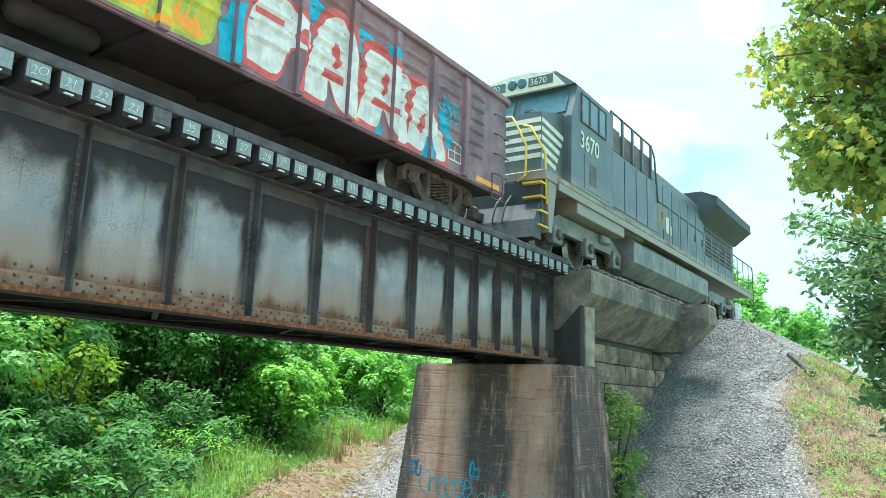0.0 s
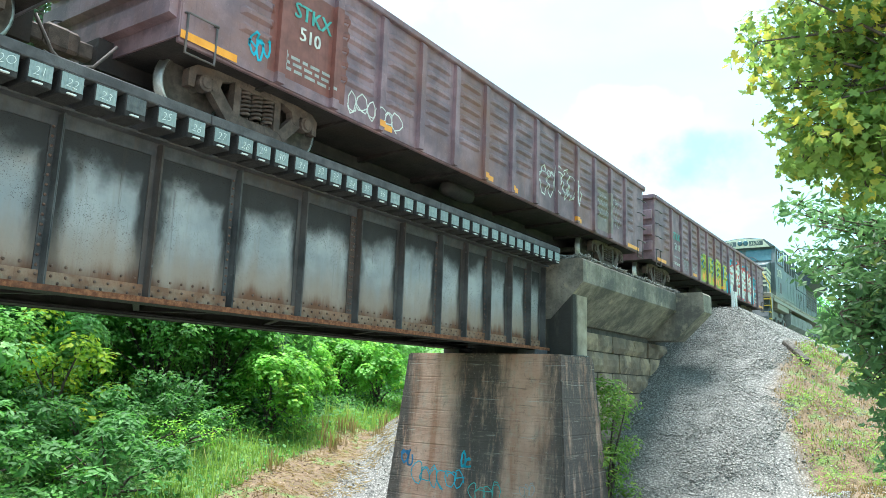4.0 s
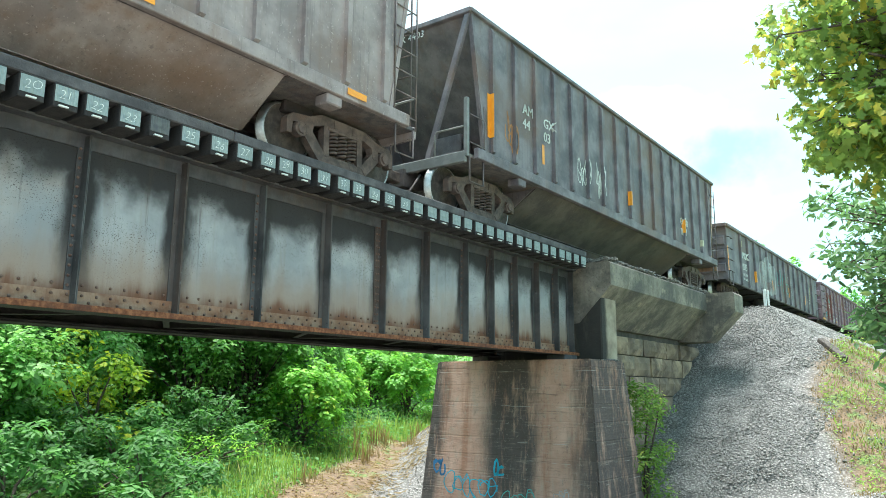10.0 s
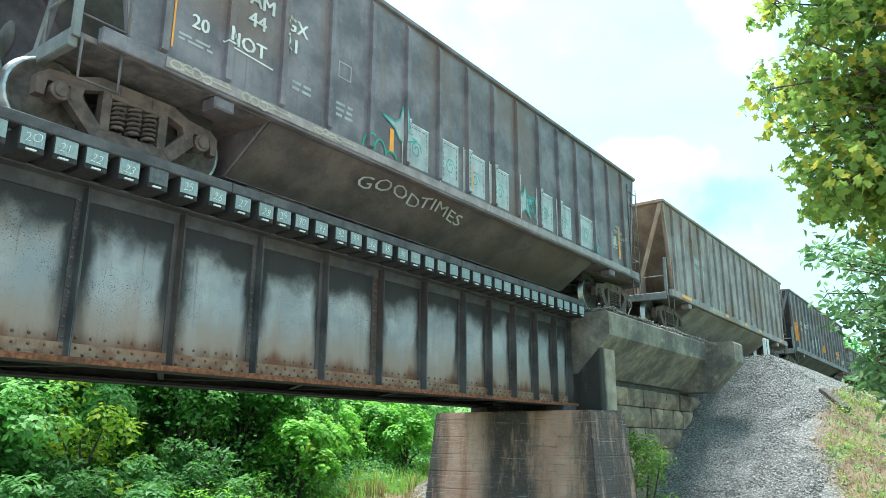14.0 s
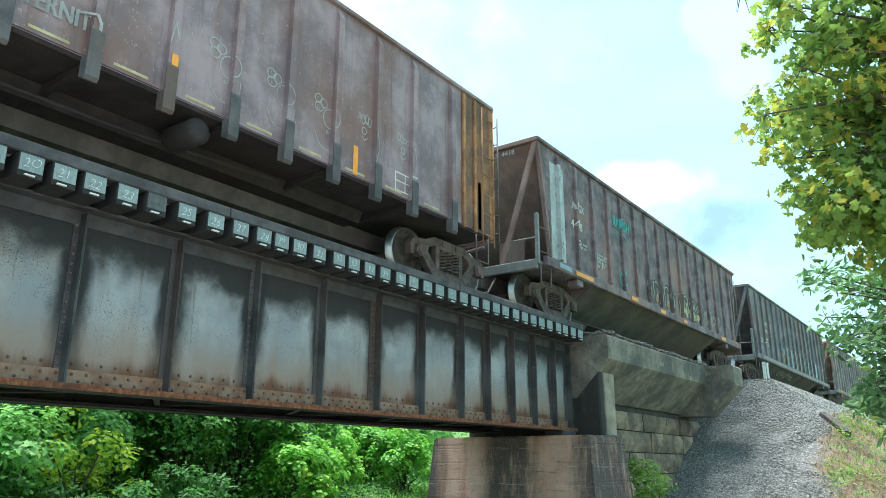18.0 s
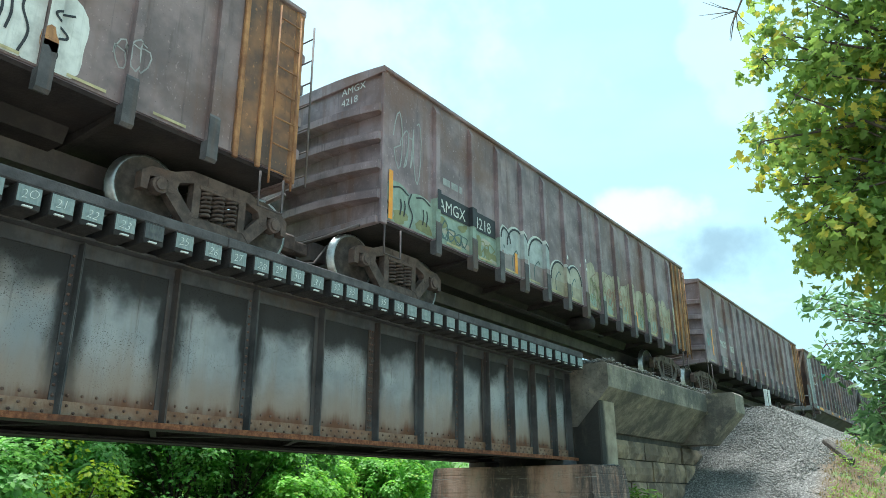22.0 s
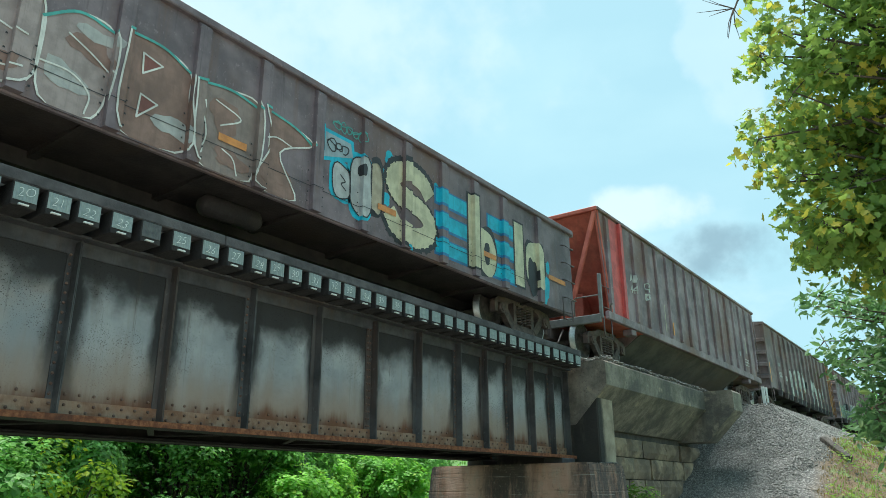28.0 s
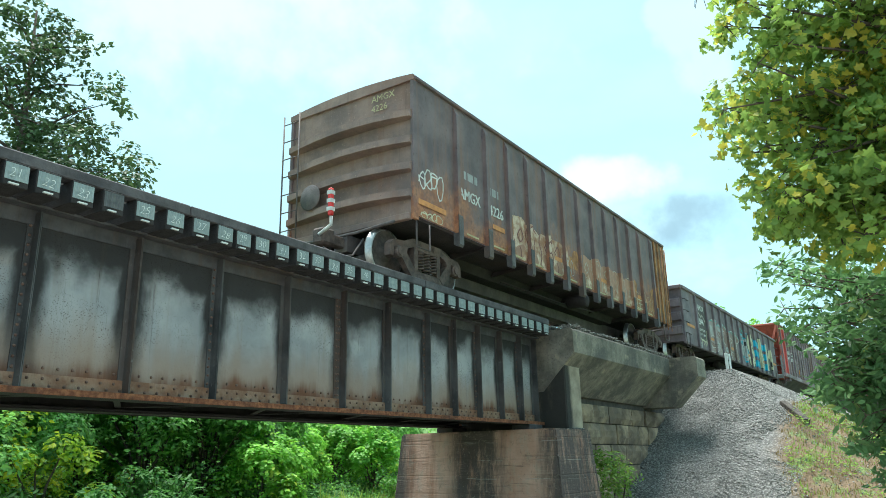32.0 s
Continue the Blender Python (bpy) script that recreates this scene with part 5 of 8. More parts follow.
def hopper(name, label, L, x0, mat, n=16, end_mat=None, first=.89, front_mat=None, trucks=(1.2, 1.04)):
    """Open hopper: ribbed sides over a deep sill, sloping end sheets, slanting belly."""
    c = car_base(name, label, L, x0)
    rear_mat = end_mat or mat
    belly = mat if mat is MAT["greybrown"] else MAT["bellyshade"]
    top, sill, H = 3.78, 1.12, HALF
    step = (L - 2 * first) / (n - 1)
    xs = [first + step * k for k in range(n)]
    ribs = []
    for s in (-1, 1):
        y = s * H
        # side sheet, cut back at both ends below the slope
        part("side_sheet", MB().prism([(.48, sill), (L - .48, sill), (L - .02, top - .05), (.02, top - .05)], y - .012, y + .012, "y"), mat, c)
        for x in xs:
            u0 = max(0.0, (.48 - x) / .48) if x < .48 else max(0.0, (x - L + .48) / .48)
            lo = sill + (top - sill) * u0
            part("rib", MB().prism([(y + s * .012, lo + .02), (y + s * .085, lo + .06), (y + s * .085, top - .22), (y + s * .012, top - .08)], x - .045, x + .045), mat, c)
            if s < 0:
                ribs.append((x - .045, x + .045))
        part("top_chord", MB().box(-.02, L + .02, min(y - s * .03, y + s * .08), max(y - s * .03, y + s * .08), top - .08, top, .012), mat, c)
        part("side_sill", MB().box(.15, L - .15, min(y, y + s * .10), max(y, y + s * .10), sill - .20, sill - .004, .012), mat, c)
        # slanting belly below the sill
        part("belly_sheet", MB().prism([(y - s * .02, sill - .1), (s * .55, .38), (s * .55, .36), (y - s * .04, sill - .14)], 2.6, L - 2.6), belly, c, "slanting hopper belly")
    side = Side(ribs, -H - .012, -H - .097, (.02, L - .02))
    side.base = sill + .01
    for x, d in ((0.0, -1), (L, 1)):
        end_mat = rear_mat if d < 0 else front_mat or rear_mat
        q = lambda v: x - d * v
        # sloping end sheet
        part("slope_sheet", MB().prism([(q(.03), top - .04), (q(.06), top - .04), (q(2.6), .95), (q(2.57), .95)], -H + .014, H - .014, "y"), end_mat, c)
        part("end_cap", MB().box(min(q(-.04), q(.10)), max(q(-.04), q(.10)), -H - .05, H + .05, top - .09, top + .015, .015), end_mat, c)
        for s in (-1, 1):
            # brace from the top corner down to the draft sill, and the edge post of the side
            foot, head = Vector((q(-.06), s * .62, sill - .15)), Vector((q(.03), s * (H - .04), top - .10))
            bar = Vector((0, .055, 0))
            edge = [(foot - bar), (foot + bar), (head + bar), (head - bar)]
            part("end_brace", MB().add([(v.x + o, v.y, v.z) for o in (-.035, .035) for v in edge], [(0, 1, 2, 3), (7, 6, 5, 4), (0, 4, 5, 1), (1, 5, 6, 2), (2, 6, 7, 3), (3, 7, 4, 0)]), end_mat, c)
            y = s * H
            part("edge_post", MB().prism([(q(.03), top - .08), (q(.11), top - .08), (q(.57), sill), (q(.49), sill)], min(y - s * .06, y + s * .03), max(y - s * .06, y + s * .03), "y"), end_mat, c)
        # end platform on the draft sill
        part("platform", MB().box(min(q(-.10), q(2.56)), max(q(-.10), q(2.56)), -H, H, sill - .20, sill - .13, .01), MAT["foot"] if rear_mat is not MAT["rustred"] else end_mat, c)
        part("end_sill", MB().box(min(q(-.14), q(-.04)), max(q(-.14), q(-.04)), -H, H, sill - .32, sill - .115, .015), MAT["locogrey"] if d < 0 else end_mat, c)
        part("bolster_web", MB().box(min(q(1.4), q(2.4)), max(q(1.4), q(2.4)), -.35, .35, .7, 2.0, .02), end_mat, c)
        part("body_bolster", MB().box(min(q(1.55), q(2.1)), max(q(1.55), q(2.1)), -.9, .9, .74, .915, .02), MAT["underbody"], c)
        part("belly_end", MB().prism([(-H + .03, sill - .1), (H - .03, sill - .1), (.55, .37), (-.55, .37)], min(q(2.56), q(2.6)), max(q(2.56), q(2.6))), mat, c)
        ladder(c, q(-.10), -d * (H - .10) if d > 0 else H - .10, sill - .5, top - .2, .40 * (-d) * (1 if d > 0 else -1) * (-1 if d > 0 else 1), "y")
        ladder(c, min(q(-.08), q(.46)), -H - .03, sill - .2, top - .3 if d > 0 else 1.98, .54, "x", n=None if d > 0 else 2)
        if d < 0:
            part("corner_post", MB().box(-.13, -.05, -H - .05, -H + .03, sill - .22, 2.0, .01), MAT["locogrey"], c, "pale grey corner post")
        rail_ = MB().tube([(q(-.08), -H + .03, 1.48), (q(-.08), -H + .66, 1.48), (q(-.08), -H + .70, 1.42), (q(-.08), -H + .70, sill - .13)], .018, 6)
        part("end_handrail", rail_, MAT["locogrey"], c)
        for s in (-1, 1):
            a = min(q(-.02), q(.42))
            part("step_iron", MB().tube([(a, s * (H + .03), sill - .2), (a, s * (H + .03), .46), (a + .44, s * (H + .03), .46), (a + .44, s * (H + .03), sill - .2)], .018, 5), MAT["iron"], c)
            part("jacking_pad", MB().box(min(q(1.62), q(1.92)), max(q(1.62), q(1.92)), min(s * (H - .2), s * (H + .06)), max(s * (H - .2), s * (H + .06)), sill - .36, sill - .205, .02), mat, c)
        coupler(c, q(.05), d)
        truck(c, trucks[0] if x == 0 else L - trucks[1])
    part("brake_wheel", MB().lathe([(-.03, .04), (0, .24), (.02, .27), (.04, .24), (.06, .04)], (.12, .8, 1.75), "x", 14), MAT["iron"], c)
    part("centre_sill", MB().box(-.2, L + .2, -.17, .17, .55, .88), MAT["iron"], c)
    for k in range(3):
        x = 3.6 + (L - 7.2) * k / 2
        part("outlet_gate", MB().prism([(-.56, .4), (.56, .4), (.4, .18), (-.4, .18)], x - .6, x + .6), MAT["iron"], c)
    part("belly_floor", MB().box(2.6, L - 2.6, -.56, .56, .355, .375), mat, c)
    part("load_cover", MB().box(2.0, L - 2.0, -H + .03, H - .03, .955, .965), MAT["iron"], c)
    return c, side


SPAN = {}   # car number -> (rear x at the start, length)
for _k, _f, _r in ((1, 7.36, -8.28), (2, -9.29, -25.09), (3, -26.29, -42.35), (4, -43.73, -58.22), (5, -59.86, -74.45), (6, -76.6, -91.6), (7, -93.66, -108.42),
                   (8, -110.26, -124.28), (9, -126.0, -140.24), (10, -142.14, -156.26), (11, -157.99, -172.51), (12, -174.09, -190.21), (13, -191.91, -206.01)):
    SPAN[_k] = (_r, _f - _r)
TRAIN = {}


def build_train():
    M = MAT
    def lo(k, label, mat, n, cor, w=.13, first=1.54, trucks=(1.63, 1.61), second=None):
        TRAIN[k] = low_gondola("gondola_car", label, SPAN[k][1], SPAN[k][0], mat, n, cor, w, first, trucks, second)
    def hi(k, label, mat):
        TRAIN[k] = coal_gondola("coal_gondola", label, SPAN[k][1], SPAN[k][0], mat)
    def ho(k, label, mat, end=None, n=16, front=None, trucks=(1.2, 1.04), first=.89):
        TRAIN[k] = hopper("hopper_car", label, SPAN[k][1], SPAN[k][0], mat, n, end, first, front, trucks)
    lo(1, "brown low-sided gondola car with corrugated sides and bright graffiti", M["brown"], 13, True)
    lo(2, "brown low-sided gondola car with corrugated sides and white scrawls", M["brown"], 13, True)
    lo(3, "black ribbed gondola car with pale graffiti", M["black"], 14, False, .10, 1.60)
    ho(4, "dark grey open hopper car with sloping ends and slanting belly", M["black"], M["black"], 17, M["rusttan"], (1.1, 1.02), .72)
    ho(5, "grey-brown open hopper car with rusty ends", M["greybrown"], M["rusttan"], 17, M["greybrown"], (1.26, 1.08), .72)
    ho(6, "black open hopper car with pale graffiti panels", M["black"], trucks=(0.92, 0.60))
    ho(7, "dark brown open hopper car with faded scrawls", M["sootbrown"], M["rustybrown"], trucks=(1.40, 1.04))
    hi(8, "dark grey ribbed coal gondola with a rusty end panel", M["darkgrey"])
    hi(9, "dark ribbed coal gondola covered with pale graffiti", M["darkgrey"])
    hi(10, "dark brown ribbed coal gondola with white bubble-letter graffiti", M["darkbrown"])
    ho(11, "dark open hopper car with bright red ends", M["darkgrey"], M["rustred"], 17, M["rustybrown"], (1.1, 0.88), .45)
    lo(12, "purple-grey gondola car covered with silver and blue graffiti", M["purplegrey"], 13, False, .17, 1.56, (1.30, 1.5), 2.96)
    TRAIN[13] = coal_gondola("coal_gondola", "rusty brown ribbed coal gondola at the end of the train", SPAN[13][1], SPAN[13][0], M["ruststreak"], end_mat=M["rustybrown"])


build_train()


def locomotive():
    L = 21.0
    c = thing("diesel_locomotive", "slate-black diesel freight locomotive with cream nose stripes", "locomotive")
    CARS.append((c, 8.75))
    M = MAT
    H = 1.53
    D = 1.72     # deck height
    # frame and deck
    part("deck", MB().box(.35, L, -H, H, D - .22, D, .02), M["locoblack"], c)
    for s in (-1, 1):
        part("side_sill", MB().box(1.0, L - .2, s * H - .03, s * H + .03, D - .34, D - .155, .01), M["locoblack"], c)
        part("sill_band", MB().box(1.0, L - .2, s * H - .034, s * H + .034, D - .15, D - .04, .008), M["tan"], c, "dusty tan band along the sill")
    # wide nose and cab
    part("nose", MB().prism([(.55, D), (.55, 3.05), (1.70, 3.33), (2.0, 3.33), (2.0, D)], -1.32, 1.32, "y"), M["locoblack"], c)
    part("nose_door", MB().box(.535, .549, .15, .85, D + .05, 2.95, .01), M["locoblack"], c)
    part("cab", MB().prism([(1.70, 3.30), (2.02, 4.06), (2.02, 4.12), (4.30, 4.12), (4.30, D), (1.70, D)], -H, H, "y"), M["locoblack"], c)
    part("cab_roof", MB().prism([(-H, 4.12), (-H + .50, 4.50), (-.3, 4.60), (.3, 4.60), (H - .50, 4.50), (H, 4.12)], 1.90, 4.30), M["locoblack"], c)
    part("number_panel", MB().prism([(-1.30, 4.10), (-.95, 4.47), (-.2, 4.56), (.2, 4.56), (.95, 4.47), (1.30, 4.10)], 1.80, 1.898), M["cream"], c, "cream panel with number boards and headlights")
    for y in (-.14, .14):
        part("headlight", MB().lathe([(-.05, .03), (-.06, .10), (-.03, .125), (.03, .125)], (1.79, y, 4.33), "x", 16), M["glass"], c)
    for y in (-.98, .34):
        part("number_board", MB().box(1.782, 1.797, y, y + .66, 4.20, 4.42), M["locoblack"], c)
        t = part("number", text_mesh("3670", .235, M["cream"]), None, c)
        t.matrix_local = pose(1.776, y + .62, 4.23, 90, 0, -90)
    for s in (-1, 1):
        a, b = (.10, 1.36) if s > 0 else (-1.36, -.10)
        vs = [(1.715, a, 3.42), (1.715, b, 3.42), (1.965, b, 4.0), (1.965, a, 4.0), (1.735, a, 3.42), (1.735, b, 3.42), (1.985, b, 4.0), (1.985, a, 4.0)]
        part("windshield", MB().add(vs, [(0, 1, 2, 3), (7, 6, 5, 4), (0, 4, 5, 1), (1, 5, 6, 2), (2, 6, 7, 3), (3, 7, 4, 0)]), M["glass"], c, "dark tinted windshield")
        part("wiper", MB().tube([(1.70, (a + b) / 2, 3.42), (1.74, (a + b) / 2 + .25, 3.62), (1.78, (a + b) / 2 + .5, 3.60)], .012, 5), M["iron"], c)
    for a, b in ((2.28, 2.72), (2.80, 3.30), (3.36, 3.80)):
        part("side_window", MB().box(a, b, -H - .012, -H - .004, 3.34, 3.98), M["glass"], c)
        fr = MB()
        for z in (3.305, 3.98):
            fr.box(a - .035, b + .035, -H - .03, -H - .003, z, z + .035)
        for x in (a - .035, b):
            fr.box(x, x + .035, -H - .03, -H - .003, 3.341, 3.979)
        part("window_frame", fr, M["iron"], c)
    # stripes wrap round the nose corner onto its side
    for k in range(5):
        z = 2.82 - .195 * k
        part("stripe", MB().box(.535, .546, -1.31, 1.31, z, z + .105), M["cream"], c, "cream nose stripe")
        part("stripe", MB().prism([(.56, z), (.56, z + .105), (1.69 - .10 * k, z - .02), (1.66 - .10 * k, z - .125)], -1.332, -1.323, "y"), M["cream"], c)
    part("cab_number", text_mesh("3670", .60, M["cream"], weight=.012), None, c).matrix_local = pose(2.16, -H - .014, 2.70, 90, 0, 0)
    part("cab_skirt", MB().box(2.1, 5.2, -H + .02, H - .02, 1.1, D, .02), M["locoblack"], c)
    part("cab_vent", MB().box(2.75, 3.2, -H - .014, -H + .02, 1.95, 2.45), M["iron"], c)
    part("cab_door_panel", MB().box(2.45, 4.1, -H - .010, -H + .01, 1.80, 2.62, .004), M["locoblack"], c)
    # long hood, blower housing, radiator with its wings
    part("blower_housing", MB().box(4.3, 8.1, -1.46, 1.46, D, 3.30, .04), M["locoblack"], c)
    part("hood", MB().prism([(-1.0, D), (-1.0, 4.02), (-.72, 4.30), (.72, 4.30), (1.0, 4.02), (1.0, D)], 4.3, 15.0), M["locoblack"], c)
    part("radiator_cab", MB().box(15.0, 20.0, -.98, .98, D, 3.8, .03), M["locoblack"], c)
    part("radiator_wing", MB().prism([(-1.0, 3.55), (-1.68, 4.05), (-1.68, 4.36), (-1.1, 4.60), (1.1, 4.60), (1.68, 4.36), (1.68, 4.05), (1.0, 3.55)], 14.6, 20.3), M["locodark"], c, "sooty flared radiator wing")
    for k in range(7):
        part("hood_door", MB().box(8.2 + .96 * k, 9.10 + .96 * k, -1.030, -1.003, D + .1, 3.75, .008), M["locoblack"], c)
        part("door_handle", MB().box(8.95 + .96 * k, 8.98 + .96 * k, -1.06, -1.031, 2.6, 2.85), M["iron"], c)
    for k in range(4):
        part("housing_panel", MB().box(4.42 + .92 * k, 5.28 + .92 * k, -1.485, -1.462, D + .1, 3.22, .008), M["locoblack"], c)
    for k in range(8):
        part("radiator_louver", MB().prism([(-1.02, 2.45 + .15 * k), (-.99, 2.45 + .15 * k), (-.99, 2.56 + .15 * k)], 15.3, 19.7), M["iron"], c)
    for k in range(4):
        part("vent_box", MB().box(4.6 + .86 * k, 5.2 + .86 * k, -1.40, -1.0, 3.32, 3.95, .02), M["iron"], c)
    part("blower_rail", MB().tube([(4.4, -1.44, 4.28), (7.7, -1.44, 4.28), (7.95, -1.46, 4.0), (8.1, -1.50, 2.7)], .03, 6), M["locoblack"], c)
    for k in range(5):
        part("rail_post", MB().box(4.42 + .80 * k, 4.52 + .80 * k, -1.47, -1.41, 3.30, 4.28), M["locoblack"], c)
    part("exhaust_stack", MB().box(9.5, 10.6, -.35, .35, 4.30, 4.48, .03), M["iron"], c)
    part("emblem", MB().prism([(9.3, 2.35), (10.2, 2.35), (10.3, 2.9), (9.9, 3.1), (9.4, 2.95)], -1.036, -1.0315, "y"), M["tan"], c, "faded tan and white emblem")
    part("emblem", MB().prism([(10.35, 2.3), (10.95, 2.3), (10.95, 2.85), (10.35, 2.8)], -1.036, -1.0315, "y"), M["cream"], c)
    # walkway handrails
    part("handrail", MB().tube([(8.1, -H - .02, 2.72), (L - .15, -H - .02, 2.72), (L - .05, -H - .02, 2.5), (L - .05, -H - .02, 1.2)], .025, 6), M["locoblack"], c)
    for k in range(12):
        x = 9.0 + 1.0 * k
        part("stanchion", MB().box(x - .055, x + .055, -H - .05, -H - .031, D - .1, 2.72, .006), M["locoblack"], c)
    x = .55
    for pts in ([(x - .25, -.30, 2.98), (x - .28, -.72, 2.92), (x - .28, -.86, 2.70), (x - .26, -1.08, 2.25), (x - .26, -1.08, 1.62), (x - .22, -.86, 1.50)],
                [(x - .10, -.92, 2.76), (x - .14, -1.12, 2.70), (x - .14, -1.24, 2.5), (x - .10, -1.47, 2.1), (x - .06, -1.50, .95)],
                [(x - .10, 1.0, 2.86), (x - .14, 1.2, 2.70), (x - .10, 1.47, 2.1), (x - .06, 1.50, .95)]):
        part("corner_handrail", MB().tube(pts, .026, 6), M["yellow"], c, "bent yellow grab rail")
    for k in range(4):
        part("step", MB().box(.20, .60, -1.50, -1.05, .42 + .32 * k, .455 + .32 * k), M["yellow"], c, "yellow-edged step")
    part("step_side", MB().prism([(.60, .35), (.75, .35), (.98, D - .23), (.52, D - .23)], -1.505, -1.0, "y"), M["locoblack"], c)
    part("pilot", MB().box(.35, .5, -1.45, 1.45, .5, 1.5, .02), M["locodark"], c)
    part("snow_plow", MB().prism([(.30, .95), (.08, .55), (-.02, .14), (.38, .14), (.38, .95)], -1.42, 1.42, "y"), M["locodark"], c)
    for y in (-.7, -.45, .5, .75):
        part("air_hose", MB().tube([(.35, y, 1.2), (.1, y, .95), (.05, y + .05, .6), (.15, y + .1, .45)], .022, 6), M["iron"], c)
    coupler(c, .4, -1)
    coupler(c, L - .3, 1)
    part("fuel_tank", MB().prism([(-1.45, .62), (-1.45, 1.18), (-1.25, 1.36), (1.25, 1.36), (1.45, 1.18), (1.45, .62), (1.05, .28), (-1.05, .28)], 6.1, 13.8), M["locogrey"], c, "grey fuel tank")
    part("tank_seam", MB().box(9.9, 9.94, -1.458, -1.452, .64, 1.17), M["iron"], c)
    part("air_reservoir", MB().lathe([(-.7, .06), (-.62, .15), (.62, .15), (.7, .06)], (6.6, -1.22, 1.5), "x", 12), M["locogrey"], c)
    # three-axle trucks
    for x in (3.55, 17.0):
        t = part("truck", MB().box(-1.9, 1.9, -.6, .6, .55, .85, .03), M["truck"], c, "grey three-axle truck", (x, 0, 0))
        for s in (-1, 1):
            f = MB()
            f.prism([(-2.35, .55), (-2.35, .76), (-1.7, 1.06), (1.7, 1.06), (2.35, .76), (2.35, .55), (1.5, .66), (-1.5, .66)], min(s * .98, s * 1.14), max(s * .98, s * 1.14), "y")
            part("side_frame", f, M["locogrey"], t)
            for a in (-1.85, 0, 1.85):
                b = MB().box(a - .24, a + .24, min(s * 1.0, s * 1.22), max(s * 1.0, s * 1.22), .30, .78, .03)
                part("axle_box", b, M["locogrey"], t)
                part("axle_cap", MB().lathe([(-.04, .04), (-.05, .11), (.05, .14)], (a, s * 1.24, .53), "y", 12), M["truck"], t)
                for e in (-.42, .42):
                    sp = MB()
                    for j in range(5):
                        sp.lathe([(-.018, .07), (0, .10), (.018, .07)], (a + e, s * 1.08, .36 + .06 * j), "z", 8)
                    part("spring", sp, M["truck"], t)
            part("brake_cylinder", MB().lathe([(-.25, .07), (-.2, .12), (.2, .12), (.25, .07)], (.95, s * 1.2, .95), "x", 10), M["locogrey"], t)
        for a in (-1.85, 0, 1.85):
            wheelset(c, x + a, .533, WHEEL_LOCO)
    # the superstructure stands a little taller than its drawing
    k = 1.075
    for ob in c.children:
        if ob.name.startswith(("number.", "cab_number")) or ob.name == "number":
            ob.location.z = D + (ob.location.z - D) * k
        elif ob.location.z < 0.01:
            for v in ob.data.vertices:
                if v.co.z > D:
                    v.co.z = D + (v.co.z - D) * k
    return c


locomotive()


# ---- plants ----
def leaf_shape(kind):
    """Outline of one leaf lying in x (length) and y, with a fold along its middle; faces share the midrib."""
    if kind == "maple":
        half = [(0.0, 0.0), (0.0, 0.34), (0.24, 0.24), (0.46, 0.58), (0.55, 0.24), (0.74, 0.27), (1.0, 0.0)]
    elif kind == "leaflet":
        half = [(0.0, 0.0), (0.28, 0.19), (0.62, 0.17), (1.0, 0.0)]
    elif kind == "lance":
        half = [(0.0, 0.0), (0.25, 0.14), (0.55, 0.15), (1.0, 0.0)]
    else:
        half = [(0.0, 0.0), (0.42, 0.32), (1.0, 0.0)]
    n = len(half)
    vs = [(x, y, 0.22 * y) for x, y in half] + [(x, -y, 0.22 * y) for x, y in half[1:-1]]
    up = list(range(n))
    dn = [0] + list(range(n, n + n - 2)) + [n - 1]
    return vs, [tuple(up[::-1]), tuple(dn)]


def leaf_cloud(rng, spots, kind="broad"):
    """One mesh of leaves; a spot is place, facing, size."""
    vs0, fs0 = leaf_shape(kind)
    base = np.array(vs0)
    out, faces = [], []
    m = len(vs0)
    for i, (p, nrm, s) in enumerate(spots):
        nz = Vector(nrm).normalized()
        tx = Vector((rng.gauss(0, 1), rng.gauss(0, 1), rng.gauss(-0.35, 0.6)))
        tx = (tx - nz * tx.dot(nz))
        tx = tx.normalized() if tx.length > 1e-4 else nz.orthogonal().normalized()
        ty = nz.cross(tx)
        r = np.array((tx[:], ty[:], nz[:]))
        out.append(base * s @ r + np.array(p))
        faces.extend(tuple(j + i * m for j in f) for f in fs0)
    mb = MB()
    mb.v = [tuple(v) for v in np.concatenate(out)]
    mb.f, mb.smooth = faces, [False] * len(faces)
    return mb


def clump_spots(rng, centres, per, size, lift=0.75):
    """Leaves on the outer shells of many rounded clumps; the hollows between them stay dark."""
    spots = []
    for (c, r) in centres:
        for _ in range(int(per * (r / 0.5) ** 2)):
            d = Vector((rng.gauss(0, 1), rng.gauss(0, 1), rng.gauss(0.35, 0.9))).normalized()
            k = r * (rng.uniform(0.80, 1.06) if rng.random() < 0.8 else rng.uniform(0.4, 1.25))
            p = Vector(c) + Vector((d.x * k, d.y * k, d.z * k * 0.8))
            nrm = d * 0.8 + Vector((rng.gauss(0, .33), rng.gauss(0, .33), lift + rng.gauss(0, .3 if lift > .5 else .6)))
            spots.append((p, nrm, size * rng.uniform(0.65, 1.3)))
    return spots


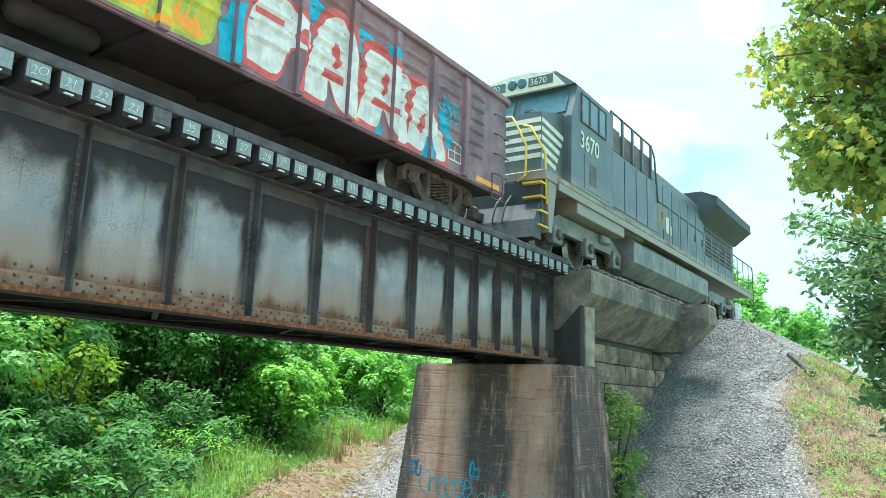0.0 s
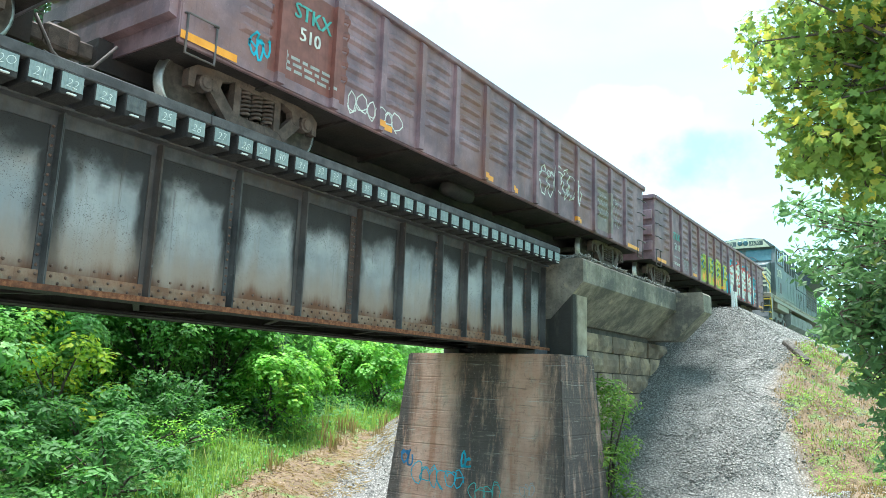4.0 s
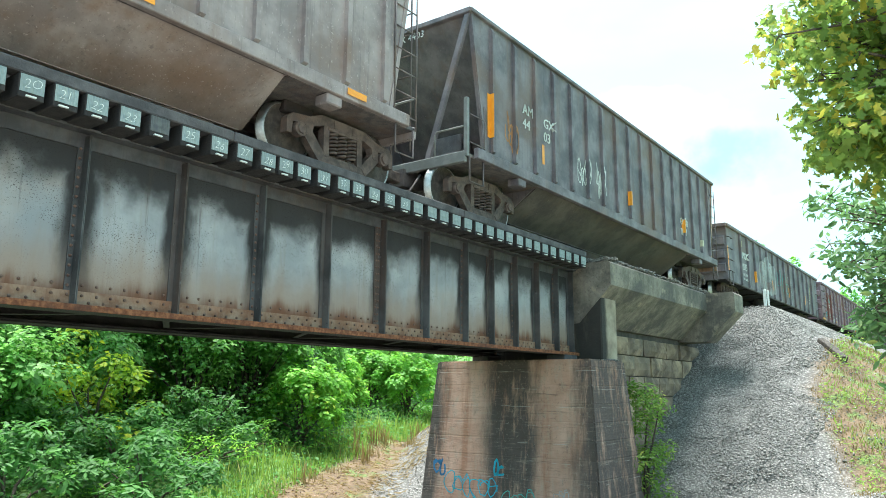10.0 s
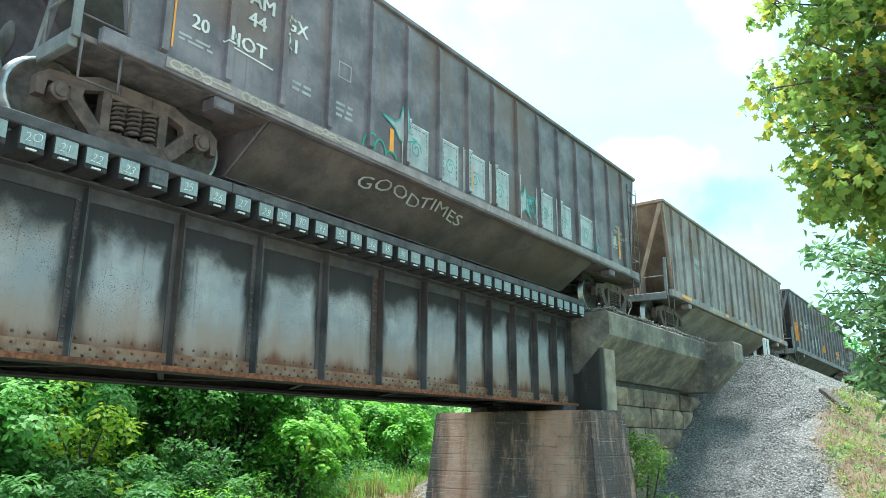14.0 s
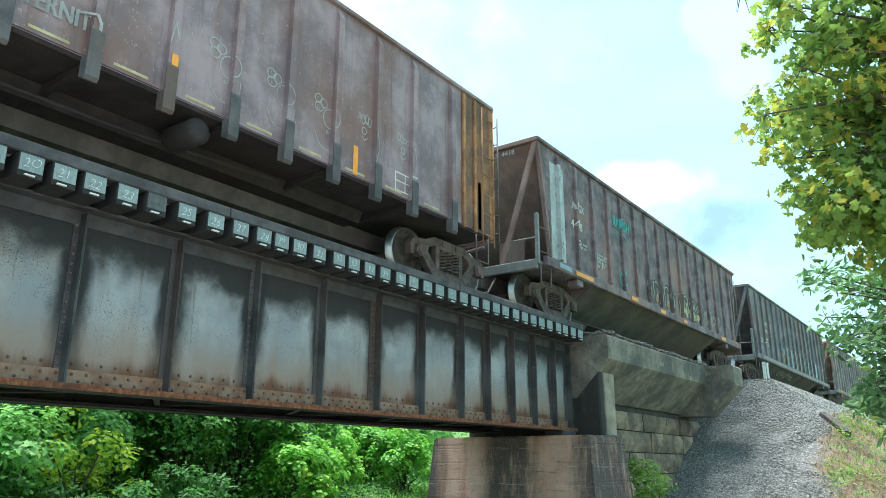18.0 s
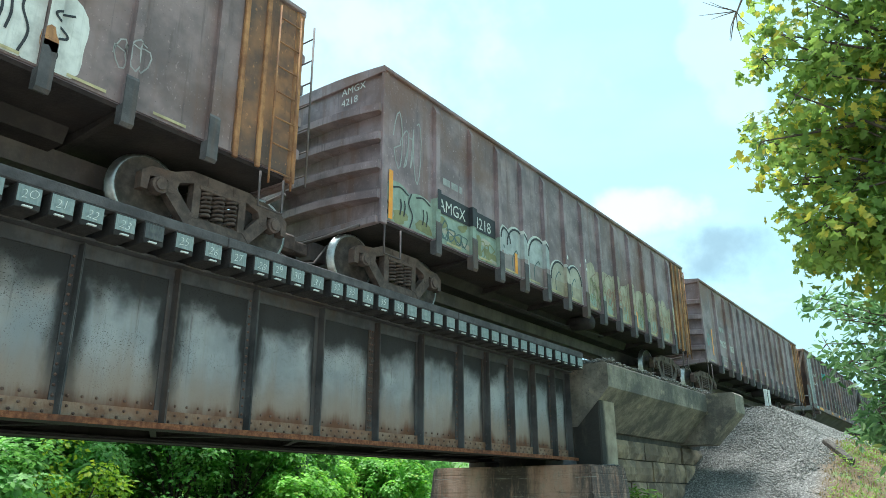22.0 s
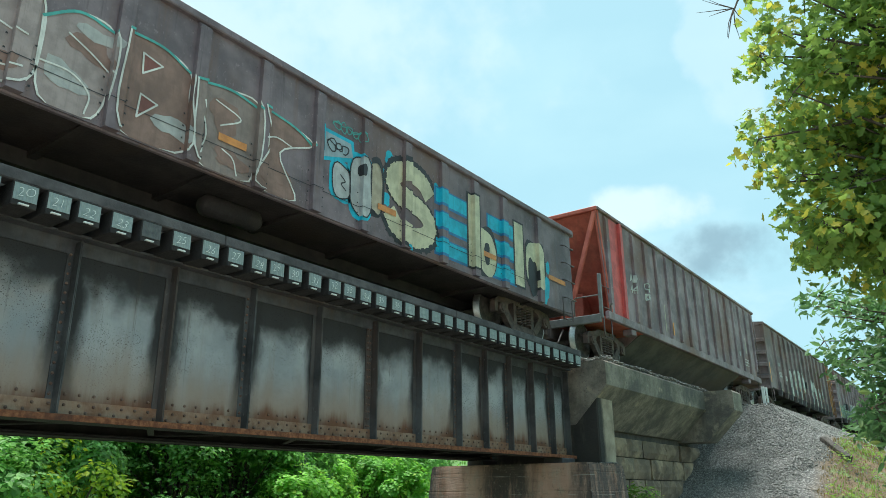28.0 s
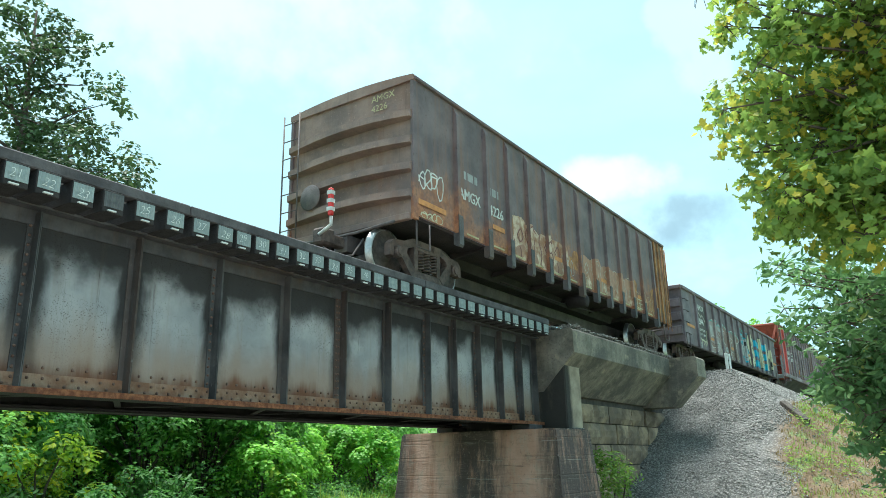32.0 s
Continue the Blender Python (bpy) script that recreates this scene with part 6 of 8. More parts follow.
def limb_tree(rng, height, spread, first, n_limbs, trunk_r, taper=0.55):
    """Trunk and limbs as tapered bars; returns the mesh and the tips."""
    mb, tips = MB(), []
    top = Vector((rng.uniform(-.1, .1) * spread, rng.uniform(-.1, .1) * spread, height * 0.9))
    tr = [Vector((0, 0, -0.3)), Vector((rng.uniform(-.1, .1), rng.uniform(-.1, .1), height * 0.3)), top * 0.65 + Vector((.1, -.1, 0)), top]
    mb.tube(tr, [trunk_r * 1.25, trunk_r, trunk_r * 0.55, trunk_r * 0.15], 8)
    for k in range(n_limbs):
        u = first + (0.95 - first) * (k + rng.random()) / n_limbs
        b = tr[0].lerp(tr[3], u)
        a = k * 2.4 + rng.uniform(-.5, .5)
        ln = spread * (1.05 - taper * u) * rng.uniform(0.7, 1.1)
        e = b + Vector((math.cos(a) * ln, math.sin(a) * ln, ln * rng.uniform(0.15, 0.6)))
        m = b.lerp(e, 0.5) + Vector((0, 0, ln * 0.08))
        r = trunk_r * 0.45 * (1 - 0.6 * u)
        mb.tube([b, m, e], [r, r * 0.6, r * 0.15], 5, False)
        tips += [(m, ln * 0.26), (e, ln * 0.24)]
        for _ in range(3):
            s = m.lerp(e, rng.random())
            q = s + Vector((rng.gauss(0, .35), rng.gauss(0, .35), rng.gauss(.12, .22))) * ln * 0.8
            mb.tube([s, q], [r * 0.35, r * 0.1], 4, False)
            tips.append((q, ln * 0.22))
    tips.append((top, spread * 0.2))
    return mb, tips


def tree(name, seed, label, height, spread, first, limbs, trunk_r, leaf, per, size, kind="broad", group="", clump=1.0, taper=0.55):
    rng = random.Random(seed)
    wood, tips = limb_tree(rng, height, spread, first, limbs, trunk_r, taper)
    t = thing(name, label, "tree" if height > 4 else "shrub", group)
    part("trunk", wood, MAT["bark"], t)
    cs = []
    for p, r in tips:
        for _ in range(3):
            o = Vector((rng.gauss(0, 1), rng.gauss(0, 1), rng.gauss(0, .7))) * r * 0.75
            cs.append((p + o, r * clump * rng.uniform(0.45, 0.9)))
    part("crown", leaf_cloud(rng, clump_spots(rng, cs, per, size), kind), LEAF[leaf], t)
    return t


def mound(name, seed, label, w, h, leaf, per, size, kind="broad", clumps=34):
    """A shrub leafy from the ground up: rounded clumps heaped into an uneven dome on a few stems."""
    rng = random.Random(seed)
    t = thing(name, label, "shrub", "undergrowth")
    wood, cs = MB(), []
    for k in range(clumps):
        a, u = k * 2.4 + rng.uniform(-.3, .3), rng.random() ** 0.6
        top = h * (1.0 - 0.55 * u ** 2) * rng.uniform(0.75, 1.08)
        z = top * (1.0 if k % 3 == 0 else rng.uniform(0.15, 0.85))
        p = Vector((math.cos(a) * w * 0.5 * u, math.sin(a) * w * 0.5 * u, z))
        cs.append((p, rng.uniform(0.09, 0.17) * (w + h) * 0.5))
        if k % 5 == 0:
            wood.tube([(0, 0, -0.3), (p.x * 0.35, p.y * 0.35, p.z * 0.55), p], [0.05, 0.035, 0.01], 5, False)
    part("trunk", wood, MAT["bark"], t)
    part("foliage", leaf_cloud(rng, clump_spots(rng, cs, per, size), kind), LEAF[leaf], t)
    return t


def lobed(name, seed, label, w, h, lobes, leaf, per, size):
    """A shrub draped in vines: big rounded lobes, leafy above and hollow below, with dark gaps between them."""
    rng = random.Random(seed)
    t = thing(name, label, "shrub", "undergrowth")
    wood, spots = MB(), []
    for k in range(lobes):
        a, u = k * 2.4 + rng.uniform(-.3, .3), math.sqrt((k + .3) / lobes)
        c = Vector((math.cos(a) * w * .42 * u, math.sin(a) * w * .42 * u, h * (.86 - .60 * u * rng.uniform(.55, 1.1))))
        r = w * rng.uniform(.15, .235)
        wood.tube([(0, 0, -0.3), (c.x * .3, c.y * .3, c.z * .5), c], [.06, .04, .012], 5, False)
        for _ in range(26):
            d = Vector((rng.gauss(0, 1), rng.gauss(0, 1), rng.gauss(.45, .8))).normalized()
            if d.z < -.45:
                continue
            m = c + d * r * rng.uniform(.82, 1.12)
            q = r * rng.uniform(.22, .36)
            for _ in range(per):
                e = Vector((rng.gauss(0, 1), rng.gauss(0, 1), rng.gauss(.2, 1))).normalized()
                nrm = d * .6 + e * .45 + Vector((rng.gauss(0, .22), rng.gauss(0, .22), .55))
                spots.append((m + e * q * rng.uniform(.6, 1.15), nrm, size * rng.uniform(.65, 1.3)))
        for _ in range(per * 3):
            e = Vector((rng.gauss(0, 1), rng.gauss(0, 1), rng.gauss(-.5, 1))) * r * .45
            spots.append((c + e, (rng.gauss(0, 1), rng.gauss(0, 1), .4), size * rng.uniform(.6, 1.0)))
    # leaves of the skirt down to the ground
    for _ in range(per * lobes * 2):
        a, u = rng.uniform(0, 6.28), rng.uniform(.25, .55)
        spots.append(((math.cos(a) * w * u, math.sin(a) * w * u, h * .45 * rng.random() ** 1.4), (math.cos(a) * .6 + rng.gauss(0, .4), math.sin(a) * .6 + rng.gauss(0, .4), .8), size * rng.uniform(.6, 1.1)))
    part("trunk", wood, MAT["bark"], t)
    part("foliage", leaf_cloud(rng, spots), LEAF[leaf], t)
    return t


def cedar():
    """A young conifer: a narrow cone of short upswept sprays."""
    rng = random.Random(28)
    t = thing("shrub", "young grey-green cedar with a pointed top", "shrub", "undergrowth")
    part("trunk", MB().tube([(0, 0, -.2), (.03, 0, 1.6), (0, .02, 3.3)], [.06, .04, .008], 6, False), MAT["bark"], t)
    spots = []
    for k in range(420):
        u = rng.random() ** 1.3
        a, r = rng.uniform(0, 6.28), (1.0 - u) * 0.95 + 0.04
        for j in range(7):
            q = r * (0.35 + 0.11 * j)
            p = Vector((math.cos(a) * q, math.sin(a) * q, 0.35 + 2.95 * u + q * 0.55 + rng.gauss(0, .03)))
            spots.append((p, (math.cos(a) * .5 + rng.gauss(0, .4), math.sin(a) * .5 + rng.gauss(0, .4), 1.0), rng.uniform(.09, .17)))
    part("foliage", leaf_cloud(rng, spots, "lance"), LEAF["cedar"], t)
    return t


def plant_far_side():
    kinds = [
        lobed("shrub", 21, "dense dark green shrub overgrown with vines", 4.8, 5.0, 12, "dark", 34, 0.19),
        lobed("shrub", 22, "leafy green shrub on the far bank", 3.9, 3.6, 10, "mid", 34, 0.175),
        lobed("shrub", 23, "bright sunlit yellow-green shrub", 3.3, 3.0, 9, "bright", 32, 0.16),
        mound("shrub", 24, "low spreading green bush with long leaves", 3.0, 1.7, "shade", 150, 0.185, "leaflet", 30),
        mound("shrub", 25, "low bright green weeds on the bank", 2.2, 1.0, "bright", 150, 0.12, "lance", 22),
        mound("shrub", 26, "yellow-green sapling thicket lit from behind", 3.0, 3.0, "backlit", 90, 0.18, clumps=24),
        lobed("shrub", 27, "dark tree trunk smothered in hanging green vines", 4.6, 6.8, 16, "vine", 36, 0.19),
        cedar(),
    ]
    trees = [
        tree("tree", 31, "broad dark green tree behind the undergrowth", 8.5, 3.4, 0.12, 15, 0.16, "dark", 46, 0.24, group="far trees", clump=1.15),
        tree("tree", 32, "tall green tree on the far bank", 8.8, 3.0, 0.10, 15, 0.14, "mid", 46, 0.22, group="far trees", clump=1.15),
        tree("tree", 33, "sunlit yellow-green tree on the far bank", 7.0, 2.8, 0.10, 14, 0.12, "bright", 46, 0.20, group="far trees", clump=1.1),
    ]
    rng = random.Random(77)
    done = set()

    def place(pool, i, x, y, s=1.0):
        m = Matrix.Translation((x, y, ground_z(x, y) - 0.05)) @ Matrix.Rotation(rng.uniform(0, 6.28), 4, "Z")
        src = pool[i]
        if (id(pool), i) in done:
            copy_thing(src, m)
        else:
            src.matrix_basis = m
            done.add((id(pool), i))

    def polar(h, r):
        return -4.8 + r * math.cos(radians(h)), -7.1 + r * math.sin(radians(h))
    # rows of growing height behind the gully; the sunny strip along the embankment stays open
    for h, r, i in ((70, 17.5, 3), (65, 18, 3), (60.5, 18.6, 4), (57, 18.2, 3), (68, 20.5, 1), (60.6, 21.9, 5), (47.0, 26.0, 2), (66.8, 22.2, 2), (63.5, 20.8, 3), (58.6, 20.4, 3), (55.5, 21.0, 4), (52.5, 21.6, 4), (53.8, 23.2, 3), (50.3, 24.0, 4),
                    (71, 23.5, 0), (66.5, 24, 1), (62, 24.2, 1), (62.8, 24.8, 5), (54.8, 26.4, 6), (50.6, 26.8, 6), (46.2, 26.6, 7), (47.8, 29.2, 6), (66.0, 26.0, 6), (45.4, 29, 4),
                    (69, 27.5, 0), (63.5, 29.0, 5), (58.6, 28.5, 5), (56.8, 28.2, 2), (53.0, 28.6, 1), (50.2, 29.5, 1), (47.2, 30.3, 2), (44.5, 32, 2), (42.4, 34.5, 2),
                    (67, 31, 1), (62.5, 31.5, 2), (58.5, 32, 2), (55, 32, 5), (51.7, 33, 1), (48.5, 34, 0), (45.6, 35.5, 1), (43, 38, 1), (40.6, 40, 2), (38.6, 43, 1)):
        place(kinds, i, *polar(h + rng.uniform(-.6, .6), r + rng.uniform(-.4, .4)))
    for h, r, i in ((71, 33, 0), (67.5, 35, 2), (64, 36, 1), (60.5, 36, 2), (57, 36.5, 2), (53.6, 37, 1), (50.4, 38, 2), (47.3, 39, 1), (44.3, 41, 0), (41.5, 44, 1), (38.8, 47, 2), (36.4, 50, 0)):
        place(trees, i, *polar(h, r))
    # flank of the far embankment, further off
    for x, y, i in ((24, 11.5, 2), (27, 10.5, 1), (31, 11, 2), (36, 10.5, 0), (22, 14.5, 2)):
        place(kinds, i, x, y)


def distant_trees():
    t = tree("tree", 35, "tall green tree beyond the far end of the embankment", 16, 6.0, 0.12, 20, 0.30, "mid", 26, 0.55, group="distant trees", clump=1.1)
    spots = [(66, 13.5), (74, 15.5), (61, 17.0), (84, 13.5), (95, 16), (70, 22), (88, 24), (105, 20), (80, -14), (98, -16), (112, 11.5), (123, 10.8), (134, 12.5)]
    for k, (x, y) in enumerate(spots):
        m = Matrix.Translation((x, y, ground_z(x, y))) @ Matrix.Rotation(k * 1.3, 4, "Z")
        if k:
            copy_thing(t, m)
        else:
            t.matrix_basis = m


def tall_tree():
    t = tree("tree", 41, "tall airy tree with fine green leaves behind the bridge", 18, 5.6, 0.2, 48, 0.24, "oak", 80, 0.20, group="far trees", clump=0.8, taper=0.85)
    t.matrix_basis = Matrix.Translation((6.6, 17.4, ground_z(6.6, 17.4)))


def branch_cluster(name, seed, label, leaf, kind, size, base, tips, per, clump, category="tree", group=""):
    """A tree of which limbs hang into view: trunk, limbs to given spots, and leaves round the limbs."""
    rng = random.Random(seed)
    t = thing(name, label, category, group)
    mb = MB()
    b = Vector(base)
    gz = ground_z(b.x, b.y)
    mb.tube([(b.x, b.y, gz - 0.3), (b.x + .05, b.y - .04, (gz + b.z) / 2), b, b + Vector((0.1, -0.1, 2.2))], [0.17, 0.14, 0.11, 0.03], 8)
    cs = []
    for tip, r in tips:
        e = Vector(tip)
        s = Vector((b.x, b.y, gz + (b.z + 1.6 - gz) * rng.uniform(0.55, 1.0)))
        m = s.lerp(e, 0.55) + Vector((0, 0, 0.18))
        mb.tube([s, m, e], [0.045, 0.028, 0.008], 5, False)
        for u in np.linspace(0.35, 1.0, 5):
            p = s.lerp(m, u / .55) if u < .55 else m.lerp(e, (u - .55) / .45)
            for _ in range(3):
                q = p + Vector((rng.uniform(-1, 1), rng.uniform(-1, 1), rng.uniform(-1, .8))) * r * 0.8
                mb.tube([p, q], [0.010, 0.003], 4, False)
                cs.append((q, r * clump * rng.uniform(0.5, 1.0)))
    part("trunk", mb, MAT["bark"], t)
    part("crown", leaf_cloud(rng, clump_spots(rng, cs, per, size, 0.1), kind), LEAF[leaf], t)
    return t


def outline(e, table):
    return float(np.interp(e, [p[0] for p in table], [p[1] for p in table]))


def near_trees():
    rng = random.Random(5)
    edge = ((12, 3.5), (14, 5.8), (15.6, 7.0), (16.6, 9.0), (18, 9.4), (19.6, 10.0), (21, 10.6), (22.2, 13.0), (24.5, 12.4), (26, 12.8), (27.2, 11.6), (30, 10.8), (32, 10.2), (34, 8.8), (44, 6.0))
    tips = []
    for k in range(190):
        e = rng.uniform(13.5, 42) if k < 140 else rng.uniform(14, 24)
        lim = outline(e, edge) - 1.5
        a = lim - (lim + 8) * rng.random() ** 1.2
        d = rng.uniform(8.6, 11.2)
        tips.append(((-4.8 + d * math.cos(radians(a)), -7.1 + d * math.sin(radians(a)), 1.6 + d * math.tan(radians(e))), 0.30))
    branch_cluster("maple_tree", 51, "maple tree with large green leaves turning yellow", "maple", "maple", 0.112, (6.3, -9.2, 4.6), tips, 112, 0.95)
    edge = ((-7, 3.5), (-3.3, 4.2), (-1.6, 4.9), (0.6, 5.1), (2.1, 5.8), (3.6, 7.2), (5.1, 8.1), (7.5, 8.3), (8.9, 9.1), (11.1, 10.2), (13.2, 9.6), (14.2, 8.0))
    tips = []
    for k in range(175):
        e = rng.uniform(-5.0, 13.4) if k < 125 else rng.uniform(-5.0, 6.0)
        lim = outline(e, edge) - 1.35
        a = lim - (lim + 5) * rng.random() ** 1.15
        d = rng.uniform(11.0, 13.8)
        tips.append(((-4.8 + d * math.cos(radians(a)), -7.1 + d * math.sin(radians(a)), 1.6 + d * math.tan(radians(e))), 0.30))
    branch_cluster("ash_tree", 52, "young ash tree with drooping dark green leaflets beside the slope", "ash", "leaflet", 0.145, (9.4, -8.3, 3.0), tips, 88, 0.9)
    b = thing("bare_twig", "bare grey twig reaching down from above", "branch")
    o = Vector((3.16, -5.58, 6.82))
    mb = MB().tube([o + Vector((.35, -.2, .9)), o + Vector((.15, -.1, .35)), o, o + Vector((-.05, .05, -.28))], [.018, .013, .009, .003], 5)
    part("twig", mb, MAT["bark"], b)
    for q in ((-.25, .18, -.05), (-.38, .22, .12), (.05, .08, -.2), (-.30, .30, .02), (.12, -.04, -.24), (-.14, .20, .26), (.22, -.12, .02)):
        part("twiglet", MB().tube([o + Vector((.06, -.03, .15)), o + Vector(q) * .5 + Vector((0, 0, .06)), o + Vector(q)], [.007, .005, .002], 4), MAT["bark"], b)


def weeds():
    s = mound("weed", 61, "yellow-green sumac-like bush growing at the foot of the abutment", 1.5, 3.9, "sumac", 260, 0.12, "lance", 30)
    s.matrix_basis = Matrix.Translation((12.0, -0.45, ground_z(12.0, -0.45) - 0.05))
    # grass on the banks
    rng = random.Random(63)
    spots = []
    mb = MB()
    def blade(x, y, h):
        nonlocal mb
        z = ground_z(x, y) - 0.03
        a = rng.uniform(0, 6.28)
        lx, ly = math.cos(a) * h * rng.uniform(.1, .5), math.sin(a) * h * rng.uniform(.1, .5)
        w = 0.010 + h * 0.012
        px, py = -math.sin(a) * w, math.cos(a) * w
        mb.add([(x - px, y - py, z), (x + px, y + py, z), (x + lx * .4 + px * .7, y + ly * .4 + py * .7, z + h * .6), (x + lx * .4 - px * .7, y + ly * .4 - py * .7, z + h * .6), (x + lx, y + ly, z + h)],
               [(0, 1, 2, 3), (3, 2, 4)])
    herbs = []
    for _ in range(90000):
        x, y = rng.uniform(-2, 30), rng.uniform(4.5, 16)
        k = noise.noise((x * .5, y * .5, 9))
        e = y - (8.45 + min((x - 9.4) * 0.3, (x - 9.4) * 0.65) + k * 0.8)
        if e < 0:
            continue
        if e < 1.8 and rng.random() < 0.75:
            blade(x, y, rng.uniform(0.10, 0.34) if rng.random() < .96 else rng.uniform(.4, .9))
        elif rng.random() < 0.5:
            hgt = 0.10 + 0.55 * max(0.0, noise.noise((x * 1.1, y * 1.1, 2)) + 0.35) * min(1.0, e)
            herbs.append(((x, y, ground_z(x, y) + hgt * rng.uniform(0.3, 1.1)), (rng.gauss(0, .5), rng.gauss(0, .5), 1.0), rng.uniform(0.08, 0.20)))
    tagged(part("herbs", leaf_cloud(rng, herbs, "broad"), LEAF["shade"]), "low bright green leafy weeds covering the far bank", "weeds", kind="stuff")
    for _ in range(14000):
        x, y = rng.uniform(9, 24), rng.uniform(-10, -2.6)
        if noise.noise((x * .6, y * .6, 5)) > 0.0 and TRACK_Y - y > 4.6 + (0.3 + max(0.0, 17.2 - x) * 0.36):
            blade(x, y, rng.uniform(0.05, 0.18))
    tuft = []
    for _ in range(16000):
        x, y = rng.uniform(10, 25), rng.uniform(-9, -2.6)
        if TRACK_Y - y > 4.5 + (0.3 + max(0.0, 17.2 - x) * 0.36) and noise.noise((x * .8, y * .8, 7)) > 0.0:
            tuft.append(((x, y, ground_z(x, y) + rng.uniform(0.02, 0.32)), (rng.gauss(0, .6), rng.gauss(0, .6), 1.0), rng.uniform(0.06, 0.14)))
    tagged(part("slope_weeds", leaf_cloud(rng, tuft, "lance"), LEAF["sumac"]), "yellow-green weeds in tufts on the dry slope", "weeds", kind="stuff")
    green, mb = mb, MB()
    straw = []
    for _ in range(9000):
        x, y = rng.uniform(6, 19), rng.uniform(5.0, 12)
        e = y - (8.45 + min((x - 9.4) * 0.3, (x - 9.4) * 0.65))
        if -2.6 < e < 0.0 and rng.random() < .6:
            straw.append((x, y))
        if -1.6 < e < 0.4 and rng.random() < 0.25 + e * 0.3 + noise.noise((x, y, 1)) * .8:
            blade(x, y, rng.uniform(0.05, 0.22) if rng.random() < .96 else rng.uniform(.3, .6))
    # straw lying on the soil, and tall dry clumps along the edge of the green
    for x, y in straw:
        a, h, z = rng.uniform(0, 6.28), rng.uniform(.10, .34), ground_z(x, y)
        ex, ey = x + math.cos(a) * h, y + math.sin(a) * h
        px, py = -math.sin(a) * .011, math.cos(a) * .011
        ze = ground_z(ex, ey) + rng.uniform(.01, .07)
        mb.add([(x - px, y - py, z - .01), (x + px, y + py, z + .012), (ex + px * .4, ey + py * .4, ze + .008), (ex - px * .4, ey - py * .4, ze)], [(0, 1, 2, 3)])
    for _ in range(14):
        cx = rng.uniform(9.5, 18)
        cy = 8.45 + min((cx - 9.4) * 0.3, (cx - 9.4) * 0.65) + rng.gauss(0.15, .45)
        hh = rng.uniform(.25, .75)
        for _ in range(18):
            blade(cx + rng.gauss(0, .13), cy + rng.gauss(0, .13), hh * rng.uniform(.5, 1.15))
    for _ in range(22000):
        x, y = rng.uniform(11, 24), rng.uniform(-9, -2.6)
        if TRACK_Y - y > 4.3 + (0.3 + max(0.0, 17.2 - x) * 0.36):
            blade(x, y, rng.uniform(0.03, 0.13))
    tagged(part("dry_grass", mb, LEAF["straw"]), "dry straw-coloured grass on the bare soil", "grass", kind="stuff")
    mb = green
    tagged(part("grass", mb, LEAF["grass"]), "long grass and weeds on the banks", "grass", kind="stuff")


plant_far_side()
distant_trees()
tall_tree()
near_trees()
weeds()


# ---- lettering, reflectors and graffiti on the car sides ----
def paint(name, c1, c2=None, rough=0.6):
    c2 = c2 or tuple(v * 0.72 for v in c1)
    return plain(name, c1, c2, 5.0, rough, 0, 0.15, tuple(v * 0.55 for v in c1), 0.5)


INK = {
    "worn": plain("rust_eaten_spray", (0.33, 0.165, 0.10), (0.66, 0.52, 0.40), 4.5, 0.85, 0, 0.3, (0.30, 0.12, 0.06), 0.5),
    "dullorange": plain("faded_orange_reflector", (0.50, 0.20, 0.06), (0.66, 0.28, 0.08), 8, 0.6),
    "white": paint("white_spray", (0.74, 0.74, 0.70)), "silver": paint("silver_spray", (0.42, 0.42, 0.41)), "cyan": paint("cyan_spray", (0.03, 0.45, 0.62)),
    "red": paint("red_spray", (0.66, 0.12, 0.11)), "yellow": paint("yellow_spray", (0.62, 0.58, 0.06)), "lime": paint("lime_spray", (0.40, 0.52, 0.08)),
    "blue": paint("blue_spray", (0.04, 0.20, 0.42)), "cream": paint("cream_spray", (0.62, 0.58, 0.40)), "teal": paint("teal_spray", (0.10, 0.42, 0.38)),
    "mint": paint("mint_spray", (0.33, 0.41, 0.34)), "tan": paint("tan_spray", (0.46, 0.33, 0.19)), "maroon": paint("maroon_spray", (0.23, 0.085, 0.07)),
    "paleblue": paint("pale_blue_spray", (0.33, 0.42, 0.47)), "palecream": paint("pale_cream_spray", (0.50, 0.455, 0.37)), "olivegrey": paint("grey_olive_spray", (0.30, 0.31, 0.25)), "greybrown": paint("grey_brown_spray", (0.27, 0.21, 0.19)), "dark": paint("dark_spray", (0.035, 0.035, 0.04)), "orange": MAT["orange"], "rust": MAT["rust"],
    "pale": paint("pale_grey_panel", (0.48, 0.50, 0.50)), "pink": paint("dusty_pink_sill", (0.36, 0.29, 0.28)), "faded": paint("faded_white", (0.40, 0.40, 0.39)), "brownspray": paint("red_brown_spray", (0.27, 0.165, 0.135)), "rustpink": paint("rusty_pink_spray", (0.44, 0.235, 0.15)),
    "sandcream": paint("sand_spray", (0.47, 0.40, 0.29)), "smoke": paint("brown_black_spray", (0.075, 0.058, 0.052)), "slate": paint("slate_line", (0.09, 0.15, 0.15)), "green": paint("green_spray", (0.05, 0.42, 0.24)), "yellowmark": paint("yellow_mark", (0.56, 0.48, 0.27)), "olive": paint("olive_spray", (0.27, 0.27, 0.13)),
}


